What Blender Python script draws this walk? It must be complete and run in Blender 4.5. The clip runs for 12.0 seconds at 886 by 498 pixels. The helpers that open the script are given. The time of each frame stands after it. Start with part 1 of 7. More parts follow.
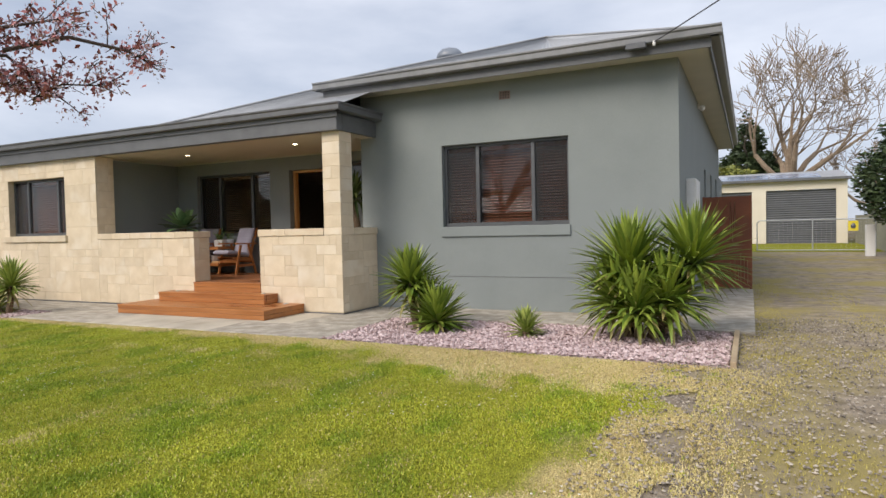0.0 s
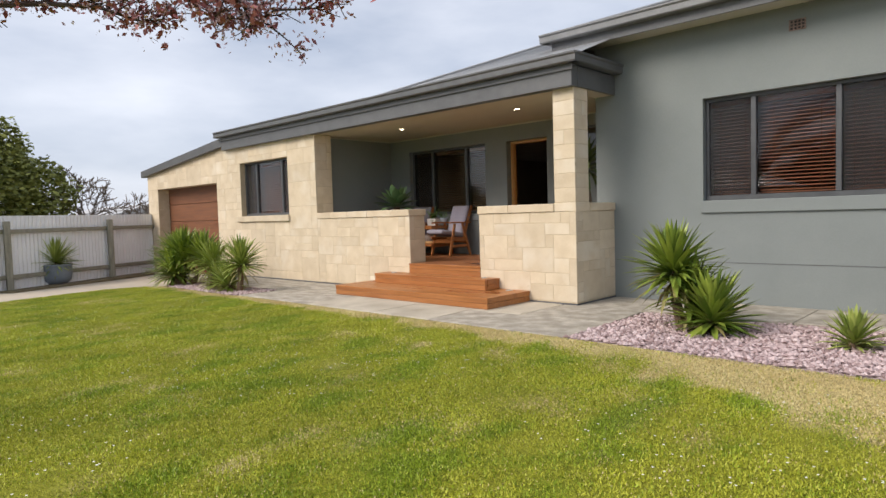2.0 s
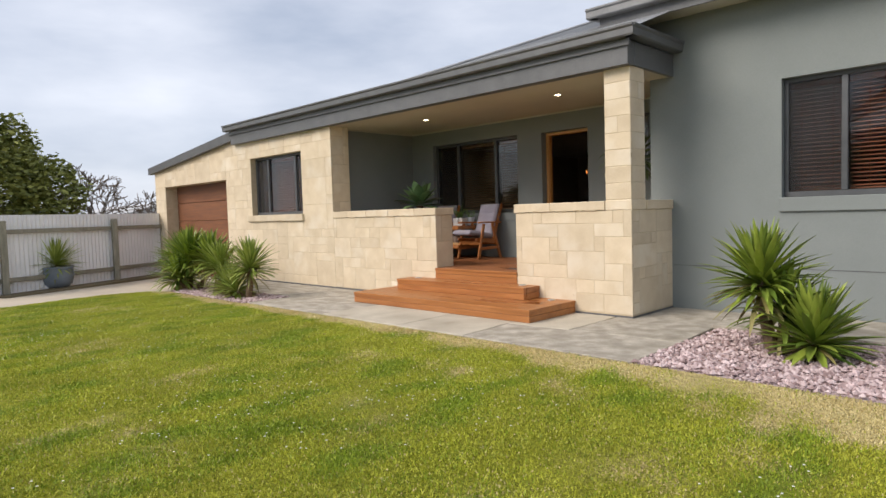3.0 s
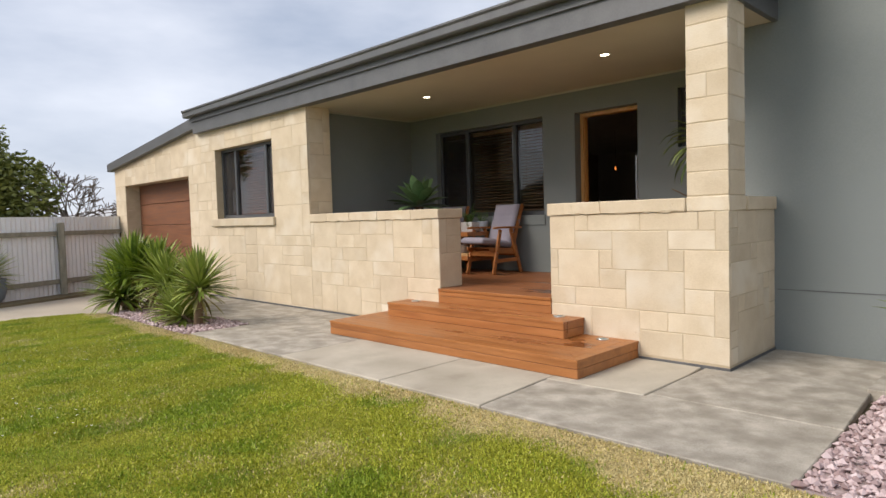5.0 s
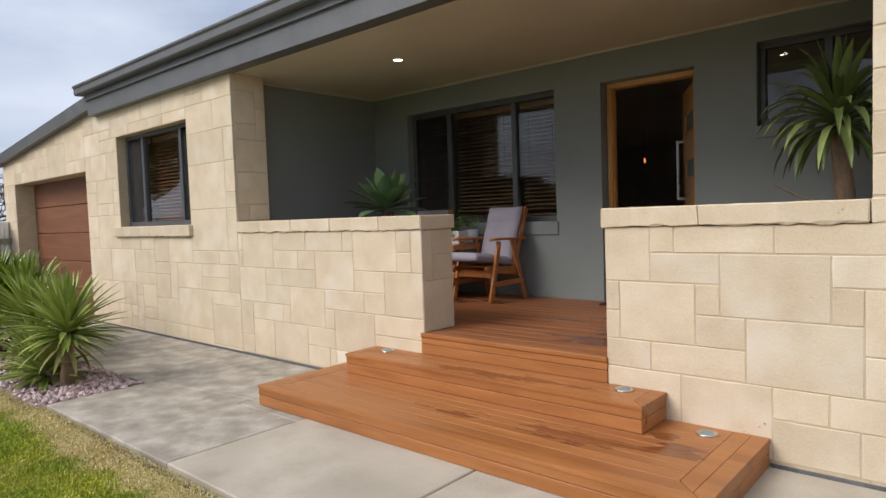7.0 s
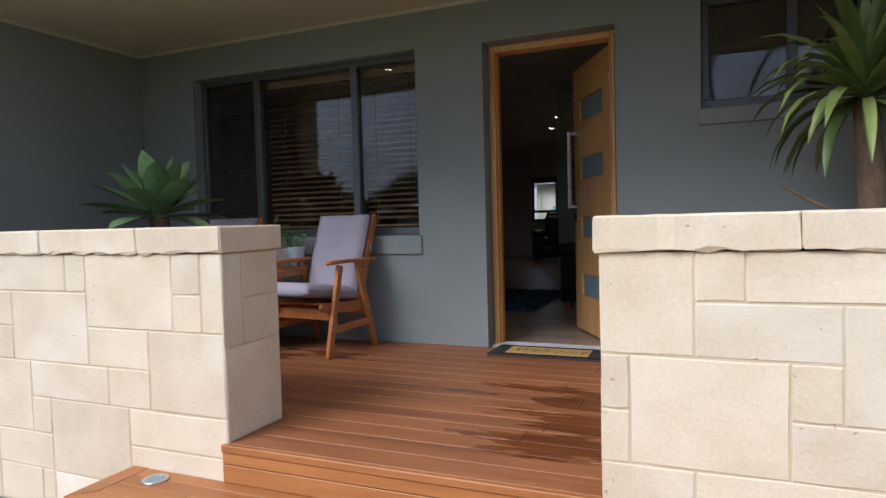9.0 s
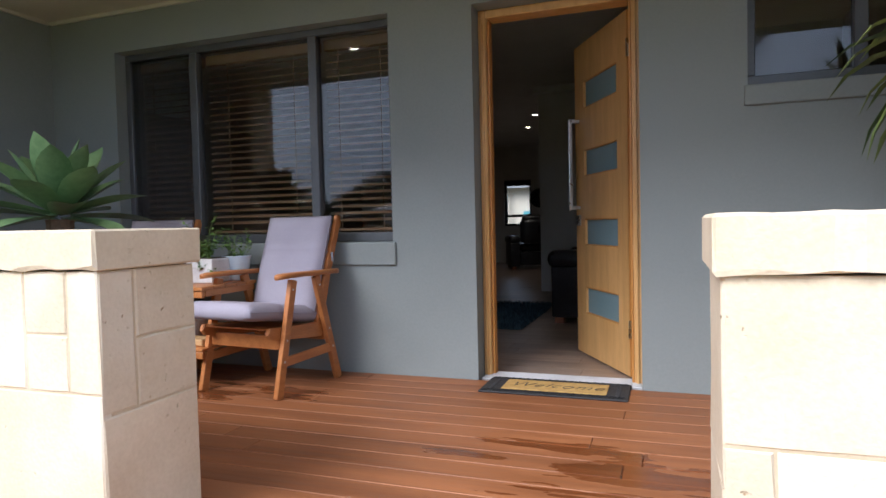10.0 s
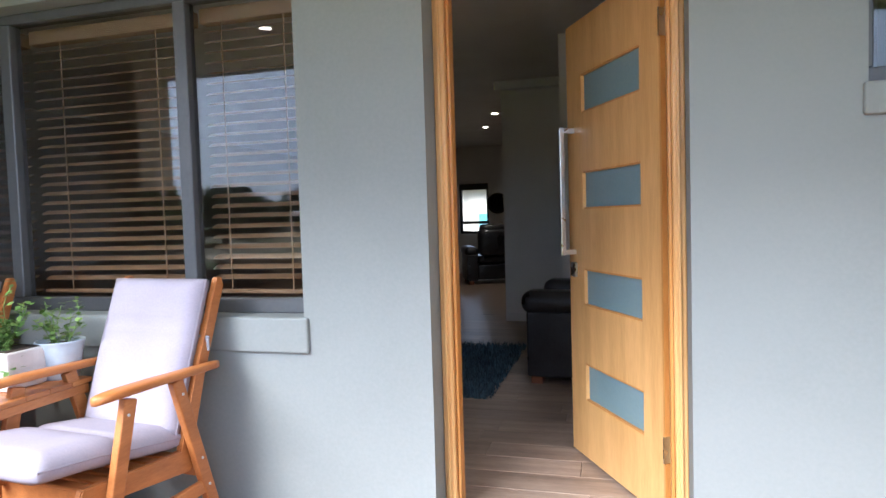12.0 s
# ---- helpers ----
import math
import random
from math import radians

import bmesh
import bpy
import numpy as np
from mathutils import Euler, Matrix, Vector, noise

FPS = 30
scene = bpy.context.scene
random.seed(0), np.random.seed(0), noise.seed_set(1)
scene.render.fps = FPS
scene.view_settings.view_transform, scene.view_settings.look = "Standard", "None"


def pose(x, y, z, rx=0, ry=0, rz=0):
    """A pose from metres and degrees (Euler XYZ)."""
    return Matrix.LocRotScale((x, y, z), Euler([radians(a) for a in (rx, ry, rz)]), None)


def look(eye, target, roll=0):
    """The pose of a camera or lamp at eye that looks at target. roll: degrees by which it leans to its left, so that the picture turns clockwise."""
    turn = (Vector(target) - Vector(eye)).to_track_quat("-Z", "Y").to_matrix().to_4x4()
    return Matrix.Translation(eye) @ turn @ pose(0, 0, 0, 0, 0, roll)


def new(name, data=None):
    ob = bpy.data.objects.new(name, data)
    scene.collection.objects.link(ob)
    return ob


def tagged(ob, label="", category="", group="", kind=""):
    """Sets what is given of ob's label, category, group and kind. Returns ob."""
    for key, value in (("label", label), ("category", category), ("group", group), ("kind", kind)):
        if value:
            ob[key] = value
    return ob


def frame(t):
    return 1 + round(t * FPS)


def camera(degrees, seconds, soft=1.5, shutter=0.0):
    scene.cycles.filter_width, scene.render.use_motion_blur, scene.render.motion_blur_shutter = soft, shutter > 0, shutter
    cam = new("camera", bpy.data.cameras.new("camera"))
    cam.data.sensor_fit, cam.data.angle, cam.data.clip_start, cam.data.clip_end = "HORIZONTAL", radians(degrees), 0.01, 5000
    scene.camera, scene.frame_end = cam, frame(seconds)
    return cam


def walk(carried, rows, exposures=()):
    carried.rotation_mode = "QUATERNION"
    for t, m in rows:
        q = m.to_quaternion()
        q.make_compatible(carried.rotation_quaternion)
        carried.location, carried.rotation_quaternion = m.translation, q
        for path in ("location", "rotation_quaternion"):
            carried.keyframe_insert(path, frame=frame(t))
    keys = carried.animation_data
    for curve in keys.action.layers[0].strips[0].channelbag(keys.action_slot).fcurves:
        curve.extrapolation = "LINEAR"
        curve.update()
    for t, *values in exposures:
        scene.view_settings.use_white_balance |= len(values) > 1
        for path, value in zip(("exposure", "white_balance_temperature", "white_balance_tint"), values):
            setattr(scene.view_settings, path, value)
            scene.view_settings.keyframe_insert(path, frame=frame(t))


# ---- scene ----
cam = camera(70.1, 12.0)
PATH = [
    (0, (5.77, -8.229, 1.322), (4.895, -6.431, 1.258), -1.3),
    (0.5, (5.52, -8.022, 1.302), (4.374, -6.384, 1.23), -1.7),
    (1, (5.233, -7.757, 1.252), (3.927, -6.244, 1.179), -1.9),
    (1.5, (4.885, -7.497, 1.239), (3.551, -6.008, 1.157), -1.7),
    (2, (4.465, -7.305, 1.271), (3.093, -5.854, 1.162), -1.7),
    (2.5, (4.001, -7.019, 1.285), (2.599, -5.598, 1.17), -1.8),
    (4.5, (2.31, -5.474, 1.255), (0.904, -4.056, 1.151), -1.6),
    (5, (1.892, -5.014, 1.275), (0.477, -3.604, 1.175), -1.7),
    (5.5, (1.454, -4.617, 1.307), (0.039, -3.208, 1.218), -1.9),
    (6, (1.025, -4.206, 1.343), (-0.379, -2.784, 1.252), -2.0),
    (6.5, (0.546, -3.868, 1.36), (-0.809, -2.4, 1.263), -2.0),
    (8.5, (-1.022, -2.349, 1.363), (-2.051, -0.637, 1.26), -1.7),
    (9, (-1.356, -2.021, 1.373), (-2.135, -0.181, 1.283), -1.5),
    (9.5, (-1.585, -1.653, 1.371), (-2.278, 0.221, 1.285), -1.2),
    (10, (-1.77, -1.264, 1.365), (-2.444, 0.618, 1.288), -1.3),
    (10.5, (-1.934, -0.921, 1.373), (-2.561, 0.977, 1.303), -1.4),
    (11, (-1.988, -0.547, 1.436), (-2.546, 1.372, 1.352), -1.8),
    (11.5, (-2.018, -0.269, 1.534), (-2.559, 1.654, 1.434), -1.9),
    (12, (-2.143, -0.023, 1.639), (-2.674, 1.903, 1.542), -1.7),
]
walk(cam, [(t, look(eye, target, roll)) for t, eye, target, roll in PATH],
     exposures=[(0, 0.72, 6700, 13), (2.5, 0.76, 6750, 13), (6.0, 0.66, 6650, 13), (6.5, 0.58, 6550, 13), (8.5, 0.72, 5900, 13), (9.0, 0.90, 5700, 14), (9.5, 1.15, 5600, 14), (10.0, 1.55, 5700, 14), (10.5, 2.05, 5500, 13), (11.0, 2.38, 5400, 13), (11.5, 2.7, 5500, 13), (12.0, 2.97, 5550, 13)])
# ---- light ----
world = bpy.data.worlds.new("overcast_sky")
scene.world = world
world.use_nodes = True
wn, wl = world.node_tree.nodes, world.node_tree.links
wn.clear()
w_out, w_bg = wn.new("ShaderNodeOutputWorld"), wn.new("ShaderNodeBackground")
w_sky, w_mix, w_co = wn.new("ShaderNodeTexSky"), wn.new("ShaderNodeMixRGB"), wn.new("ShaderNodeTexCoord")
w_map, w_noise, w_ramp = wn.new("ShaderNodeMapping"), wn.new("ShaderNodeTexNoise"), wn.new("ShaderNodeValToRGB")
w_sky.sky_type, w_sky.sun_disc = "NISHITA", False
SUN_EL, SUN_AZ = radians(40), radians(205)
w_sky.sun_elevation, w_sky.sun_rotation = SUN_EL, SUN_AZ
w_map.inputs["Scale"].default_value = (1.3, 1.3, 4.2)
w_noise.inputs["Scale"].default_value, w_noise.inputs["Detail"].default_value = 1.7, 7.0
w_noise.inputs["Roughness"].default_value = 0.52
w_ramp.color_ramp.elements[0].position, w_ramp.color_ramp.elements[0].color = 0.32, (3.0, 3.55, 4.5, 1)
w_ramp.color_ramp.elements[1].position, w_ramp.color_ramp.elements[1].color = 0.70, (5.7, 6.15, 6.9, 1)
w_mix.inputs["Fac"].default_value = 0.88
wl.new(w_co.outputs["Generated"], w_map.inputs["Vector"])
wl.new(w_map.outputs[0], w_noise.inputs["Vector"])
wl.new(w_noise.outputs["Fac"], w_ramp.inputs["Fac"])
wl.new(w_sky.outputs[0], w_mix.inputs["Color1"])
wl.new(w_ramp.outputs[0], w_mix.inputs["Color2"])
wl.new(w_mix.outputs[0], w_bg.inputs["Color"])
w_bg.inputs["Strength"].default_value = 0.097
wl.new(w_bg.outputs[0], w_out.inputs[0])

sun = new("sun", bpy.data.lights.new("sun", "SUN"))
sun.data.energy, sun.data.angle, sun.data.color = 1.9, radians(34), (1.0, 0.94, 0.86)
sun.matrix_basis = look((0, 0, 0), (math.sin(SUN_AZ) * -math.cos(SUN_EL), -math.cos(SUN_AZ) * math.cos(SUN_EL), -math.sin(SUN_EL)))


# ---- building helpers ----
def thing(name, base, label, category, group="", kind=""):
    """An Empty at the base of a thing; its parts are built in world coordinates."""
    e = new(name)
    e.empty_display_size = 0.1
    e.matrix_basis = Matrix.Translation(base)
    return tagged(e, label, category, group, kind)


def link_mesh(name, me, mat, parent=None, label="", smooth=False):
    if mat is not None and not me.materials:
        me.materials.append(mat)
    if smooth:
        me.polygons.foreach_set("use_smooth", [True] * len(me.polygons))
    ob = new(name, me)
    if parent is not None:
        ob.parent = parent
        if parent.parent is None:
            ob.matrix_parent_inverse = parent.matrix_basis.inverted()
    return tagged(ob, label)


def part(name, bm, mat, parent=None, label="", smooth=False):
    me = bpy.data.meshes.new(name)
    bm.normal_update()
    bm.to_mesh(me)
    bm.free()
    return link_mesh(name, me, mat, parent, label, smooth)


def box(bm, x0, x1, y0, y1, z0, z1, bevel=0.0, seg=1):
    r = bmesh.ops.create_cube(bm, size=1.0)
    m = Matrix.LocRotScale(((x0 + x1) / 2, (y0 + y1) / 2, (z0 + z1) / 2), None, (x1 - x0, y1 - y0, z1 - z0))
    bmesh.ops.transform(bm, matrix=m, verts=r["verts"])
    if bevel:
        edges = list({e for v in r["verts"] for e in v.link_edges})
        bmesh.ops.bevel(bm, geom=edges, offset=bevel, segments=seg, affect="EDGES", profile=0.5)
    return bm


def cuboid(x0, x1, y0, y1, z0, z1, bevel=0.0, seg=1):
    return box(bmesh.new(), x0, x1, y0, y1, z0, z1, bevel, seg)


def beam(bm, a, b, w, h, bevel=0.0, up=(0, 0, 1)):
    """A square bar from a to b, w across and h along up."""
    a, b = Vector(a), Vector(b)
    d = (b - a).normalized()
    s = d.cross(Vector(up)).normalized()
    u = s.cross(d)
    r = bmesh.ops.create_cube(bm, size=1.0)
    m = Matrix((s * w, d * (b - a).length, u * h)).transposed().to_4x4()
    m.translation = (a + b) / 2
    bmesh.ops.transform(bm, matrix=m, verts=r["verts"])
    if bevel:
        bmesh.ops.bevel(bm, geom=list({e for v in r["verts"] for e in v.link_edges}), offset=bevel, segments=2, affect="EDGES", profile=0.5)
    return bm


def prism(bm, pts, axis, lo, hi):
    """A polygon, given in the two other axes, drawn out along axis from lo to hi."""
    def at(p, v):
        return {"x": (v, p[0], p[1]), "y": (p[0], v, p[1]), "z": (p[0], p[1], v)}[axis]
    a = [bm.verts.new(at(p, lo)) for p in pts]
    b = [bm.verts.new(at(p, hi)) for p in pts]
    n = len(pts)
    fs = [bm.faces.new(a), bm.faces.new(b)]
    fs += [bm.faces.new((a[i], a[(i + 1) % n], b[(i + 1) % n], b[i])) for i in range(n)]
    bmesh.ops.recalc_face_normals(bm, faces=fs)
    return bm


def lathe(bm, profile, seg=20, at=(0, 0, 0), cap=True):
    rings = []
    for r, z in profile:
        rings.append([bm.verts.new((at[0] + r * math.cos(2 * math.pi * k / seg), at[1] + r * math.sin(2 * math.pi * k / seg), at[2] + z)) for k in range(seg)])
    for p, q in zip(rings, rings[1:]):
        for k in range(seg):
            bm.faces.new((p[k], p[(k + 1) % seg], q[(k + 1) % seg], q[k]))
    if cap:
        bm.faces.new(rings[0][::-1])
        bm.faces.new(rings[-1])
    return bm


def tube(bm, pts, radii, seg=7):
    """A tapered limb through the points."""
    pts = [Vector(p) for p in pts]
    last = None
    for i, p in enumerate(pts):
        d = (pts[min(i + 1, len(pts) - 1)] - pts[max(i - 1, 0)]).normalized()
        s = d.cross(Vector((0.31, 0.2, 0.93))).normalized()
        u = d.cross(s)
        ring = [bm.verts.new(p + radii[i] * (s * math.cos(2 * math.pi * k / seg) + u * math.sin(2 * math.pi * k / seg))) for k in range(seg)]
        if last:
            for k in range(seg):
                bm.faces.new((last[k], last[(k + 1) % seg], ring[(k + 1) % seg], ring[k]))
        else:
            bm.faces.new(ring[::-1])
        last = ring
    bm.faces.new(last)
    return bm


def holed(bm, axis, lo, hi, u0, u1, z0, z1, holes):
    """A wall slab from lo to hi along its normal axis, u0..u1 wide, with rectangular openings (u0, u1, z0, z1)."""
    us = sorted({u0, u1, *[h[0] for h in holes], *[h[1] for h in holes]})
    zs = sorted({z0, z1, *[h[2] for h in holes], *[h[3] for h in holes]})
    for a, b in zip(us, us[1:]):
        run = None
        for c, d in list(zip(zs, zs[1:])) + [(None, None)]:
            solid = c is not None and not any(h[0] < (a + b) / 2 < h[1] and h[2] < (c + d) / 2 < h[3] for h in holes)
            if solid:
                run = (run[0], d) if run else (c, d)
            elif run:
                if axis == "y":
                    box(bm, a, b, lo, hi, *run)
                else:
                    box(bm, lo, hi, a, b, *run)
                run = None
    bmesh.ops.remove_doubles(bm, verts=bm.verts, dist=1e-5)
    return bm


# ---- materials ----
def shader(name, rough=0.6, metal=0.0, spec=0.5):
    m = bpy.data.materials.new(name)
    m.use_nodes = True
    n = m.node_tree.nodes["Principled BSDF"]
    n.inputs["Roughness"].default_value, n.inputs["Metallic"].default_value = rough, metal
    n.inputs["Specular IOR Level"].default_value = spec
    return m, m.node_tree.nodes, m.node_tree.links, n


def surface(name, dark, light, scale=6.0, fine=60.0, rough=0.6, metal=0.0, bump=0.15, spec=0.5, stretch=(1, 1, 1), vary=0.0, patch=None, patch_scale=0.6, detail=6.0, patch_at=(0.5, 0.68), rough_var=0.15, dist=0.01):
    """Two colours mixed by coarse and fine noise, with relief; patch: a third colour in broad stains; vary: brightness change from piece to piece."""
    m, n, l, p = shader(name, rough, metal, spec)
    co, mp = n.new("ShaderNodeTexCoord"), n.new("ShaderNodeMapping")
    mp.inputs["Scale"].default_value = stretch
    l.new(co.outputs["Object"], mp.inputs["Vector"])
    a, b = n.new("ShaderNodeTexNoise"), n.new("ShaderNodeTexNoise")
    a.inputs["Scale"].default_value, a.inputs["Detail"].default_value = scale, detail
    b.inputs["Scale"].default_value, b.inputs["Detail"].default_value = fine, 4.0
    vec = mp.outputs[0]
    if vary:
        oi, sc = n.new("ShaderNodeObjectInfo"), n.new("ShaderNodeVectorMath")
        sc.operation = "MULTIPLY_ADD"
        sc.inputs[1].default_value = (1, 1, 1)
        cx = n.new("ShaderNodeCombineXYZ")
        mu = n.new("ShaderNodeMath")
        mu.operation = "MULTIPLY"
        mu.inputs[1].default_value = 37.0
        l.new(oi.outputs["Random"], mu.inputs[0])
        for k in range(3):
            l.new(mu.outputs[0], cx.inputs[k])
        l.new(vec, sc.inputs[0])
        l.new(cx.outputs[0], sc.inputs[2])
        vec = sc.outputs[0]
    l.new(vec, a.inputs["Vector"])
    l.new(vec, b.inputs["Vector"])
    mx = n.new("ShaderNodeMath")
    mx.operation = "MULTIPLY_ADD"
    mx.inputs[1].default_value = 0.45
    l.new(b.outputs["Fac"], mx.inputs[0])
    sub = n.new("ShaderNodeMath")
    sub.operation = "MULTIPLY_ADD"
    sub.inputs[1].default_value, sub.inputs[2].default_value = 0.9, -0.17
    l.new(a.outputs["Fac"], sub.inputs[0])
    l.new(sub.outputs[0], mx.inputs[2])
    ramp = n.new("ShaderNodeValToRGB")
    ramp.color_ramp.elements[0].position, ramp.color_ramp.elements[0].color = 0.3, (*dark, 1)
    ramp.color_ramp.elements[1].position, ramp.color_ramp.elements[1].color = 0.7, (*light, 1)
    l.new(mx.outputs[0], ramp.inputs["Fac"])
    col = ramp.outputs["Color"]
    if patch:
        c = n.new("ShaderNodeTexNoise")
        c.inputs["Scale"].default_value, c.inputs["Detail"].default_value = patch_scale, 5.0
        l.new(vec, c.inputs["Vector"])
        pr, pm = n.new("ShaderNodeValToRGB"), n.new("ShaderNodeMixRGB")
        pr.color_ramp.elements[0].position, pr.color_ramp.elements[1].position = patch_at
        l.new(c.outputs["Fac"], pr.inputs["Fac"])
        l.new(pr.outputs["Color"], pm.inputs["Fac"])
        l.new(col, pm.inputs["Color1"])
        pm.inputs["Color2"].default_value = (*patch, 1)
        col = pm.outputs["Color"]
    if vary:
        hs, mr = n.new("ShaderNodeHueSaturation"), n.new("ShaderNodeMapRange")
        mr.inputs["To Min"].default_value, mr.inputs["To Max"].default_value = 1 - vary, 1 + vary
        l.new(oi.outputs["Random"], mr.inputs["Value"])
        l.new(mr.outputs[0], hs.inputs["Value"])
        l.new(col, hs.inputs["Color"])
        col = hs.outputs["Color"]
    l.new(col, p.inputs["Base Color"])
    rr = n.new("ShaderNodeMapRange")
    rr.inputs["To Min"].default_value, rr.inputs["To Max"].default_value = max(rough - rough_var, 0.03), min(rough + rough_var, 1)
    l.new(a.outputs["Fac"], rr.inputs["Value"])
    l.new(rr.outputs[0], p.inputs["Roughness"])
    if bump:
        bp = n.new("ShaderNodeBump")
        bp.inputs["Strength"].default_value, bp.inputs["Distance"].default_value = bump, dist
        l.new(mx.outputs[0], bp.inputs["Height"])
        l.new(bp.outputs[0], p.inputs["Normal"])
    return m


def emitter(name, colour, strength):
    m = bpy.data.materials.new(name)
    m.use_nodes = True
    n = m.node_tree.nodes["Principled BSDF"]
    n.inputs["Base Color"].default_value = (*colour, 1)
    n.inputs["Emission Color"].default_value, n.inputs["Emission Strength"].default_value = (*colour, 1), strength
    return m


def glazing(name, tint, base):
    """Clear tinted glass whose gloss grows towards grazing angles."""
    m = bpy.data.materials.new(name)
    m.use_nodes = True
    n, l = m.node_tree.nodes, m.node_tree.links
    n.clear()
    out, mix, tr, gl, lw = (n.new("ShaderNode" + k) for k in ("OutputMaterial", "MixShader", "BsdfTransparent", "BsdfGlossy", "LayerWeight"))
    pw, ad = n.new("ShaderNodeMath"), n.new("ShaderNodeMath")
    tr.inputs["Color"].default_value = (*tint, 1)
    gl.inputs["Roughness"].default_value = 0.0
    lw.inputs["Blend"].default_value = 0.5
    pw.operation, ad.operation = "POWER", "MULTIPLY_ADD"
    pw.inputs[1].default_value = 4.0
    ad.inputs[1].default_value, ad.inputs[2].default_value = 0.9 - base, base
    l.new(lw.outputs["Facing"], pw.inputs[0])
    l.new(pw.outputs[0], ad.inputs[0])
    l.new(ad.outputs[0], mix.inputs[0])
    l.new(tr.outputs[0], mix.inputs[1])
    l.new(gl.outputs[0], mix.inputs[2])
    l.new(mix.outputs[0], out.inputs[0])
    return m


def leafy(name, dark, light, rough=0.45, scale=9.0):
    """Leaf colour, varied from leaf to leaf."""
    m, n, l, p = shader(name, rough)
    g, r = n.new("ShaderNodeNewGeometry"), n.new("ShaderNodeValToRGB")
    r.color_ramp.elements[0].color, r.color_ramp.elements[1].color = (*dark, 1), (*light, 1)
    l.new(g.outputs["Random Per Island"], r.inputs["Fac"])
    co, no, mx = n.new("ShaderNodeTexCoord"), n.new("ShaderNodeTexNoise"), n.new("ShaderNodeMixRGB")
    no.inputs["Scale"].default_value = scale
    mx.blend_type, mx.inputs["Fac"].default_value = "OVERLAY", 0.35
    l.new(co.outputs["Object"], no.inputs["Vector"])
    l.new(r.outputs["Color"], mx.inputs["Color1"])
    l.new(no.outputs["Fac"], mx.inputs["Color2"])
    l.new(mx.outputs[0], p.inputs["Base Color"])
    p.inputs["Subsurface Weight"].default_value = 0.0
    return m


def wetted(m, spots):
    """Rain puddles on timber: darker, glossy stains round the given (x, y, half length, half width), drawn out along the boards."""
    n, l = m.node_tree.nodes, m.node_tree.links
    p = n["Principled BSDF"]
    geo, mp, no = n.new("ShaderNodeNewGeometry"), n.new("ShaderNodeMapping"), n.new("ShaderNodeTexNoise")
    mp.inputs["Scale"].default_value = (3.0, 16.0, 3.0)
    no.inputs["Scale"].default_value, no.inputs["Detail"].default_value = 1.0, 4.0
    l.new(geo.outputs["Position"], mp.inputs["Vector"])
    l.new(mp.outputs[0], no.inputs["Vector"])
    best = None
    for x, y, rx, ry in spots:
        sub, scl, flat = n.new("ShaderNodeVectorMath"), n.new("ShaderNodeVectorMath"), n.new("ShaderNodeVectorMath")
        sub.operation, scl.operation, flat.operation = "SUBTRACT", "MULTIPLY", "LENGTH"
        sub.inputs[1].default_value = (x, y, 0)
        scl.inputs[1].default_value = (1 / rx, 1 / ry, 0)
        l.new(geo.outputs["Position"], sub.inputs[0])
        l.new(sub.outputs[0], scl.inputs[0])
        l.new(scl.outputs[0], flat.inputs[0])
        if best is None:
            best = flat.outputs["Value"]
        else:
            lo = n.new("ShaderNodeMath")
            lo.operation = "MINIMUM"
            l.new(best, lo.inputs[0])
            l.new(flat.outputs["Value"], lo.inputs[1])
            best = lo.outputs[0]
    rag, wet, mx, rm = n.new("ShaderNodeMath"), n.new("ShaderNodeMapRange"), n.new("ShaderNodeMixRGB"), n.new("ShaderNodeMixRGB")
    rag.operation = "MULTIPLY_ADD"
    rag.inputs[1].default_value = -3.6
    l.new(no.outputs["Fac"], rag.inputs[0])
    l.new(best, rag.inputs[2])
    wet.inputs["From Min"].default_value, wet.inputs["From Max"].default_value = -0.78, -0.98
    l.new(rag.outputs[0], wet.inputs["Value"])
    mx.blend_type, mx.inputs["Color2"].default_value = "MULTIPLY", (0.60, 0.51, 0.45, 1)
    l.new(wet.outputs[0], mx.inputs["Fac"])
    l.new(p.inputs["Base Color"].links[0].from_socket, mx.inputs["Color1"])
    l.new(mx.outputs[0], p.inputs["Base Color"])
    rm.inputs["Color2"].default_value = (0.10, 0.10, 0.10, 1)
    l.new(wet.outputs[0], rm.inputs["Fac"])
    l.new(p.inputs["Roughness"].links[0].from_socket, rm.inputs["Color1"])
    l.new(rm.outputs[0], p.inputs["Roughness"])
    return m


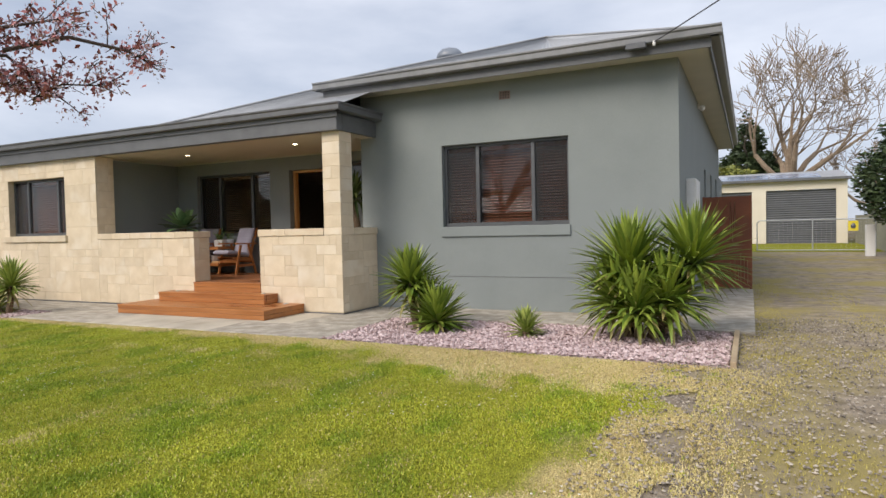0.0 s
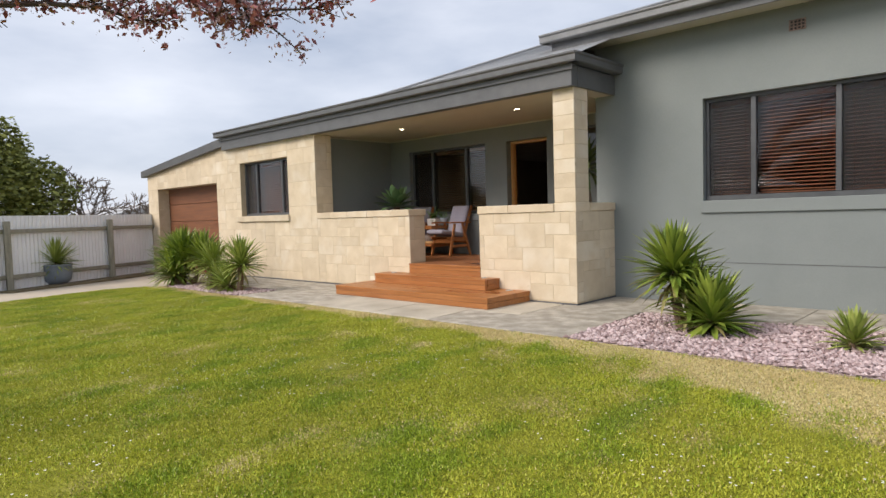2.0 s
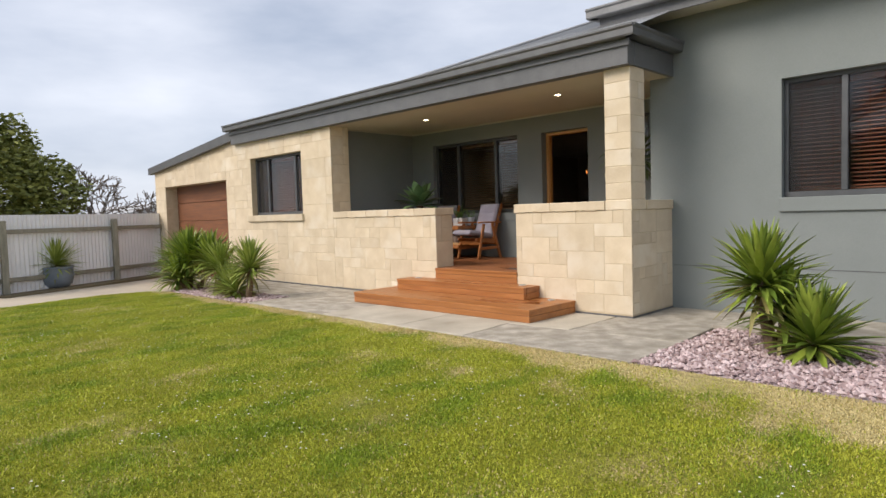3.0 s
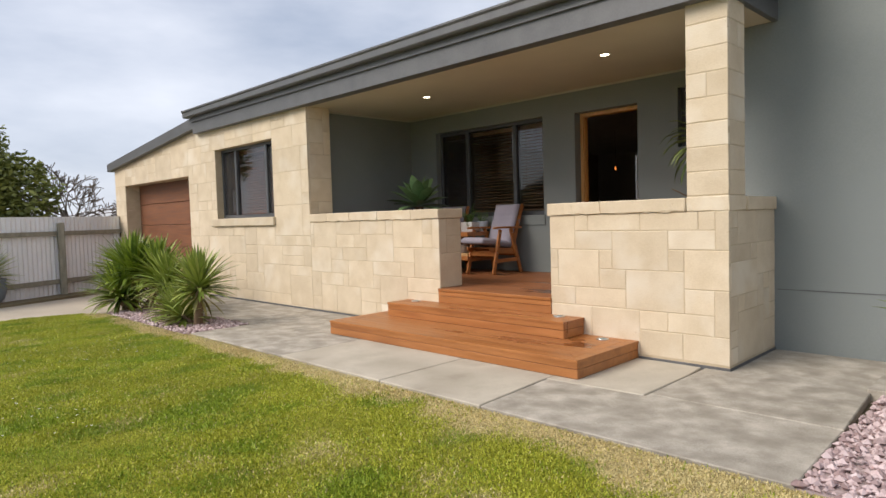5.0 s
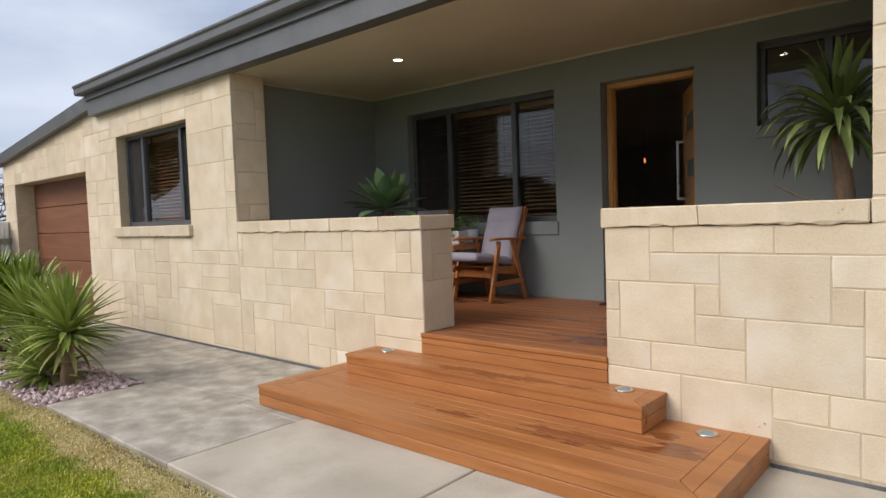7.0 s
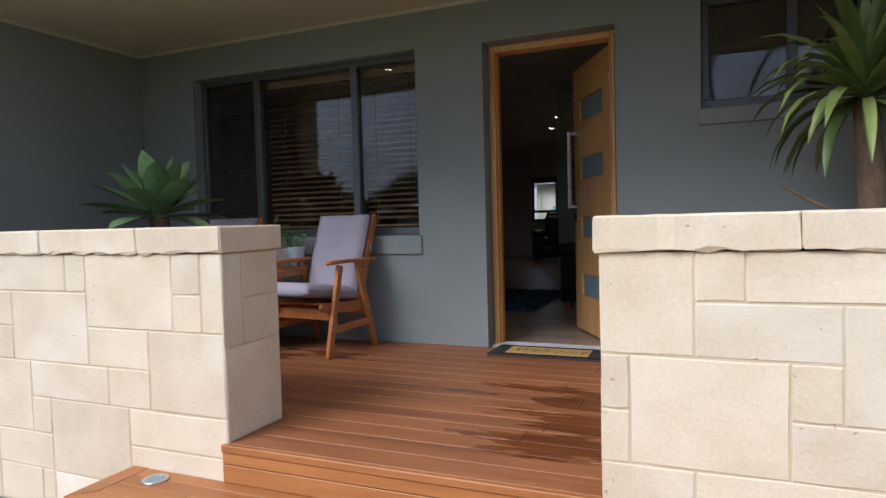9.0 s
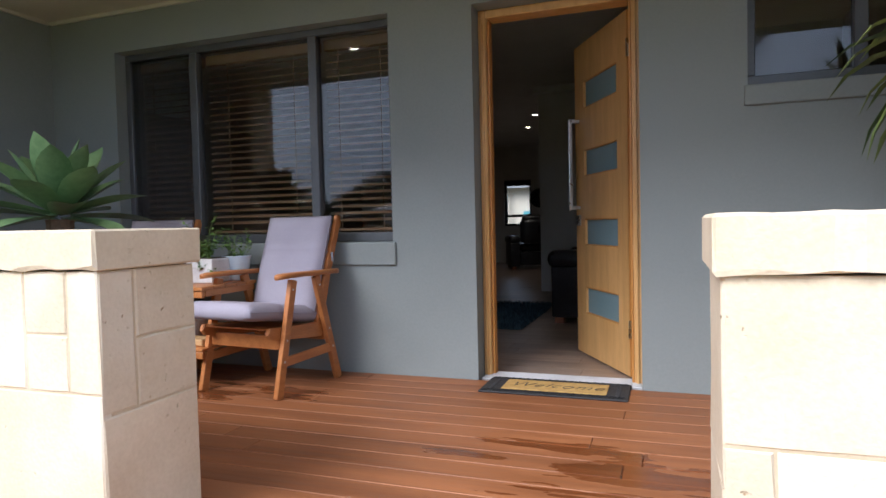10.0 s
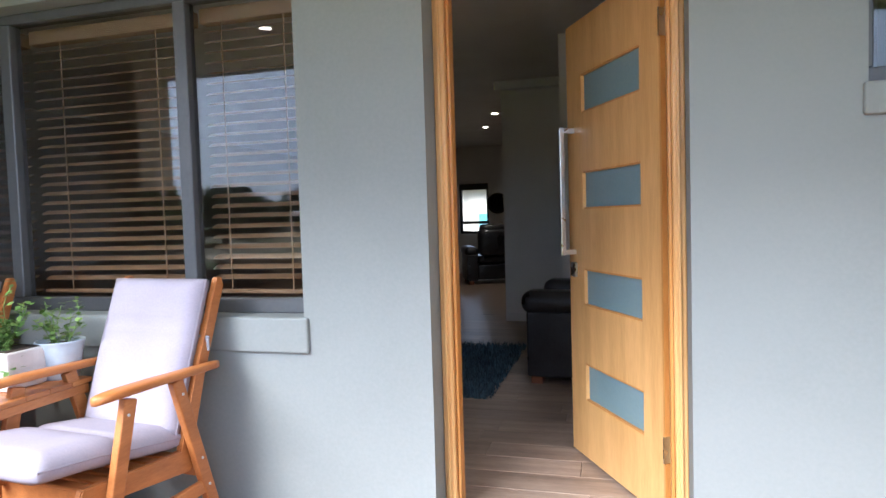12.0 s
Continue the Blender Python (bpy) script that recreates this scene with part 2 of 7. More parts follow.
def pitted(m, deep):
    """Adds the small brown pits and scars of soft limestone, gathered in places."""
    n, l = m.node_tree.nodes, m.node_tree.links
    p = n["Principled BSDF"]
    geo, vo, no, a, b, mx = (n.new("ShaderNode" + k) for k in ("NewGeometry", "TexNoise", "TexNoise", "MapRange", "MapRange", "MixRGB"))
    vo.inputs["Scale"].default_value, vo.inputs["Detail"].default_value = 46.0, 3.0
    no.inputs["Scale"].default_value, no.inputs["Detail"].default_value = 3.1, 3.0
    a.inputs["From Min"].default_value, a.inputs["From Max"].default_value = 0.66, 0.74
    b.inputs["From Min"].default_value, b.inputs["From Max"].default_value = 0.50, 0.66
    both = n.new("ShaderNodeMath")
    both.operation = "MULTIPLY"
    for t, r in ((vo, a), (no, b)):
        l.new(geo.outputs["Position"], t.inputs["Vector"])
        l.new(t.outputs["Fac"], r.inputs["Value"])
    l.new(a.outputs[0], both.inputs[0])
    l.new(b.outputs[0], both.inputs[1])
    l.new(both.outputs[0], mx.inputs["Fac"])
    mx.inputs["Color2"].default_value = (*deep, 1)
    l.new(p.inputs["Base Color"].links[0].from_socket, mx.inputs["Color1"])
    l.new(mx.outputs[0], p.inputs["Base Color"])
    bp = n.new("ShaderNodeBump")
    bp.invert = True
    bp.inputs["Strength"].default_value, bp.inputs["Distance"].default_value = 0.8, 0.006
    l.new(both.outputs[0], bp.inputs["Height"])
    l.new(p.inputs["Normal"].links[0].from_socket, bp.inputs["Normal"])
    l.new(bp.outputs[0], p.inputs["Normal"])
    return m


def turf(name, green, deep, straw):
    """Matted grass under the blades; the mesh's own 'dry' and 'lush' values say what grows where."""
    m, n, l, p = shader(name, 0.95, spec=0.1)
    co, no, fine = n.new("ShaderNodeTexCoord"), n.new("ShaderNodeTexNoise"), n.new("ShaderNodeTexNoise")
    no.inputs["Scale"].default_value, no.inputs["Detail"].default_value = 14.0, 6.0
    fine.inputs["Scale"].default_value, fine.inputs["Detail"].default_value = 90.0, 4.0
    for t in (no, fine):
        l.new(co.outputs["Object"], t.inputs["Vector"])
    col = None
    for key, tone in (("lush", deep), ("dry", straw)):
        at, mx = n.new("ShaderNodeAttribute"), n.new("ShaderNodeMixRGB")
        at.attribute_name = key
        l.new(at.outputs["Fac"], mx.inputs["Fac"])
        mx.inputs["Color1"].default_value, mx.inputs["Color2"].default_value = (*green, 1), (*tone, 1)
        if col:
            l.new(col, mx.inputs["Color1"])
        col = mx.outputs[0]
    for t, lo, hi in ((no, 0.75, 1.25), (fine, 0.45, 1.45)):
        r, mul = n.new("ShaderNodeMapRange"), n.new("ShaderNodeMixRGB")
        r.inputs["From Min"].default_value, r.inputs["From Max"].default_value = 0.3, 0.7
        r.inputs["To Min"].default_value, r.inputs["To Max"].default_value = lo, hi
        mul.blend_type, mul.inputs["Fac"].default_value = "MULTIPLY", 1.0
        l.new(t.outputs["Fac"], r.inputs["Value"])
        l.new(col, mul.inputs["Color1"])
        l.new(r.outputs[0], mul.inputs["Color2"])
        col = mul.outputs[0]
    l.new(col, p.inputs["Base Color"])
    bp = n.new("ShaderNodeBump")
    bp.inputs["Strength"].default_value, bp.inputs["Distance"].default_value = 0.7, 0.02
    l.new(fine.outputs["Fac"], bp.inputs["Height"])
    l.new(bp.outputs[0], p.inputs["Normal"])
    return m


STONE = pitted(surface("cream_limestone", (0.595, 0.49, 0.345), (0.705, 0.60, 0.445), 4.0, 80, 0.85, bump=0.5, vary=0.06, patch=(0.73, 0.655, 0.53), patch_scale=2.2, patch_at=(0.52, 0.75), spec=0.2, dist=0.008), (0.42, 0.30, 0.17))
MORTAR = surface("lime_mortar", (0.49, 0.395, 0.265), (0.59, 0.49, 0.345), 8, 90, 0.9, bump=0.3, spec=0.2)
RENDER = surface("grey_green_render", (0.215, 0.240, 0.235), (0.250, 0.275, 0.268), 1.4, 70, 0.75, bump=0.22, spec=0.25, patch=(0.235, 0.262, 0.258), dist=0.004)
DARKTRIM = surface("charcoal_painted_steel", (0.10, 0.104, 0.108), (0.135, 0.14, 0.145), 5, 50, 0.42, bump=0.02)
ROOFING = surface("grey_roof_sheeting", (0.30, 0.31, 0.32), (0.38, 0.39, 0.40), 1.5, 30, 0.45, bump=0.05, patch=(0.27, 0.28, 0.29))
SOFFIT = surface("cream_soffit_paint", (0.53, 0.48, 0.38), (0.59, 0.54, 0.43), 2, 60, 0.6, bump=0.04)
EAVE = surface("eave_lining_paint", (0.50, 0.48, 0.40), (0.58, 0.55, 0.47), 2, 60, 0.6, bump=0.04)
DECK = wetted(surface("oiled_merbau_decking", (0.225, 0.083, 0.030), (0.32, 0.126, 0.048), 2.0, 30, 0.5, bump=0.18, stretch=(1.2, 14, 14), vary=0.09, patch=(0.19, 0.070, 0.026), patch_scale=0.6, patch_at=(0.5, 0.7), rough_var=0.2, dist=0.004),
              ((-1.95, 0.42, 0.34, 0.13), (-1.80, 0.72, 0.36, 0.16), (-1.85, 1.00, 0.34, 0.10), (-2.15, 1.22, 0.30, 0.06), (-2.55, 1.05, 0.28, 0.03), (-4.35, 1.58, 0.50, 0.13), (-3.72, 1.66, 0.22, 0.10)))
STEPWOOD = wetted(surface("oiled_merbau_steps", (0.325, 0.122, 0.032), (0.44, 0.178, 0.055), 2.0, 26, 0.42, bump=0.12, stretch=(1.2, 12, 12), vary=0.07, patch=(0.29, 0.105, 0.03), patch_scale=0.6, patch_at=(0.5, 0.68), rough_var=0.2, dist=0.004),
                  ((-2.50, -0.23, 0.40, 0.06), (-2.00, -0.19, 0.40, 0.05), (-2.42, -0.62, 0.24, 0.05), (-1.66, -0.55, 0.40, 0.09), (-1.10, -0.44, 0.12, 0.09), (-1.22, -0.26, 0.08, 0.08)))
CONCRETE = surface("weathered_concrete", (0.29, 0.26, 0.21), (0.56, 0.51, 0.43), 5.5, 130, 0.8, bump=0.5, patch=(0.275, 0.245, 0.195), patch_scale=4.5, patch_at=(0.42, 0.72), spec=0.3, dist=0.005, detail=9.0)
PALE_CONCRETE = surface("pale_concrete", (0.42, 0.375, 0.295), (0.57, 0.515, 0.42), 3.4, 120, 0.8, bump=0.25, patch=(0.36, 0.315, 0.245), patch_scale=1.7, patch_at=(0.5, 0.7), detail=9.0, spec=0.3, dist=0.004)
DRIVE_CONCRETE = surface("buff_driveway_concrete", (0.42, 0.36, 0.28), (0.54, 0.47, 0.37), 0.9, 60, 0.85, bump=0.15, spec=0.2)
ALU = surface("charcoal_aluminium", (0.085, 0.09, 0.095), (0.11, 0.115, 0.12), 6, 60, 0.4, metal=0.3, bump=0.02)
GLASS = glazing("window_glass", (0.84, 0.85, 0.85), 0.042)
SCREEN = bpy.data.materials.new("insect_screen_mesh")
SCREEN.use_nodes = True
sn, sk = SCREEN.node_tree.nodes, SCREEN.node_tree.links
sn["Principled BSDF"].inputs["Base Color"].default_value = (0.035, 0.036, 0.038, 1)
sn["Principled BSDF"].inputs["Roughness"].default_value, sn["Principled BSDF"].inputs["Alpha"].default_value = 0.8, 0.28
FROST = surface("frosted_glass", (0.16, 0.25, 0.27), (0.20, 0.29, 0.31), 3, 90, 0.5, bump=0.02, spec=0.6)
OAK = surface("varnished_pine", (0.56, 0.31, 0.105), (0.70, 0.42, 0.165), 2.2, 18, 0.35, bump=0.06, stretch=(9, 9, 0.9), rough_var=0.08)
OAK_DARK = surface("amber_varnished_edge", (0.46, 0.20, 0.045), (0.58, 0.28, 0.075), 2.2, 18, 0.35, bump=0.06, stretch=(9, 9, 0.9), rough_var=0.08)
TEAK = surface("oiled_teak", (0.33, 0.115, 0.030), (0.48, 0.19, 0.055), 3, 25, 0.4, bump=0.08, stretch=(8, 1.5, 8), vary=0.1)
STEEL = surface("brushed_steel", (0.55, 0.55, 0.54), (0.66, 0.66, 0.65), 10, 120, 0.3, metal=1.0, bump=0.02)
SILVER = surface("pale_aluminium_sill", (0.55, 0.55, 0.55), (0.66, 0.66, 0.66), 8, 80, 0.45, metal=0.3, bump=0.03)
BLIND = surface("timber_blind_slat", (0.27, 0.095, 0.05), (0.40, 0.16, 0.085), 3, 30, 0.45, bump=0.03, stretch=(1, 8, 8), vary=0.12)
BLIND_TAN = surface("tan_blind_slat", (0.27, 0.165, 0.09), (0.37, 0.235, 0.13), 3, 30, 0.45, bump=0.03, stretch=(1, 8, 8), vary=0.1)
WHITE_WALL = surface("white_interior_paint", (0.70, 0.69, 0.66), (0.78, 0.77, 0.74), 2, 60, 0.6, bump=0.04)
# WHITE_WALL's settings in darker greige: the rooms' dimness is put into the colour
DIM_WALL = surface("dimmed_greige_wall", (0.40, 0.37, 0.33), (0.46, 0.43, 0.38), 2, 60, 0.6, bump=0.04)
FLOORING = surface("grey_oak_floorboards", (0.19, 0.135, 0.10), (0.40, 0.305, 0.235), 2, 25, 0.35, bump=0.06, stretch=(1, 9, 9), vary=0.2)
GARAGE = surface("woodgrain_panel_door", (0.15, 0.058, 0.028), (0.25, 0.105, 0.05), 2, 25, 0.5, bump=0.06, stretch=(1, 1, 12), vary=0.06)
GRASSBASE = turf("lawn_turf", (0.235, 0.24, 0.026), (0.125, 0.175, 0.013), (0.48, 0.39, 0.18))
DIRT = surface("dry_ground", (0.14, 0.115, 0.07), (0.22, 0.18, 0.11), 0.5, 30, 0.95, bump=0.5, patch=(0.12, 0.13, 0.03), patch_scale=0.12, spec=0.1, dist=0.02)
GRAVEL = surface("worn_gravel_driveway", (0.155, 0.125, 0.09), (0.40, 0.335, 0.25), 5.0, 90, 0.95, bump=0.9, patch=(0.31, 0.255, 0.10), patch_scale=0.9, patch_at=(0.46, 0.64), spec=0.15, dist=0.02, detail=9.0)
PEBBLE = leafy("pink_quartz_pebbles", (0.27, 0.18, 0.17), (0.68, 0.54, 0.53), 0.7, 20)
CORTEN = surface("rust_red_gate_panel", (0.19, 0.055, 0.022), (0.30, 0.095, 0.04), 3, 40, 0.6, bump=0.1, patch=(0.16, 0.05, 0.025))
CREAM_STEEL = surface("cream_shed_cladding", (0.66, 0.60, 0.48), (0.74, 0.68, 0.56), 1, 30, 0.6, bump=0.03)
ROLLER = surface("charcoal_roller_door", (0.075, 0.08, 0.09), (0.10, 0.105, 0.115), 2, 30, 0.5, bump=0.02)

# ---- ground ----
def rise(v, lo, hi):
    s = min(max((v - lo) / (hi - lo), 0), 1)
    return s * s * (3 - 2 * s)


def land(x, y):
    """Height of the ground: it dips a little to the garage side and rises behind the house."""
    return -0.09 * rise(-x, 7.5, 13) + 0.31 * rise(y, 5.5, 24) * rise(x, 0, 4)


def sheet(xs, ys, lift):
    bm = bmesh.new()
    grid = [[bm.verts.new((x, y, land(x, y) + lift)) for x in xs] for y in ys]
    for p, q in zip(grid, grid[1:]):
        for i in range(len(xs) - 1):
            bm.faces.new((p[i], p[i + 1], q[i + 1], q[i]))
    return bm


def span(lo, hi, step):
    n = max(1, round((hi - lo) / step))
    return [lo + (hi - lo) * k / n for k in range(n + 1)]


ground = part("ground", sheet([-900, -200, -60] + span(-30, 30, 1.0) + [60, 200, 900], [-900, -200, -60] + span(-30, 40, 1.0) + [80, 200, 900], -0.05), DIRT, smooth=True)
tagged(ground, "dry earth with thin grass round the house", "ground", kind="structure")
LAWN = [(5.30 + 0.13 * math.sin(1.7 * k) + 0.09 * math.sin(4.1 * k + 1), -14.0 + 0.3 * k) for k in range(40)] + [(5.45, -1.97), (1.0, -1.93), (-5.4, -1.95), (-5.45, -2.0), (-8.25, -2.0), (-8.62, -2.25), (-8.85, -2.9), (-8.7, -3.7), (-8.45, -4.6), (-7.9, -6.4), (-7.3, -9.0), (-7.0, -14.0)]
def inside(x, y, poly):
    c = np.zeros(len(x), bool)
    for (xa, ya), (xb, yb) in zip(poly, poly[1:] + poly[:1]):
        if ya != yb:
            hit = ((ya > y) != (yb > y)) & (x < (xb - xa) * (y - ya) / (yb - ya) + xa)
            c ^= hit
    return c


def lump(x, y, s, seed):
    """Smooth value noise from a few sine waves."""
    rs = np.random.RandomState(seed)
    v = 0
    for k in range(7):
        a, f, p = rs.uniform(0, 6.28), s * rs.uniform(0.6, 1.9), rs.uniform(0, 6.28)
        v = v + np.sin((x * math.cos(a) + y * math.sin(a)) * f + p)
    return v / 4.0


def dry_at(x, y):
    """Where the lawn is straw-dry, 0 to 1: a ragged border along the path and pebbles, wider to the driveway, and thin patches."""
    wide = 0.34 + 0.06 * np.clip(x + 5.5, 0, 5) / 5 + 0.27 * np.clip(x, 0, 5.6)
    edge = 1.15 - ((-1.93 - y) / wide) ** 2
    side = 1.0 - ((5.5 - x) / (0.85 + 0.35 * lump(y, x * 0.5, 1.3, 33))) ** 2
    v = np.maximum(np.maximum(edge, side), -0.12) + 0.40 * lump(x, y, 3.4, 2) + 0.42 * lump(x, y, 9.5, 3)
    return 1 / (1 + np.exp(-(v - 0.52) * 7))


def lush_at(x, y):
    """Where the grass is deep green, 0 to 1."""
    v = lump(x, y, 3.2, 5) * 0.5 + lump(x, y, 9.0, 6) * 0.6
    return 1 / (1 + np.exp(-(v - 0.30) * 6))


bm = prism(bmesh.new(), LAWN, "z", -0.2, -0.022)
lawn = tagged(part("lawn", bm, DIRT), "mown green lawn with dry straw-coloured patches", "lawn", kind="structure")
cx, cy = np.meshgrid(np.arange(-8.9, 5.75, 0.06), np.arange(-14.0, -1.9, 0.06))
shape = cx.shape
cx, cy = cx.ravel(), cy.ravel()
within = inside(cx, cy, LAWN)
index = np.arange(len(cx)).reshape(shape)
corners = np.stack([index[:-1, :-1], index[:-1, 1:], index[1:, 1:], index[1:, :-1]], -1).reshape(-1, 4)
corners = corners[within[corners].sum(1) >= 3]
me = bpy.data.meshes.new("turf")
me.from_pydata(np.stack([cx, cy, -0.006 + 0.005 * lump(cx, cy, 5.0, 12)], 1).tolist(), [], corners.tolist())
for key, values in (("dry", dry_at(cx, cy)), ("lush", lush_at(cx, cy))):
    me.attributes.new(key, "FLOAT", "POINT").data.foreach_set("value", values.astype(np.float32))
link_mesh("turf", me, GRASSBASE, lawn)
bm = sheet(span(5.56, 10.2, 0.4), span(-30, 17.4, 0.6), -0.012)
drive = tagged(part("driveway", bm, GRAVEL), "worn grey gravel driveway with grass growing through", "driveway", kind="structure")
part("verge", sheet(span(4.7, 5.56, 0.2), span(-16, -1.96, 0.6), -0.016), GRAVEL, drive)
bm = sheet(span(-13.6, -8.0, 0.4), span(-16, 0.4, 0.8), -0.025)
tagged(part("garage_driveway", bm, DRIVE_CONCRETE), "buff concrete driveway in front of the garage", "driveway", kind="structure")
bm = sheet(span(2.0, 14.0, 1.0), span(17.4, 24.3, 0.8), -0.008)
tagged(part("shed_lawn", bm, GRASSBASE), "strip of grass before the shed", "lawn", kind="structure")

# ---- concrete path: slabs ----
path = thing("path", (-2, -1, 0), "concrete path of pale and grey slabs along the house", "path", kind="structure")
def slab(pts, mat, top, label=""):
    bm = prism(bmesh.new(), pts, "z", -0.12, top)
    bmesh.ops.bevel(bm, geom=[e for e in bm.edges if all(v.co.z > top - 0.001 for v in e.verts)], offset=0.006, segments=1, affect="EDGES")
    part("slab", bm, mat, path, label)
slab([(-5.44, -1.93), (-3.47, -1.91), (-3.47, -1.02), (-4.2, -1.02), (-4.2, -0.9), (-5.44, -1.1)], CONCRETE, 0.004)
slab([(-3.46, -1.91), (-1.985, -1.91), (-1.985, -0.5), (-3.46, -0.5)], PALE_CONCRETE, 0.006, "pale smooth concrete slab")
slab([(-1.975, -1.91), (-0.93, -1.9), (-1.0, -1.1), (-0.98, -0.5), (-1.975, -0.5)], PALE_CONCRETE, 0.005, "pale smooth concrete slab")
slab([(-0.99, -1.05), (-0.21, -1.0), (-0.205, -0.30), (-0.23, 0.02), (-0.99, 0.02)], PALE_CONCRETE, 0.006, "pale smooth concrete slab")
slab([(-0.92, -1.9), (1.0, -1.9), (0.98, -0.95), (-0.20, -0.96), (-0.20, -1.01), (-0.985, -1.06)], CONCRETE, 0.003)
slab([(-0.195, -0.95), (0.98, -0.94), (0.93, 0.0), (0.9, 1.06), (-0.195, 1.06)], CONCRETE, 0.005)
slab([(-13.4, -0.35), (-9.6, -0.35), (-9.6, 0.05), (-13.4, 0.05)], CONCRETE, -0.04)
for a, b in ((-9.59, -7.6), (-7.59, -5.45)):
    slab([(a, -1.16), (b, -1.16), (b, 0.05), (a, 0.05)], CONCRETE, 0.002)
slab([(-5.44, -1.09), (-4.2, -0.89), (-4.2, -1.01), (-3.46, -1.01), (-3.46, 0.05), (-5.44, 0.05)], CONCRETE, 0.003)
for a, b in ((0.91, 2.6), (2.61, 4.2), (4.21, 5.82)):
    slab([(a, -0.02), (b, -0.02), (b, 1.06), (a, 1.06)], CONCRETE, 0.03)
for a, b in ((1.07, 3.1), (3.11, 5.2)):
    slab([(4.88, a), (5.82, a), (5.82, b), (4.88, b)], CONCRETE, 0.03)

# ---- limestone front ----
Z_SOFFIT, DECK_Z = 2.90, 0.47
Y_WING, Y_BACK = 1.047, 2.188
GAR = (-13.15, -9.80, -0.2, 2.18)
LWIN = (-8.68, -6.77, 1.36, 2.55)
wall_stone = part("wall_limestone", holed(bmesh.new(), "y", 0.0035, 0.36, -13.8, -5.807, -0.15, 2.66, [GAR, LWIN]), MORTAR)
tagged(wall_stone, "cream limestone block front wall with garage opening and window", "wall", kind="structure")
gable = part("wall_limestone_top", prism(bmesh.new(), [(-13.8, 2.661), (-5.807, 2.661), (-5.807, 2.93), (-9.3, 3.0), (-9.6, 2.99)], "y", 0.0035, 0.36), MORTAR)
tagged(gable, "upper part of the limestone front wall", "wall", kind="structure")
low_left = tagged(part("wall_low_left", cuboid(-5.806, -3.2035, 0.0035, 0.3615, -0.1, 1.26), MORTAR), "low limestone porch wall with a stone cap", "wall", kind="structure")
low_right = tagged(part("wall_low_right", cuboid(-1.6765, -0.34, 0.0035, 0.346, -0.1, 1.26), MORTAR), "low limestone porch wall with a stone cap", "wall", kind="structure")
pier = tagged(part("wall_pier", cuboid(-0.339, -0.0035, 0.0035, 1.046, -0.1, 1.26), MORTAR), "limestone corner pier joining the house", "wall", kind="structure")
column = tagged(part("column", cuboid(-0.3315, -0.0035, 0.0035, 0.3415, 1.27, 2.93), MORTAR), "square limestone block porch column", "column", kind="structure")
pillar_l = tagged(part("wall_pillar_left", cuboid(-6.02, -5.807, 0.361, 0.40, 0.0, 2.9), MORTAR), "limestone return beside the porch", "wall", kind="structure")

flash = thing("damp_course", (-2, 0, 0), "dark lead damp course at the foot of the stone walls", "damp course", kind="structure")
LEAD = surface("dark_lead", (0.07, 0.07, 0.072), (0.15, 0.15, 0.152), 6, 50, 0.7, bump=0.3)
for a, b in ((-9.78, -4.03), (-0.77, 0.004)):
    part("strip", cuboid(a, b, -0.006, 0.003, -0.02, 0.026, 0.002), LEAD, flash)
part("strip", cuboid(-0.003, 0.006, 0.004, 1.045, -0.02, 0.026, 0.002), LEAD, flash)

# ---- rendered walls ----
WIN = (1.27, 3.357, 1.35, 2.667)
wing_front = part("wall_wing_front", holed(bmesh.new(), "y", Y_WING, Y_WING + 0.25, -0.28, 4.9, -0.15, 3.62, [WIN]), RENDER)
tagged(wing_front, "smooth grey-green rendered wall with a wide window", "wall", kind="structure")
groove = tagged(part("trim_groove", cuboid(0.02, 4.9, Y_WING - 0.004, Y_WING - 0.0005, 0.545, 0.552), DARKTRIM), "fine dark plinth line in the render", "trim", kind="structure")
side_holes = [(6.3, 6.9, 1.1, 2.47), (8.6, 9.3, 1.1, 2.5), (11.0, 11.9, 1.1, 2.55)]
wing_side = part("wall_wing_side", holed(bmesh.new(), "x", 4.65, 4.9, Y_WING + 0.251, 13.4, -0.15, 3.62, side_holes), RENDER)
tagged(wing_side, "grey-green rendered side wall along the driveway", "wall", kind="structure")
rear = part("wall_rear_side", cuboid(4.4, 4.88, 13.41, 16.2, -0.1, 2.75), RENDER)
tagged(rear, "lower rear part of the rendered side wall", "wall", kind="structure")
porch_r = part("wall_porch_right", cuboid(-0.28, -0.03, Y_WING + 0.251, Y_BACK, -0.1, 3.62), RENDER)
tagged(porch_r, "rendered end wall of the porch", "wall", kind="structure")
porch_l = part("wall_porch_left", cuboid(-6.25, -6.021, 0.40, Y_BACK, 0.0, 2.93), RENDER)
tagged(porch_l, "rendered dark grey-green end wall of the porch", "wall", kind="structure")
DWIN = (-5.423, -3.322, 1.27, 2.62)
RWIN = (-1.40, -0.45, 2.015, 2.70)
DOOR = (-2.807, -1.908, 0.40, 2.60)
porch_back = part("wall_porch_back", holed(bmesh.new(), "y", Y_BACK, Y_BACK + 0.25, -6.25, -0.03, 0.2, 2.95, [DWIN, RWIN, DOOR]), RENDER)
tagged(porch_back, "grey-green rendered porch wall with door and windows", "wall", kind="structure")

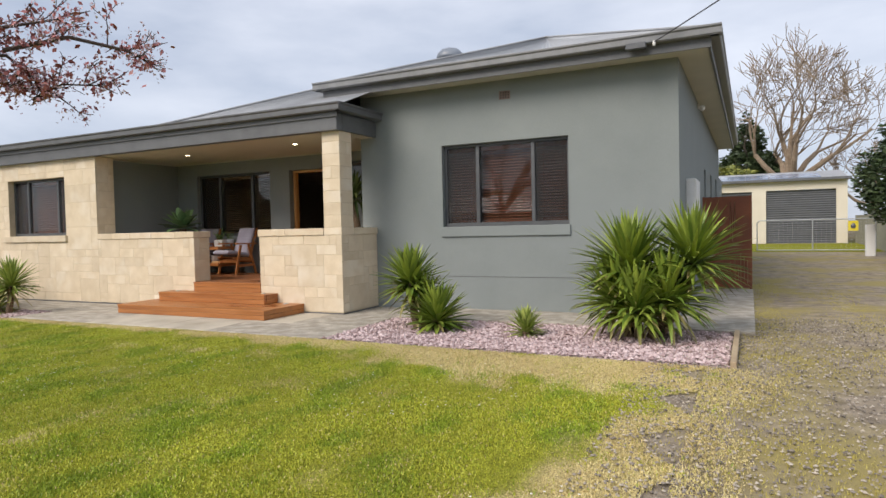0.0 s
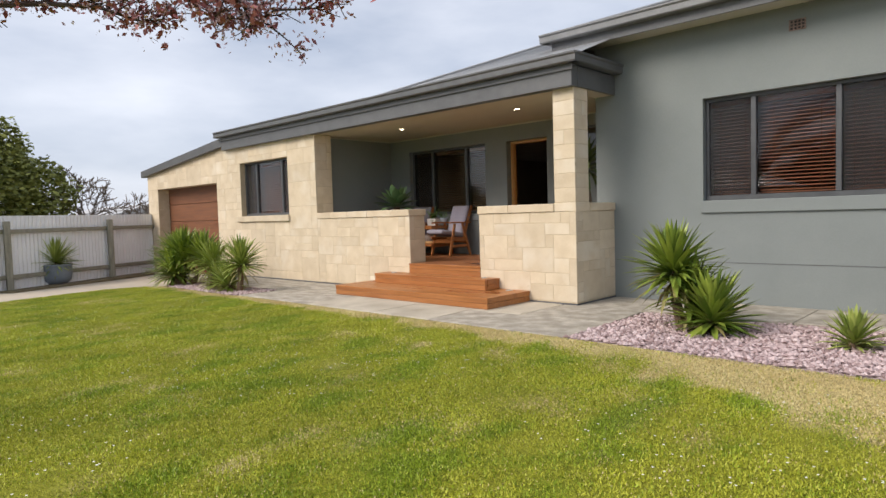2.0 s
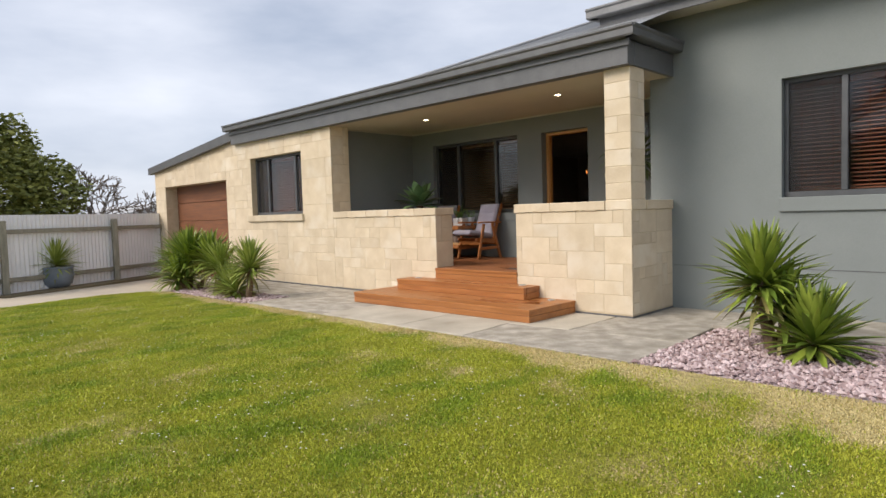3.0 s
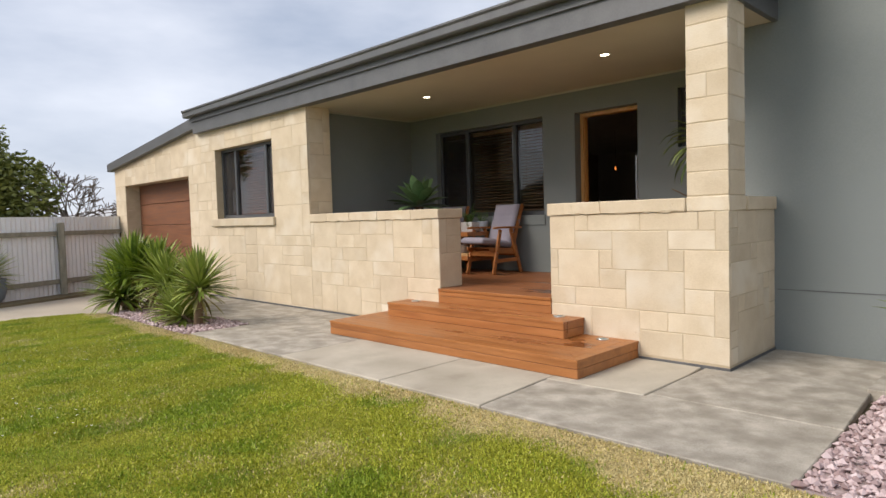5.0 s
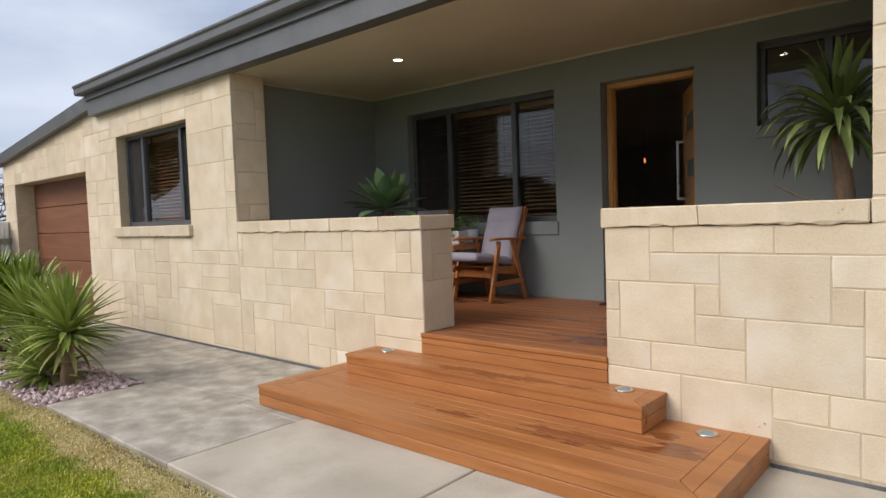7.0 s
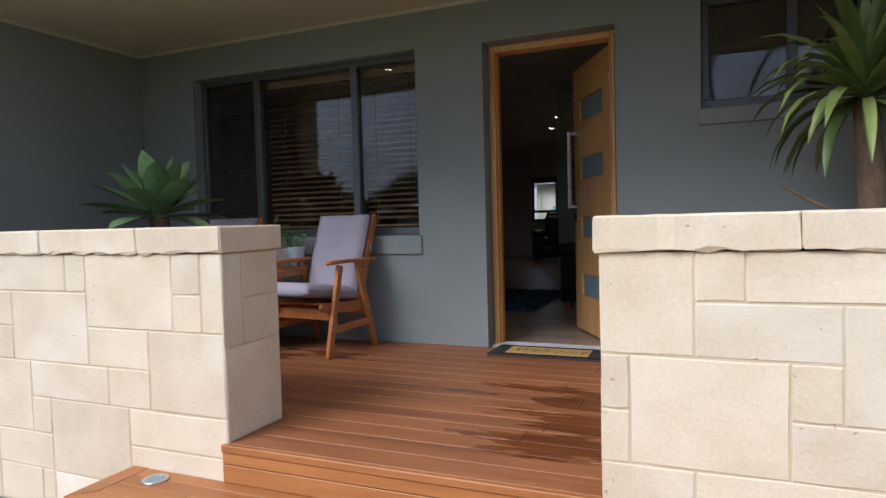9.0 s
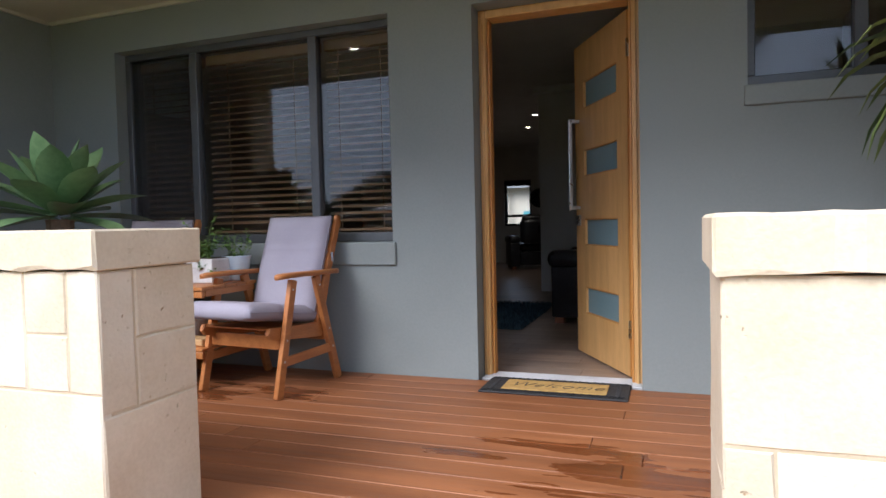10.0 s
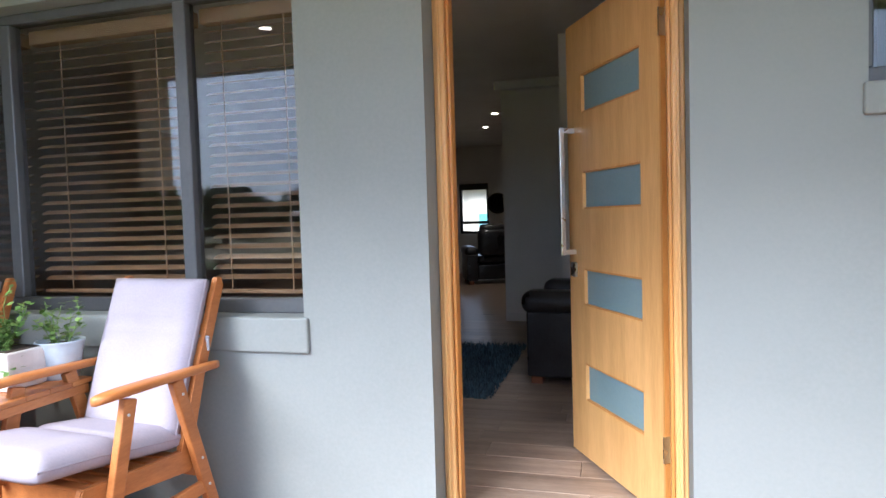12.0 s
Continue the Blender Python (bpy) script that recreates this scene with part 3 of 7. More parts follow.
# ---- ceilings, beams, gutters, roofs ----
tagged(part("ceiling_porch", cuboid(-6.02, -0.281, 0.05, Y_BACK, Z_SOFFIT, Z_SOFFIT + 0.03), SOFFIT), "cream painted porch ceiling", "ceiling", kind="structure")
tagged(part("ceiling_porch_edge", cuboid(-0.28, -0.02, 0.05, Y_WING - 0.001, Z_SOFFIT + 0.003, Z_SOFFIT + 0.033), SOFFIT), "cream painted porch ceiling edge", "ceiling", kind="structure")

cornice = thing("porch_cornice", (-3, 2.15, 2.88), "thin cream bead where porch ceiling meets the walls", "cornice", kind="structure")
part("bead", cuboid(-6.0, -0.3, Y_BACK - 0.022, Y_BACK - 0.001, 2.878, 2.899), EAVE, cornice)
part("bead", cuboid(-6.02, -5.999, 0.42, Y_BACK - 0.023, 2.878, 2.899), EAVE, cornice)

fascia = thing("porch_fascia", (-4.6, -0.1, 2.9), "charcoal painted steel beam and gutter over the porch", "fascia", kind="structure")
bm = cuboid(-9.3, 0.03, -0.10, 0.049, 2.895, 3.16, 0.004)
part("beam", bm, DARKTRIM, fascia)
part("beam", cuboid(-0.02, 0.034, 0.05, Y_WING - 0.002, 2.898, 3.16, 0.004), DARKTRIM, fascia)
def gutter_profile(y_out, z0):
    return [(y_out + 0.12, z0), (y_out + 0.015, z0), (y_out, z0 + 0.015), (y_out, z0 + 0.085), (y_out - 0.02, z0 + 0.105), (y_out - 0.02, z0 + 0.125), (y_out + 0.005, z0 + 0.125), (y_out + 0.02, z0 + 0.02), (y_out + 0.12, z0 + 0.02)]
part("gutter", prism(bmesh.new(), gutter_profile(-0.22, 3.175), "x", -9.42, 0.16), DARKTRIM, fascia)
part("gutter", prism(bmesh.new(), [(0.16 - (y + 0.22), z) for y, z in gutter_profile(-0.22, 3.175)], "y", -0.21, Y_WING - 0.003), DARKTRIM, fascia)
part("gutter_bracket", cuboid(-9.3, 0.06, -0.13, -0.101, 3.10, 3.172), DARKTRIM, fascia)
bm = prism(bmesh.new(), [(-13.98, 2.55), (-9.35, 2.985), (-9.301, 2.985), (-9.301, 3.17), (-9.42, 3.17), (-13.98, 2.72)], "y", -0.10, 0.029)
part("barge", bm, DARKTRIM, fascia, "sloping charcoal barge board over the garage")

def roof_sheet(name, quad, label, pitch=0.076, amp=0.009, mat=None):
    """Corrugated sheeting over the quad (a, b at the eave, c, d at the top), ribs running up the slope."""
    a, b, c, d = (Vector(p) for p in quad)
    n = max(2, int((b - a).length / pitch) * 4)
    bm = bmesh.new()
    nor = (b - a).cross(d - a).normalized()
    rows = []
    for k in range(n + 1):
        f = k / n
        off = nor * amp * math.sin(k * math.pi / 2)
        rows.append((bm.verts.new(a.lerp(b, f) + off), bm.verts.new(d.lerp(c, f) + off)))
    for p, q in zip(rows, rows[1:]):
        bm.faces.new((p[0], q[0], q[1], p[1]))
    bmesh.ops.remove_doubles(bm, verts=bm.verts, dist=1e-5)
    return tagged(part(name, bm, mat or ROOFING), label, "roof", kind="structure")

T20, T22 = math.tan(radians(20)), math.tan(radians(21.5))
RZ, HALF = 3.80, 3.10
EX0, EX1, EY = -0.80, 5.40, 0.56
APEX, RIDGE_END = (2.3, EY + HALF, RZ + HALF * T20), (2.3, 10.9, RZ + HALF * T20)
roof_sheet("roof_wing_front", ((EX0, EY, RZ), (EX1, EY, RZ), APEX, APEX), "grey corrugated steel hip roof over the wing")
roof_sheet("roof_wing_left", ((EX0, 13.4, RZ), (EX0, EY, RZ), APEX, RIDGE_END), "grey corrugated steel hip roof over the wing")
roof_sheet("roof_wing_right", ((EX1, EY, RZ), (EX1, 13.4, RZ), RIDGE_END, APEX), "grey corrugated steel hip roof over the wing")
M0 = (-4.0, -0.18, 3.265)
roof_sheet("roof_main_front", (M0, (0.14, -0.18, 3.265), (0.5, 3.9, 3.265 + 4.08 * T22), (0.16, 3.9, 3.265 + 4.08 * T22)), "grey corrugated steel roof over the porch")
roof_sheet("roof_main_left", ((-4.0, 14.0, 3.265), M0, (0.16, 3.9, 3.265 + 4.08 * T22), (0.16, 9.8, 3.265 + 4.08 * T22)), "grey corrugated steel main roof")
roof_sheet("roof_left_low", ((-9.4, -0.24, 3.27), (-3.95, -0.24, 3.30), (-3.95, 9.0, 3.42), (-9.4, 9.0, 3.42)), "low-pitched steel roof over the front rooms")
roof_sheet("roof_garage", ((-13.96, 9.0, 2.71), (-13.96, -0.05, 2.71), (-9.35, -0.05, 3.16), (-9.35, 9.0, 3.16)), "sloping steel garage roof")
hips = thing("ridge_capping", APEX, "pale steel ridge and hip capping", "ridge cap", kind="structure")
for a, b in (((EX0, EY, RZ), APEX), ((EX1, EY, RZ), APEX), (APEX, RIDGE_END), (M0, (0.16, 3.9, 3.265 + 4.08 * T22))):
    part("cap", beam(bmesh.new(), Vector(a) + Vector((0, 0, 0.01)), Vector(b) + Vector((0, 0, 0.01)), 0.16, 0.03, 0.01), ROOFING, hips)

eave = thing("wing_eave", (2.3, 0.6, 3.58), "charcoal gutter and fascia with a cream eave lining", "eave", kind="structure")
part("eave_lining", cuboid(EX0 + 0.1, EX1 - 0.1, EY + 0.1, Y_WING + 0.02, 3.60, 3.615), EAVE, eave)
part("eave_lining", cuboid(4.85, EX1 - 0.1, Y_WING + 0.021, 13.4, 3.60, 3.615), EAVE, eave)
part("eave_lining", cuboid(EX0 + 0.1, -0.281, Y_WING + 0.021, 4.0, 3.60, 3.615), EAVE, eave)
part("fascia_board", cuboid(EX0 + 0.06, EX1 - 0.06, EY + 0.07, EY + 0.099, 3.575, 3.73), DARKTRIM, eave)
part("fascia_board", cuboid(EX1 - 0.099, EX1 - 0.07, EY + 0.1, 13.4, 3.575, 3.73), DARKTRIM, eave)
part("fascia_board", cuboid(EX0 + 0.07, EX0 + 0.099, EY + 0.1, 4.0, 3.575, 3.73), DARKTRIM, eave)
GUT = surface("grey_steel_gutter", (0.17, 0.175, 0.18), (0.22, 0.225, 0.23), 5, 50, 0.4, bump=0.02)
part("gutter", prism(bmesh.new(), gutter_profile(EY - 0.05, 3.70), "x", EX0 - 0.07, EX1 + 0.07), GUT, eave)
part("gutter", prism(bmesh.new(), [(EX1 + 0.05 - (y - EY + 0.05), z) for y, z in gutter_profile(EY - 0.05, 3.70)], "y", EY - 0.04, 13.4), GUT, eave)
part("gutter", prism(bmesh.new(), [(EX0 - 0.05 + (y - EY + 0.05), z) for y, z in gutter_profile(EY - 0.05, 3.70)], "y", EY - 0.04, 4.0), GUT, eave)

# ---- room behind the porch ----
tagged(part("floor_hall", cuboid(-9.0, -0.3, 2.44, 13.2, 0.36, 0.455), FLOORING), "grey oak floorboards in the hall", "floor", kind="structure")
tagged(part("ceiling_hall", cuboid(-9.0, -0.3, 2.44, 13.2, 3.12, 3.16), WHITE_WALL), "white plaster ceiling indoors", "ceiling", kind="structure")
FARWIN = (-5.35, -4.72, 1.30, 2.35)
tagged(part("wall_hall_far", holed(bmesh.new(), "y", 13.0, 13.2, -9.0, -0.3, 0.456, 3.119, [FARWIN]), WHITE_WALL), "pale far wall indoors with a window", "wall", kind="structure")
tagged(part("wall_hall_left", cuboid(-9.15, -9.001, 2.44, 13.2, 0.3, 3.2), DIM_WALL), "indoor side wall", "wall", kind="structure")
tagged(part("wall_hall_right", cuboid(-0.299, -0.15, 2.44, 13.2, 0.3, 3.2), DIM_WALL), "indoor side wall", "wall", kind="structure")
tagged(part("wall_hall_nib", cuboid(-3.36, -0.3, 7.0, 7.15, 0.456, 3.119), WHITE_WALL), "white dividing wall indoors", "wall", kind="structure")
tagged(part("wall_hall_return", cuboid(-2.58, -0.3, 5.3, 5.42, 0.456, 3.119), WHITE_WALL), "white wall nib indoors", "wall", kind="structure")
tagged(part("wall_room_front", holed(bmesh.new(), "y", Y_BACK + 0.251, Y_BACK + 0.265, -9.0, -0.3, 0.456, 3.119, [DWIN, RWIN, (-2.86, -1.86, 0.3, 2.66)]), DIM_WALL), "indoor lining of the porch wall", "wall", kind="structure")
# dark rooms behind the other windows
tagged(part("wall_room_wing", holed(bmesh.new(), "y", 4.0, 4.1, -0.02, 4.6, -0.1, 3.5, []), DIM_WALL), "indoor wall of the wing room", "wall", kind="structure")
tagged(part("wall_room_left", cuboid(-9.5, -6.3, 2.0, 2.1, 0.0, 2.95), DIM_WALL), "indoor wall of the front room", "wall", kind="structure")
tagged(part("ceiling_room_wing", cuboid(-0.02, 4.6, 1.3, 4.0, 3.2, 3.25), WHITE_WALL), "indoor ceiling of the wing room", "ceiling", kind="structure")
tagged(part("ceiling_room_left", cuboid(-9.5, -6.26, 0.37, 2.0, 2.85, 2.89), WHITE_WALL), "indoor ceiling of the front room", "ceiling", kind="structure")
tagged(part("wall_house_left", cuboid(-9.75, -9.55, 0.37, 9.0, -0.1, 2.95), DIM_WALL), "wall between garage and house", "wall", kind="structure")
tagged(part("wall_garage_side", cuboid(-13.8, -13.62, 0.37, 9.0, -0.2, 2.6), MORTAR), "outer garage side wall", "wall", kind="structure")
tagged(part("wall_house_back", holed(bmesh.new(), "y", 14.0, 14.2, -13.8, 4.4, -0.1, 2.9, [(-7.5, -3.2, 0.4, 2.7)]), RENDER), "rear wall of the house", "wall", kind="structure")

# ---- windows ----
def window(n, hole, y, splits, label, sill=None, sill_mat=None, screened=()):
    """An aluminium window in the hole of a wall facing -y, divided at the given x."""
    x0, x1, z0, z1 = hole
    w = thing("window_%d" % n, ((x0 + x1) / 2, y + 0.1, z0), label, "window", kind="structure")
    bm = bmesh.new()
    f = 0.045
    for b in ((x0 + 0.001, x1 - 0.001, z1 - f, z1 - 0.001), (x0 + 0.001, x1 - 0.001, z0 + 0.001, z0 + f + 0.015), (x0 + 0.001, x0 + f, z0 + f + 0.015, z1 - f), (x1 - f, x1 - 0.001, z0 + f + 0.015, z1 - f)):
        box(bm, b[0], b[1], y + 0.09, y + 0.16, b[2], b[3], 0.004)
    for s in splits:
        box(bm, s - 0.03, s + 0.03, y + 0.085, y + 0.15, z0 + f + 0.015, z1 - f, 0.004)
    frame_ob = part("window_frame", bm, ALU, w)
    edges = [x0 + f] + [e for s in splits for e in (s - 0.03, s + 0.03)] + [x1 - f]
    for k, (a, b) in enumerate(zip(edges[::2], edges[1::2])):
        if k in screened:
            part("insect_screen", cuboid(a - 0.002, b + 0.002, y + 0.108, y + 0.110, z0 + f + 0.012, z1 - f + 0.002), SCREEN, w, "dark insect screen mesh")
        pane = part("pane", cuboid(a - 0.004, b + 0.004, y + 0.118, y + 0.123, z0 + f + 0.01, z1 - f + 0.004), GLASS, w, "reflective window glass")
        pane.visible_shadow = False
    if sill:
        part("window_sill", cuboid(*sill, 0.008, 2), sill_mat, w)
    return edges


def blind(edges, z0, z1, y, mat, label, tilt, group):
    for a, b in zip(edges[::2], edges[1::2]):
        t = thing("venetian_blind", ((a + b) / 2, y, z0), label, "blind", group)
        part("headrail", cuboid(a - 0.01, b + 0.01, y - 0.025, y + 0.03, z1 - 0.07, z1 - 0.005, 0.004), mat, t)
        me = bpy.data.meshes.new("slat")
        bm = bmesh.new()
        prism(bm, [(-0.024, -0.001), (-0.012, 0.0015), (0.012, 0.0015), (0.024, -0.001), (0.012, -0.001), (-0.012, -0.001)], "x", -(b - a) / 2 + 0.004, (b - a) / 2 - 0.004)
        bmesh.ops.rotate(bm, verts=bm.verts, cent=(0, 0, 0), matrix=Matrix.Rotation(radians(tilt), 3, "X"))
        bm.to_mesh(me)
        bm.free()
        k, z = 0, z1 - 0.10
        while z > z0 + 0.05:
            ob = link_mesh("slat", me, mat, t)
            ob.matrix_basis = Matrix.Translation(((a + b) / 2, y, z))
            z -= 0.0445
        part("bottom_rail", cuboid(a, b, y - 0.022, y + 0.022, z0 + 0.008, z0 + 0.026, 0.003), mat, t)
        for f in (0.2, 0.8):
            xx = a + (b - a) * f
            part("cord", cuboid(xx - 0.0025, xx + 0.0025, y - 0.028, y - 0.025, z0 + 0.02, z1 - 0.07), mat, t)


e = window(1, WIN, Y_WING, (1.86, 2.78), "wide charcoal aluminium window with brown timber blinds", (1.25, 3.377, Y_WING - 0.03, Y_WING + 0.09, 1.19, 1.349), RENDER, (0, 2))
blind(e, 1.41, 2.63, Y_WING + 0.24, BLIND, "brown timber venetian blind, slats half open", 19, "blinds of the wing window")
e = window(2, LWIN, 0.03, (-8.17, -7.16), "charcoal aluminium window in the limestone wall", screened=(0, 2))
blind(e, 1.42, 2.51, 0.27, BLIND, "brown timber venetian blind, slats half open", 19, "blinds of the limestone wall window")
e = window(3, DWIN, Y_BACK, (-4.826, -3.892), "three-panel charcoal porch window with tan blinds", (-5.44, -3.30, Y_BACK - 0.02, Y_BACK + 0.09, 1.13, 1.269), RENDER, (0,))
blind(e, 1.33, 2.58, Y_BACK + 0.22, BLIND_TAN, "tan timber venetian blind, slats open", 24, "blinds of the porch window")
e = window(4, RWIN, Y_BACK, (-0.9,), "high charcoal porch window beside the door", (-1.415, -0.435, Y_BACK - 0.02, Y_BACK + 0.09, 1.915, 2.014), RENDER)
for i, h in enumerate(side_holes):
    w = thing("window_%d" % (5 + i), (4.85, (h[0] + h[1]) / 2, h[2]), "narrow side window in a charcoal frame", "window", kind="structure")
    bm = bmesh.new()
    for y0, y1, z0, z1 in ((h[0], h[0] + 0.05, h[2], h[3]), (h[1] - 0.05, h[1], h[2], h[3]), (h[0] + 0.05, h[1] - 0.05, h[2], h[2] + 0.05), (h[0] + 0.05, h[1] - 0.05, h[3] - 0.05, h[3])):
        box(bm, 4.78, 4.84, y0, y1, z0, z1)
    part("window_frame", bm, ALU, w)
    part("pane", cuboid(4.80, 4.805, h[0] + 0.04, h[1] - 0.04, h[2] + 0.04, h[3] - 0.04), GLASS, w)

# ---- front door ----
door_frame = thing("door_1", (-2.36, 2.35, DECK_Z), "open varnished pine front door frame", "door frame", kind="structure")
Y0, Y1 = 2.315, 2.437
for a, b in ((-2.806, -2.762), (-1.953, -1.909)):
    part("jamb", cuboid(a, b, Y0, Y1, 0.462, 2.599, 0.005), OAK, door_frame)
part("stop", cuboid(-2.761, -2.748, Y0 + 0.03, Y1 - 0.03, 0.462, 2.55, 0.003), OAK_DARK, door_frame)
part("stop", cuboid(-1.967, -1.954, Y0 + 0.005, Y1 - 0.06, 0.462, 2.55, 0.003), OAK_DARK, door_frame)
part("moulding", cuboid(-2.790, -2.776, Y0 - 0.014, Y0 - 0.001, 0.462, 2.585, 0.004), OAK, door_frame)
part("moulding", cuboid(-1.940, -1.926, Y0 - 0.014, Y0 - 0.001, 0.462, 2.585, 0.004), OAK, door_frame)
part("head", cuboid(-2.761, -1.954, Y0, Y1, 2.552, 2.599, 0.005), OAK, door_frame)
sill = part("threshold", cuboid(-2.806, -1.909, 2.25, 2.44, 0.440, 0.468, 0.004), SILVER, door_frame, "ribbed aluminium door sill")
for k in range(6):
    part("rib", cuboid(-2.80, -1.915, 2.262 + k * 0.026, 2.274 + k * 0.026, 0.4685, 0.4745, 0.002), SILVER, sill)

# door leaf, swung open into the hall; built along +x from its hinge, then turned
LEAF_W, LEAF_H, LEAF_T = 0.80, 2.06, 0.04
leaf = new("front_door")
tagged(leaf, "varnished pine front door with four frosted panes, ajar", "door")
turn = Matrix.Translation((-1.968, 2.452, 0.478)) @ Matrix.Rotation(radians(180 - 61.5), 4, "Z")
glass_z = ((0.275, 0.455), (0.73, 0.905), (1.185, 1.36), (1.63, 1.81))
GX0, GX1 = 0.135, 0.555
bm = holed(bmesh.new(), "y", -LEAF_T / 2, LEAF_T / 2, 0.0, LEAF_W, 0.0, LEAF_H, [(GX0 - 0.0, GX1 + 0.09, a, b) for a, b in glass_z])
body = part("body", bm, OAK, leaf)
for a, b in glass_z:
    part("pane", cuboid(GX0 + 0.002, GX1 + 0.088, -0.004, 0.004, a + 0.002, b - 0.002), FROST, leaf, "frosted blue-grey glass pane")
    for c, d in ((a, a + 0.008), (b - 0.008, b)):
        part("bead", cuboid(GX0 + 0.001, GX1 + 0.089, 0.005, 0.017, c, d), OAK_DARK, leaf)
part("hinge_edge", cuboid(-0.012, -0.001, -LEAF_T / 2, LEAF_T / 2, 0.0, LEAF_H), OAK_DARK, leaf)
hb = bmesh.new()
for zz in (0.98, 1.56):
    beam(hb, (0.735, 0.02, zz), (0.735, 0.075, zz), 0.022, 0.022)
beam(hb, (0.735, 0.083, 0.965), (0.735, 0.083, 1.575), 0.026, 0.018, 0.004, up=(1, 0, 0))
part("handle", hb, STEEL, leaf, "long square brushed steel pull handle")
part("lock", cuboid(0.71, 0.765, 0.02, 0.035, 0.86, 0.93, 0.004), STEEL, leaf, "steel deadlock")
for zz in (0.22, 1.80):
    part("hinge", cuboid(-0.018, -0.0125, -0.045, 0.03, zz, zz + 0.10), STEEL, leaf, "steel butt hinge")
leaf.matrix_basis = turn

# ---- garage door ----
gdoor = thing("garage_door", (-11.5, 0.34, -0.1), "brown woodgrain panel-lift garage door, closed", "garage door")
for k in range(5):
    z0 = -0.09 + k * 0.46
    bm = cuboid(-13.15, -9.8, 0.30, 0.34, z0 + 0.004, z0 + 0.456, 0.008, 1)
    part("panel", bm, GARAGE, gdoor)

# ---- deck and steps ----
deck = thing("deck", (-2.5, 1.1, DECK_Z), "red-brown oiled hardwood porch deck with wet patches", "deck", kind="structure")
part("joist_base", cuboid(-6.02, -0.285, 0.34, Y_BACK - 0.005, 0.2, 0.42), DARKTRIM, deck, "dark framing under the boards")
part("joist_base", cuboid(-3.23, -1.67, 0.04, 0.339, 0.2, 0.42), DARKTRIM, deck, "dark framing under the boards")
y = 0.01
random.seed(4)
while y < Y_BACK - 0.02:
    y1 = min(y + 0.137, Y_BACK - 0.003)
    x0, x1 = (-3.225, -1.675) if y < 0.33 else (-6.018, -0.283)
    cuts = [x0] + ([random.uniform(-4.6, -3.3), random.uniform(-2.2, -1.0)] if y >= 0.33 else []) + [x1]
    for a, b in zip(cuts, cuts[1:]):
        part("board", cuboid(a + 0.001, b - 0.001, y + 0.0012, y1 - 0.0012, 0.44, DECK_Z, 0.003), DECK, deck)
    y = y1
for z0, z1 in ((0.312, 0.386), (0.389, 0.438)):
    part("riser_board", cuboid(-3.225, -1.675, -0.012, 0.009, z0, z1, 0.003), STEPWOOD, deck)
part("nosing", cuboid(-3.225, -1.675, -0.02, 0.009, 0.4395, DECK_Z + 0.001, 0.004), STEPWOOD, deck)


def step(x0, x1, y0, y1, z0, z1, label):
    """A box step clad in boards: mitred border, boards within, two riser boards a side."""
    s = thing("timber_step", ((x0 + x1) / 2, (y0 + y1) / 2, z0), label, "step", "porch steps")
    h = (z1 - z0 - 0.004) / 2
    part("carcass", cuboid(x0 + 0.03, x1 - 0.03, y0 + 0.03, y1, z0, z1 - 0.03), DARKTRIM, s)
    for k in range(2):
        a, b = z0 + 0.002 + k * (h + 0.003), z0 + 0.002 + k * (h + 0.003) + h - (0.0 if k == 0 else 0.002)
        part("riser_board", cuboid(x0 + 0.001, x1 - 0.001, y0 + 0.001, y0 + 0.022, a, b, 0.003), STEPWOOD, s)
        part("riser_board", cuboid(x1 - 0.022, x1 - 0.001, y0 + 0.0225, y1, a, b, 0.003), STEPWOOD, s)
        part("riser_board", cuboid(x0 + 0.001, x0 + 0.022, y0 + 0.0225, y1, a, b, 0.003), STEPWOOD, s)
    w = 0.088
    zt0, zt1 = z1 - 0.021, z1 + 0.001
    rings = 2 if y1 - y0 > 0.5 else 1
    for r in range(rings):
        a, b, c = x0 - 0.004 + r * w, x1 + 0.004 - r * w, y0 - 0.004 + r * w
        g = 0.0015
        part("tread_board", prism(bmesh.new(), [(a + g, c), (b - g, c), (b - w - g, c + w - 2 * g), (a + w + g, c + w - 2 * g)], "z", zt0, zt1), STEPWOOD, s)
        part("tread_board", prism(bmesh.new(), [(b, c + g), (b, y1), (b - w + 2 * g, y1), (b - w + 2 * g, c + w + g)], "z", zt0, zt1), STEPWOOD, s)
        part("tread_board", prism(bmesh.new(), [(a, c + g), (a + w - 2 * g, c + w + g), (a + w - 2 * g, y1), (a, y1)], "z", zt0, zt1), STEPWOOD, s)
    yy = y0 - 0.004 + rings * w
    while yy < y1 - 0.01:
        ye = min(yy + w, y1)
        part("tread_board", cuboid(x0 - 0.004 + rings * w, x1 + 0.004 - rings * w, yy + 0.001, ye - 0.002, zt0, zt1, 0.002), STEPWOOD, s)
        yy = ye
    return s


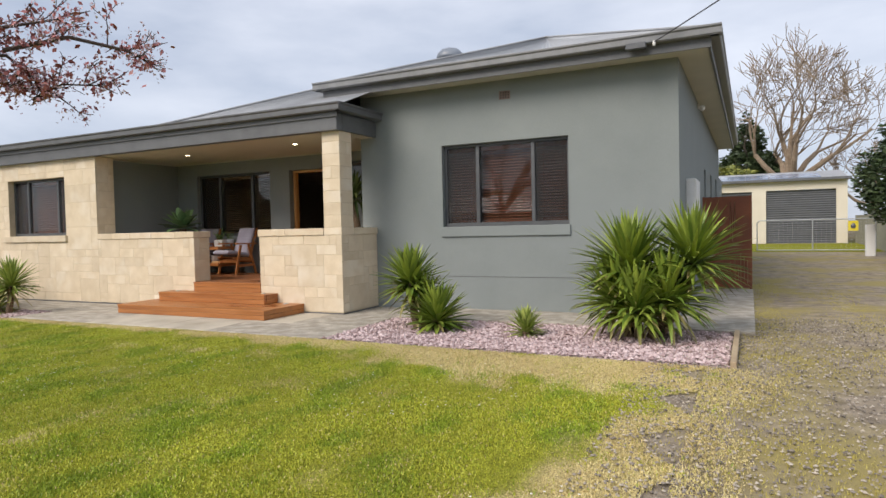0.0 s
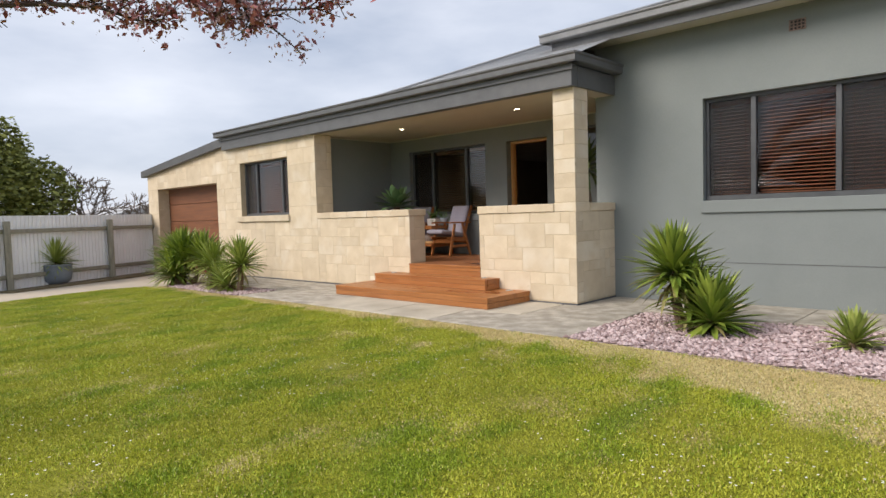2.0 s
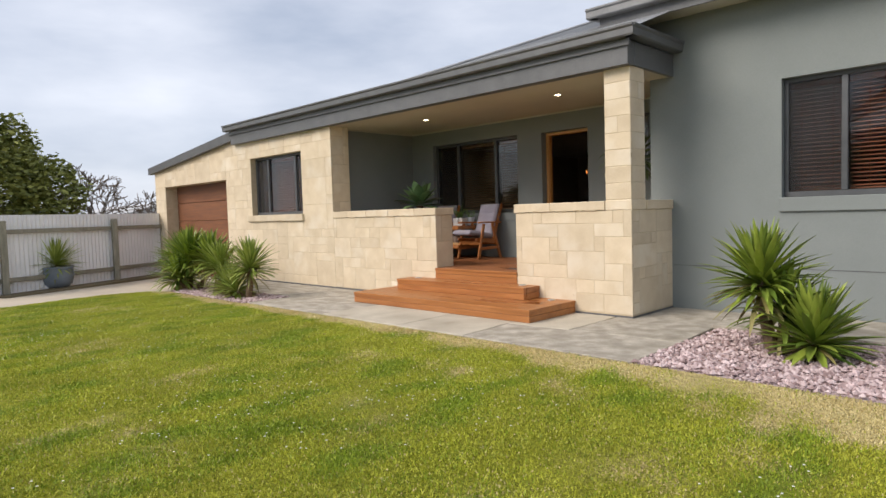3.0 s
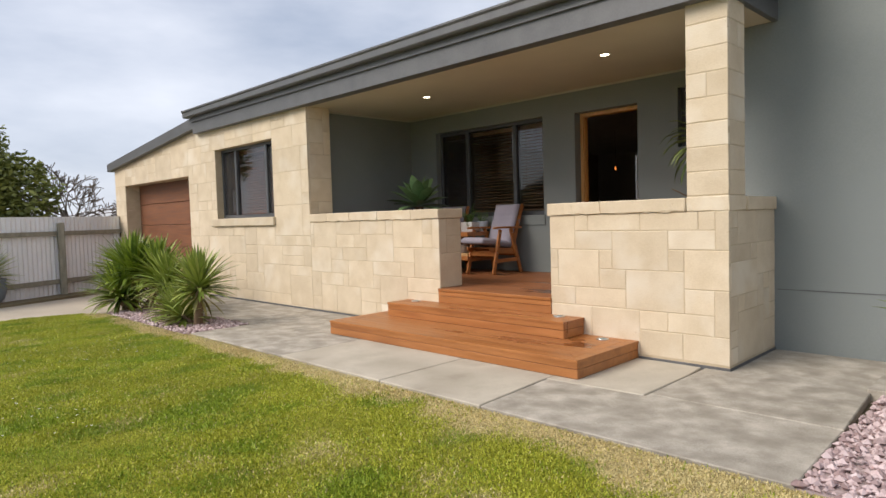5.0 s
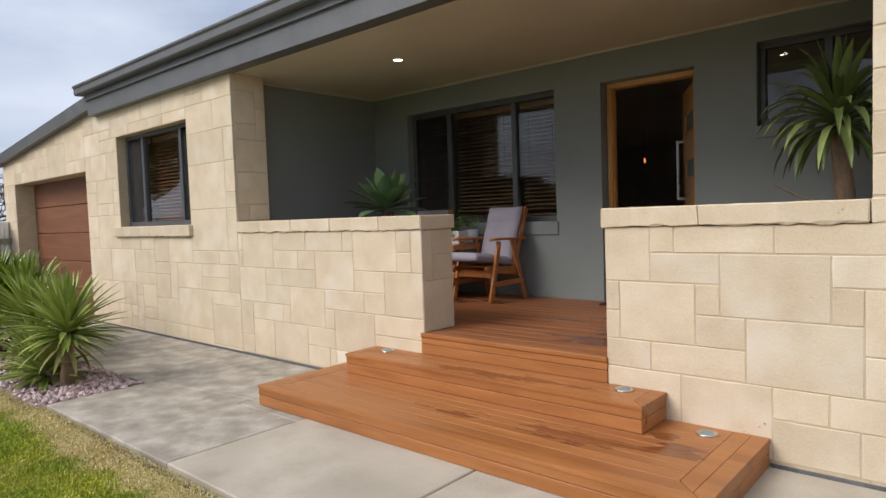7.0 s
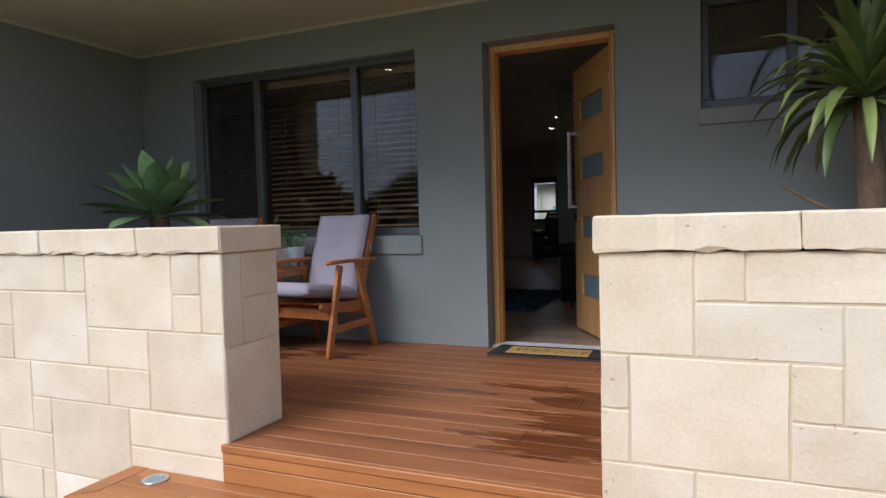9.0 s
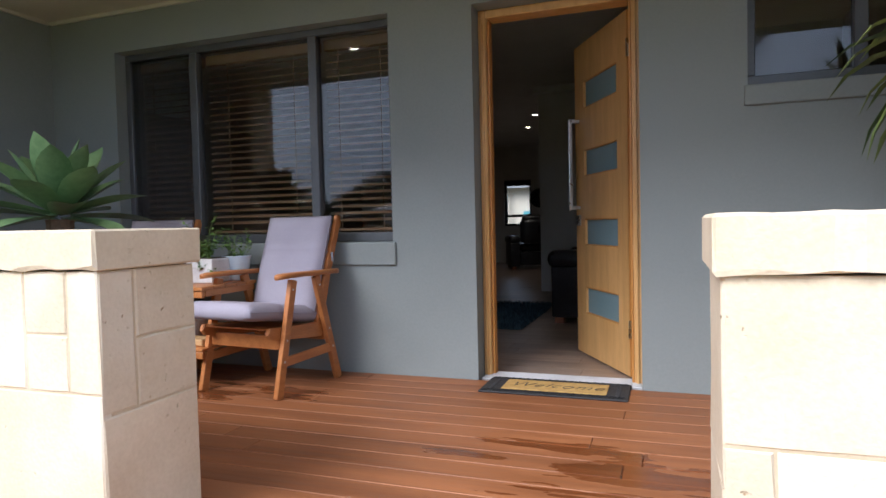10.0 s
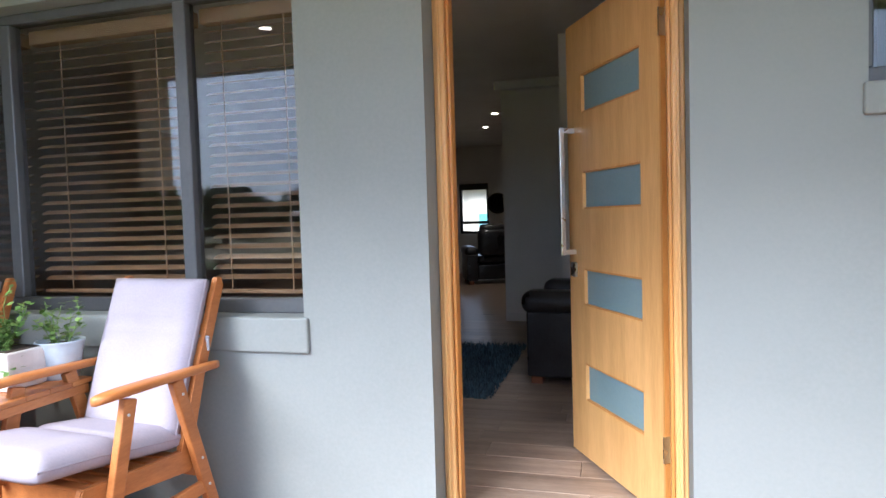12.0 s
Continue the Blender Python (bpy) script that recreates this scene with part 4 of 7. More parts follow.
step(-4.02, -0.775, -0.95, -0.001, 0.006, 0.155, "wide lower timber step of red-brown boards")
step(-3.74, -1.315, -0.335, -0.0015, 0.157, 0.31, "upper timber step of red-brown boards")
for x, y, z in ((-1.05, -0.12, 0.156), (-3.80, -0.12, 0.156), (-1.53, -0.09, 0.311), (-3.52, -0.09, 0.311)):
    t = thing("step_light", (x, y, z), "round steel recessed light in the step", "step light", "step lights")
    part("rim", lathe(bmesh.new(), [(0.055, 0.0), (0.055, 0.006), (0.048, 0.009), (0.036, 0.007), (0.034, 0.001)], 24, (x, y, z)), STEEL, t, smooth=True)
    part("lens", lathe(bmesh.new(), [(0.034, 0.0), (0.033, 0.006)], 20, (x, y, z)), FROST, t)

# ---- leaf and plant builders ----
def quads_object(name, verts, faces, mat, parent=None, label="", smooth=False):
    me = bpy.data.meshes.new(name)
    me.from_pydata(verts, [], faces)
    return link_mesh(name, me, mat, parent, label, smooth)


def blade(vs, fs, base, heading, lift, length, width, droop, fold=0.25, seg=5, blunt=False):
    """One strap leaf with a folded midrib, arching over by droop."""
    d = Vector((math.cos(heading) * math.cos(lift), math.sin(heading) * math.cos(lift), math.sin(lift)))
    s = Vector((-math.sin(heading), math.cos(heading), 0))
    p = Vector(base)
    n0 = len(vs)
    for k in range(seg + 1):
        f = k / seg
        w = width * (0.55 + 1.8 * f * (1 - f) if not blunt else (0.62 + 1.75 * f * (1 - f) * (0.6 + f))) * (1 - f ** (5 if not blunt else 7)) + 0.001
        up = s.cross(d).normalized()
        up = up if up.z > 0 else -up
        vs += [tuple(p - s * w / 2 + up * w * fold), tuple(p), tuple(p + s * w / 2 + up * w * fold)]
        p = p + d * length / seg
        d = (d + Vector((0, 0, -droop / seg * (0.4 + 1.6 * f)))).normalized()
    for k in range(seg):
        a = n0 + 3 * k
        fs += [(a, a + 1, a + 4, a + 3), (a + 1, a + 2, a + 5, a + 4)]


def rosette(rng, base, n, length, width, droop, low=-0.25, high=1.5):
    vs, fs = [], []
    for k in range(n):
        f = k / n
        lift = low + (high - low) * f + rng.uniform(-0.12, 0.12)
        h = k * 2.39996 + rng.uniform(-0.25, 0.25)
        b = (base[0] + 0.03 * math.cos(h), base[1] + 0.03 * math.sin(h), base[2] + 0.14 * (f - 0.5))
        blade(vs, fs, b, h, lift, length * rng.uniform(0.8, 1.1) * (0.82 + 0.18 * math.sin(f * 3)), width * rng.uniform(0.8, 1.2), droop * rng.uniform(0.5, 1.5) * (1.2 - 0.75 * f))
    return vs, fs


YUCCA = leafy("yucca_leaf", (0.095, 0.165, 0.022), (0.36, 0.44, 0.07), 0.38)
# darker copy of YUCCA: the porch shade is put into the leaf colour
YUCCA_SHADED = leafy("yucca_leaf_shade_in_colour", (0.05, 0.09, 0.022), (0.24, 0.30, 0.09), 0.45)
YUCCA_DRY = leafy("dry_yucca_leaf", (0.20, 0.19, 0.06), (0.36, 0.30, 0.11), 0.6)
YUCCA_YEL = leafy("yellow_green_yucca_leaf", (0.18, 0.25, 0.04), (0.42, 0.48, 0.12), 0.4)
AGAVE = surface("agave_leaf", (0.075, 0.15, 0.06), (0.17, 0.27, 0.12), 4, 30, 0.42, bump=0.05, vary=0.15)
BARK = surface("fibrous_bark", (0.13, 0.085, 0.05), (0.26, 0.18, 0.11), 9, 60, 0.9, bump=0.6, stretch=(1, 1, 0.5))
GREYBARK = surface("grey_bark", (0.11, 0.085, 0.065), (0.22, 0.175, 0.14), 6, 40, 0.9, bump=0.5)


def yucca(seed, base, heads, label, mat=None, group="yuccas of the front garden"):
    """heads: (dx, dy, trunk height, leaf count, leaf length, leaf width, droop)."""
    rng = random.Random(seed)
    t = thing("yucca_plant", base, label, "yucca", group)
    for dx, dy, h, n, ln, wd, dr in heads:
        top = (base[0] + dx, base[1] + dy, base[2] + h)
        bm = tube(bmesh.new(), [(base[0] + dx * 0.3, base[1] + dy * 0.3, base[2] - 0.03), (base[0] + dx * 0.8, base[1] + dy * 0.8, base[2] + h * 0.5), top], [0.06, 0.05, 0.045], 9)
        part("trunk", bm, BARK, t)
        vs, fs = rosette(rng, top, n, ln, wd, dr, -0.28)
        quads_object("crown", vs, fs, mat or YUCCA, t, smooth=True)
        vs, fs = rosette(rng, (top[0], top[1], top[2] - 0.08), max(6, n // 9), ln * 0.85, wd * 0.8, dr * 1.6, -0.7, 0.0)
        quads_object("dry_leaf_skirt", vs, fs, YUCCA_DRY, t, "straw-coloured dying lower leaves", smooth=True)
    return t


yucca(1, (1.80, -0.82, 0), [(-0.16, 0.05, 0.60, 150, 0.55, 0.056, 0.40), (0.02, 0.1, 0.34, 60, 0.5, 0.05, 0.8), (0.28, -0.05, 0.14, 120, 0.52, 0.062, 0.22)], "two-headed green yucca in the pebble bed")
yucca(2, (3.31, -0.92, 0), [(0, 0, 0.06, 95, 0.29, 0.036, 0.35)], "small yellow-green yucca in the pebble bed", YUCCA_YEL)
yucca(3, (4.62, -0.62, 0), [(-0.12, 0, 0.78, 210, 0.74, 0.055, 0.5), (-0.25, -0.1, 0.42, 160, 0.64, 0.055, 0.7), (0.55, 0.25, 0.88, 190, 0.72, 0.05, 0.5), (0.3, -0.1, 0.44, 160, 0.68, 0.055, 0.8), (0.0, -0.3, 0.36, 120, 0.6, 0.055, 0.9)], "large bushy yucca clump by the house corner")
yucca(4, (-8.35, -1.55, -0.02), [(0, 0, 0.58, 190, 0.66, 0.055, 0.5), (-0.6, 0.15, 0.5, 170, 0.64, 0.055, 0.5), (0.5, 0.2, 0.56, 150, 0.60, 0.055, 0.5), (0.0, -0.2, 0.25, 130, 0.6, 0.055, 0.7)], "dense green yucca clump in the garden bed")
yucca(5, (-7.15, -1.55, 0), [(0, 0.05, 0.46, 120, 0.54, 0.045, 0.5), (0.3, 0.0, 0.14, 90, 0.46, 0.05, 0.3)], "mid-sized yucca with yellowing leaves", YUCCA_YEL)
yucca(6, (-6.05, -1.6, 0), [(0.14, 0, 0.50, 130, 0.52, 0.045, 0.45), (-0.2, -0.08, 0.12, 110, 0.44, 0.055, 0.25)], "two-headed yucca at the end of the bed", YUCCA_YEL)
PX, PY = -12.15, -2.85
pz = land(PX, PY)
yucca(7, (PX, PY, pz + 0.44), [(0, 0, 0.08, 150, 0.62, 0.042, 0.4)], "spiky yellow-green yucca in a blue pot", YUCCA_YEL)
BLUEPOT = surface("blue_grey_glaze", (0.15, 0.18, 0.22), (0.22, 0.26, 0.31), 4, 40, 0.45, bump=0.04)
t = thing("plant_pot", (PX, PY, pz), "round blue-grey glazed pot by the fence", "pot")
part("body", lathe(bmesh.new(), [(0.20, 0.0), (0.30, 0.10), (0.345, 0.28), (0.33, 0.42), (0.35, 0.44), (0.35, 0.47), (0.31, 0.47), (0.30, 0.42)], 28, (PX, PY, pz)), BLUEPOT, t, smooth=True)
part("soil", lathe(bmesh.new(), [(0.30, 0.40), (0.29, 0.43)], 20, (PX, PY, pz)), DIRT, t)

# agave behind the low wall
AX, AY, AZ = -4.92, 1.30, 1.44
t = thing("agave_plant", (AX, AY, DECK_Z), "broad-leaved green agave in a tall pot on the deck", "agave")
part("pot", lathe(bmesh.new(), [(0.16, 0.0), (0.20, 0.3), (0.24, 0.72), (0.26, 0.74), (0.26, 0.78), (0.22, 0.78), (0.21, 0.72)], 24, (AX, AY, DECK_Z)), BLUEPOT, t, smooth=True)
part("stem", tube(bmesh.new(), [(AX, AY, 1.15), (AX, AY, AZ)], [0.06, 0.07], 9), BARK, t)
rng = random.Random(12)
for k in range(25):
    f = k / 25
    vs, fs = [], []
    h = k * 2.39996
    blade(vs, fs, (AX + 0.05 * math.cos(h), AY + 0.05 * math.sin(h), AZ + 0.10 * f), h, -0.15 + 1.5 * f + rng.uniform(-0.1, 0.1), rng.uniform(0.37, 0.46) * (1.0 if f < 0.8 else 0.85), 0.155, 0.35 * (1 - f) - 0.12, 0.16, 7, True)
    quads_object("leaf", vs, fs, AGAVE, t, smooth=True)

# yucca in the porch corner
YX, YY = -0.68, 1.44
t = thing("potted_yucca", (YX, YY, DECK_Z), "tall arching yucca in a pot in the porch corner", "yucca")
part("pot", lathe(bmesh.new(), [(0.15, 0.0), (0.19, 0.2), (0.22, 0.38), (0.24, 0.40), (0.24, 0.43), (0.2, 0.43), (0.19, 0.38)], 24, (YX, YY, DECK_Z)), BLUEPOT, t, smooth=True)
part("trunk", tube(bmesh.new(), [(YX, YY, 0.85), (YX + 0.02, YY, 1.4), (YX - 0.02, YY - 0.02, 1.88)], [0.07, 0.062, 0.05], 11), BARK, t, smooth=True)
part("side_stem", tube(bmesh.new(), [(YX, YY, 1.3), (YX - 0.25, YY - 0.1, 1.42), (YX - 0.38, YY - 0.15, 1.5)], [0.009, 0.007, 0.005], 6), BARK, t)
rng = random.Random(5)
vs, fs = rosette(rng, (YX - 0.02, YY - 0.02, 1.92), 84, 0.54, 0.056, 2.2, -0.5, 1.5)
quads_object("crown", vs, fs, YUCCA_SHADED, t, smooth=True)

# ---- trees ----
def leaf_cloud(rng, lobes, n, size, flat=0.3):
    """Small leaf faces scattered in the outer shell of several lobes (x, y, z, rx, ry, rz)."""
    vs, fs = [], []
    wts = [l[3] * l[4] * l[5] for l in lobes]
    for _ in range(n):
        x, y, z, rx, ry, rz = rng.choices(lobes, wts)[0]
        v = Vector((rng.gauss(0, 1), rng.gauss(0, 1), rng.gauss(0, 1))).normalized()
        r = rng.uniform(0.35, 1.0) ** 0.5 * (1 + 0.22 * noise.noise(v * 2.3 + Vector((x, y, z))))
        c = Vector((x + v.x * rx * r, y + v.y * ry * r, z + v.z * rz * r))
        a = Vector((rng.gauss(0, 1), rng.gauss(0, 1), rng.gauss(0, flat))).normalized()
        b = a.cross(Vector((rng.gauss(0, 1), rng.gauss(0, 1), rng.gauss(0, 1)))).normalized()
        s = size * rng.uniform(0.6, 1.4)
        k = len(vs)
        vs += [tuple(c - a * s * 0.5), tuple(c + b * s * 0.22), tuple(c + a * s * 0.5), tuple(c - b * s * 0.22)]
        fs.append((k, k + 1, k + 2, k + 3))
    return vs, fs


def limbs(bm, rng, p, d, length, r, depth, spread, lift, tips=None, min_r=0.006):
    """Forking limbs."""
    p, d = Vector(p), Vector(d).normalized()
    pts, rad = [p], [r]
    q = p
    for k in range(3):
        d = (d + Vector((rng.gauss(0, 0.13), rng.gauss(0, 0.13), rng.gauss(0, 0.10) + lift))).normalized()
        q = q + d * length / 3
        pts.append(q)
        rad.append(max(r * (1 - 0.13 * (k + 1)), min_r))
    tube(bm, pts, rad, 7 if r > 0.08 else (5 if r > 0.03 else 3))
    if tips is not None:
        tips += [(pts[2], d), (pts[3], d)]
    if depth:
        for _ in range(rng.choice((2, 3, 3)) if depth > 1 else 3):
            e = (d + Vector((rng.gauss(0, spread), rng.gauss(0, spread), rng.gauss(0, spread * 0.7)))).normalized()
            limbs(bm, rng, pts[rng.choice((2, 3, 3))], e, length * rng.uniform(0.62, 0.85), max(rad[-1] * rng.uniform(0.55, 0.75), min_r), depth - 1, spread, lift, tips, min_r)


def leafy_tree(seed, base, height, lobes, n, size, mat, label, trunk_r=0.2):
    rng = random.Random(seed)
    t = thing("tree", base, label, "tree")
    bm = bmesh.new()
    limbs(bm, rng, base, (0, 0, 1), height * 0.45, trunk_r, 3, 0.5, 0.05)
    part("trunk", bm, GREYBARK, t)
    vs, fs = leaf_cloud(rng, lobes, n, size)
    quads_object("crown", vs, fs, mat, t)
    return t


def bare_tree(seed, base, first, r, depth, label, spread=0.5, lift=0.08, name="bare_tree", mat=None):
    rng = random.Random(seed)
    t = thing(name, base, label, "tree")
    bm = bmesh.new()
    x, y, z = base
    top = (x + 0.05 * first, y, z + first)
    tube(bm, [(x, y, z - 0.05), (x + 0.02 * first, y, z + first * 0.5), top], [r, r * 0.8, r * 0.7], 10)
    part("trunk", bm, mat or GREYBARK, t)
    bm = bmesh.new()
    for k in range(7):
        a, el = k * 2.4, radians((32, 70, 45, 58, 36, 80, 50)[k])
        limbs(bm, rng, top, (math.cos(a) * math.cos(el), math.sin(a) * math.cos(el), math.sin(el)), first * 0.95, r * 0.48, depth - 2, spread * 0.85, lift, min_r=0.018)
    part("crown", bm, mat or GREYBARK, t, "spreading leafless limbs and twigs")
    return t


DARKLEAF = leafy("dark_evergreen_leaf", (0.018, 0.035, 0.012), (0.06, 0.095, 0.03), 0.6)
OLIVELEAF = leafy("olive_green_leaf", (0.09, 0.115, 0.022), (0.30, 0.31, 0.065), 0.6)
leafy_tree(21, (-27.5, -3.2, -0.1), 6, [(-27.0, -1.8, 2.8, 3.0, 2.8, 2.4), (-27.5, -2.8, 5.0, 2.6, 2.2, 1.9), (-27.0, -6.5, 5.0, 3.2, 3.5, 3.2), (-26.6, 0.5, 2.4, 2.0, 1.5, 1.8), (-26.8, -0.9, 4.5, 1.6, 1.3, 1.3)], 48000, 0.24, OLIVELEAF, "broad olive-green tree beyond the fence", 0.28)
bare_tree(22, (-27.0, 2.2, -0.1), 1.1, 0.16, 6, "bare winter tree beyond the fence", 0.6, 0.0)
bare_tree(23, (-26.5, 4.6, -0.1), 0.85, 0.12, 5, "bare winter tree beyond the fence", 0.6, 0.03)
BARETAN = surface("pale_tan_bark", (0.20, 0.145, 0.095), (0.33, 0.255, 0.18), 6, 40, 0.9, bump=0.5)
bare_tree(24, (7.9, 36.6, 0.3), 3.1, 0.46, 7, "large spreading bare tree behind the shed", 0.55, 0.06, mat=BARETAN)
bare_tree(25, (12.4, 38.0, 0.3), 1.7, 0.26, 6, "bare tree behind the shed", 0.55, 0.05, mat=BARETAN)
leafy_tree(26, (5.6, 38.5, 0.3), 8, [(5.6, 38.5, 6.6, 1.2, 1.2, 1.2), (5.8, 38.5, 5.2, 1.9, 1.6, 0.9), (5.3, 38.5, 3.9, 1.9, 1.6, 1.0), (6.6, 38.5, 4.6, 1.4, 1.2, 0.6), (5.6, 38.5, 7.8, 0.45, 0.45, 0.8)], 9000, 0.30, DARKLEAF, "dark conifer behind the shed", 0.25)
leafy_tree(27, (4.6, 32, 0.3), 4, [(4.6, 32, 3.4, 1.7, 1.2, 1.2), (5.9, 32, 3.1, 1.2, 1.0, 0.8)], 5000, 0.25, OLIVELEAF, "green shrub behind the shed", 0.12)
leafy_tree(28, (9.95, 14.5, 0.2), 4, [(9.75, 14.5, 2.6, 1.15, 1.4, 1.0), (9.7, 14.3, 1.8, 0.95, 1.4, 0.7), (10.1, 13.8, 3.5, 1.0, 1.2, 0.9), (10.6, 12.4, 2.4, 1.3, 1.6, 1.5)], 16000, 0.17, DARKLEAF, "dense dark evergreen beside the driveway", 0.15)

# street side, seen in the window glass
for k, (x, y, h) in enumerate(((-34, -42, 5.0), (-24, -44, 6.2), (-15, -43, 4.8), (-6, -45, 6.0), (3, -43, 5.2), (12, -44, 5.6), (-44, -40, 6.0))):
    leafy_tree(40 + k, (x, y, 0), h * 0.7, [(x, y, h * 0.55, 4.2, 2.6, h * 0.42), (x + 3, y + 1, h * 0.4, 3.2, 2.2, h * 0.36), (x - 3.2, y, h * 0.42, 3.0, 2.2, h * 0.36)], 5000, 0.6, DARKLEAF, "dark street tree across the road", 0.3)
over = thing("neighbour_house", (-13, -33, 0), "low pale-walled house with a light hip roof across the road", "house")
part("wall", cuboid(-19, -7, -36, -31, -0.05, 2.4), DIM_WALL, over)
bm = bmesh.new()
a = [bm.verts.new(p) for p in ((-19.6, -36.6, 2.38), (-6.4, -36.6, 2.38), (-6.4, -30.4, 2.38), (-19.6, -30.4, 2.38), (-16.5, -33.5, 3.7), (-9.5, -33.5, 3.7))]
for f in ((0, 1, 5, 4), (1, 2, 5), (2, 3, 4, 5), (3, 0, 4), (3, 2, 1, 0)):
    bm.faces.new([a[i] for i in f])
part("roof", bm, ROOFING, over)
for x in (-17.5, -14.5, -10.5):
    part("window", cuboid(x, x + 1.6, -31.005, -30.95, 0.9, 2.0), ALU, over)
tagged(part("road", sheet([-300, -60] + span(-30, 30, 6) + [60, 300], [-24.0, -17.0], -0.03), surface("street_asphalt", (0.045, 0.045, 0.047), (0.075, 0.075, 0.076), 5, 90, 0.9, bump=0.4)), "grey asphalt street", "road", kind="structure")

# ---- blossom tree over the lawn ----
rng = random.Random(31)
tree = thing("blossom_tree", (-1.1, -7.5, 0), "purple-leaved plum tree in blossom overhanging the lawn", "tree")
PLUMBARK = surface("dark_plum_bark", (0.045, 0.03, 0.028), (0.10, 0.07, 0.06), 8, 50, 0.85, bump=0.5)
PLUM = leafy("purple_plum_leaf", (0.22, 0.055, 0.055), (0.50, 0.19, 0.18), 0.5, 30)
PETAL = leafy("pale_pink_petal", (0.42, 0.25, 0.27), (0.70, 0.52, 0.54), 0.7, 30)
bm = bmesh.new()
FORK = (-0.9, -7.3, 1.75)
tube(bm, [(-1.1, -7.5, -0.05), (-1.05, -7.45, 0.8), FORK], [0.16, 0.125, 0.11], 12)
tips = []
MAIN = [
    [FORK, (0.13, -6.56, 2.45), (0.48, -6.41, 2.45), (0.76, -6.2, 2.48), (0.97, -5.96, 2.53), (1.33, -5.69, 2.57), (1.6, -5.48, 2.64)],
    [(1.12, -5.86, 2.53), (1.29, -5.65, 2.4), (1.37, -5.54, 2.27), (1.47, -5.41, 2.14)],
    [(1.37, -5.54, 2.27), (1.5, -5.41, 2.23), (1.65, -5.27, 2.23)],
    [(1.33, -5.69, 2.57), (1.68, -5.47, 2.51), (1.91, -5.21, 2.45), (1.99, -5.15, 2.4)],
    [FORK, (0.1, -6.56, 2.33), (0.44, -6.41, 2.3), (0.59, -6.23, 2.31), (0.76, -6.03, 2.29), (0.86, -5.87, 2.23), (0.95, -5.79, 2.21)],
    [(0.94, -6.02, 2.52), (1.1, -5.83, 2.4), (1.18, -5.67, 2.25), (1.25, -5.62, 2.2)],
    [FORK, (0.2, -6.5, 2.75), (0.8, -6.0, 2.92), (1.3, -5.6, 2.97), (1.75, -5.3, 2.98)],
    [FORK, (0.1, -6.7, 2.9), (0.6, -6.3, 3.05), (1.1, -5.9, 3.1)],
    [FORK, (-1.0, -6.9, 2.9), (-1.3, -6.3, 3.6), (-1.4, -6.0, 4.2)],
    [FORK, (-0.5, -7.6, 2.8), (0.4, -7.8, 3.5), (1.2, -7.7, 4.0)],
    [FORK, (-1.8, -7.4, 2.7), (-2.8, -7.4, 3.4), (-3.5, -7.2, 3.9)],
    [FORK, (-0.9, -7.2, 2.8), (-0.6, -6.9, 3.8), (-0.2, -6.6, 4.6)],
]
for k, m in enumerate(MAIN):
    if k < 8:
        m = [m[0]] + [(x, y, z + 0.15) for x, y, z in m[1:]]
    r0 = (0.05, 0.014, 0.008, 0.016, 0.026, 0.012, 0.03, 0.03, 0.04, 0.04, 0.04, 0.04)[k]
    tube(bm, m, [max(r0 * (1 - 0.15 * i), 0.004) for i in range(len(m))], 7)
    for i in range(1, len(m)):
        a, b = Vector(m[i - 1]), Vector(m[i])
        for _ in range((5 if k < 8 else 16) if i > 1 or k in (1, 2, 3, 5) else 0):
            p = a.lerp(b, rng.random())
            d = (b - a).normalized() * 0.8 + Vector((rng.gauss(0, 0.6), rng.gauss(0, 0.6), rng.gauss(0.34, 0.26)))
            limbs(bm, rng, p, d, rng.uniform(0.08, 0.17) if k < 8 else rng.uniform(0.22, 0.36), 0.006, 1, 0.55, 0.02, tips, 0.0028)
    tips += [(Vector(m[-1]), Vector((0, 0, 1)))] * 3
part("trunk", bm, PLUMBARK, tree)
vs, fs, pv, pf = [], [], [], []
def petal_face(vl, fl, c, s):
    a = Vector((rng.gauss(0, 1), rng.gauss(0, 1), rng.gauss(0, 1))).normalized()
    b = a.cross(Vector((rng.gauss(0, 1), rng.gauss(0, 1), rng.gauss(0, 1)))).normalized()
    k = len(vl)
    vl += [tuple(c - a * s * 0.5), tuple(c + b * s * 0.3), tuple(c + a * s * 0.5), tuple(c - b * s * 0.3)]
    fl.append((k, k + 1, k + 2, k + 3))
for p, d in tips:
    for _ in range(rng.choice((2, 4, 8))):
        c = p + Vector((rng.gauss(0, 0.035), rng.gauss(0, 0.035), rng.gauss(0, 0.035))) - d * rng.uniform(0, 0.12)
        if rng.random() < 0.42:
            petal_face(vs, fs, c, rng.uniform(0.03, 0.055))
        else:
            for _ in range(2):
                petal_face(pv, pf, c + Vector((rng.gauss(0, 0.008), rng.gauss(0, 0.008), rng.gauss(0, 0.008))), rng.uniform(0.016, 0.026))
quads_object("leaves", vs, fs, PLUM, tree, "dark purple-red young leaves")
quads_object("blossom", pv, pf, PETAL, tree, "pale pink petals")

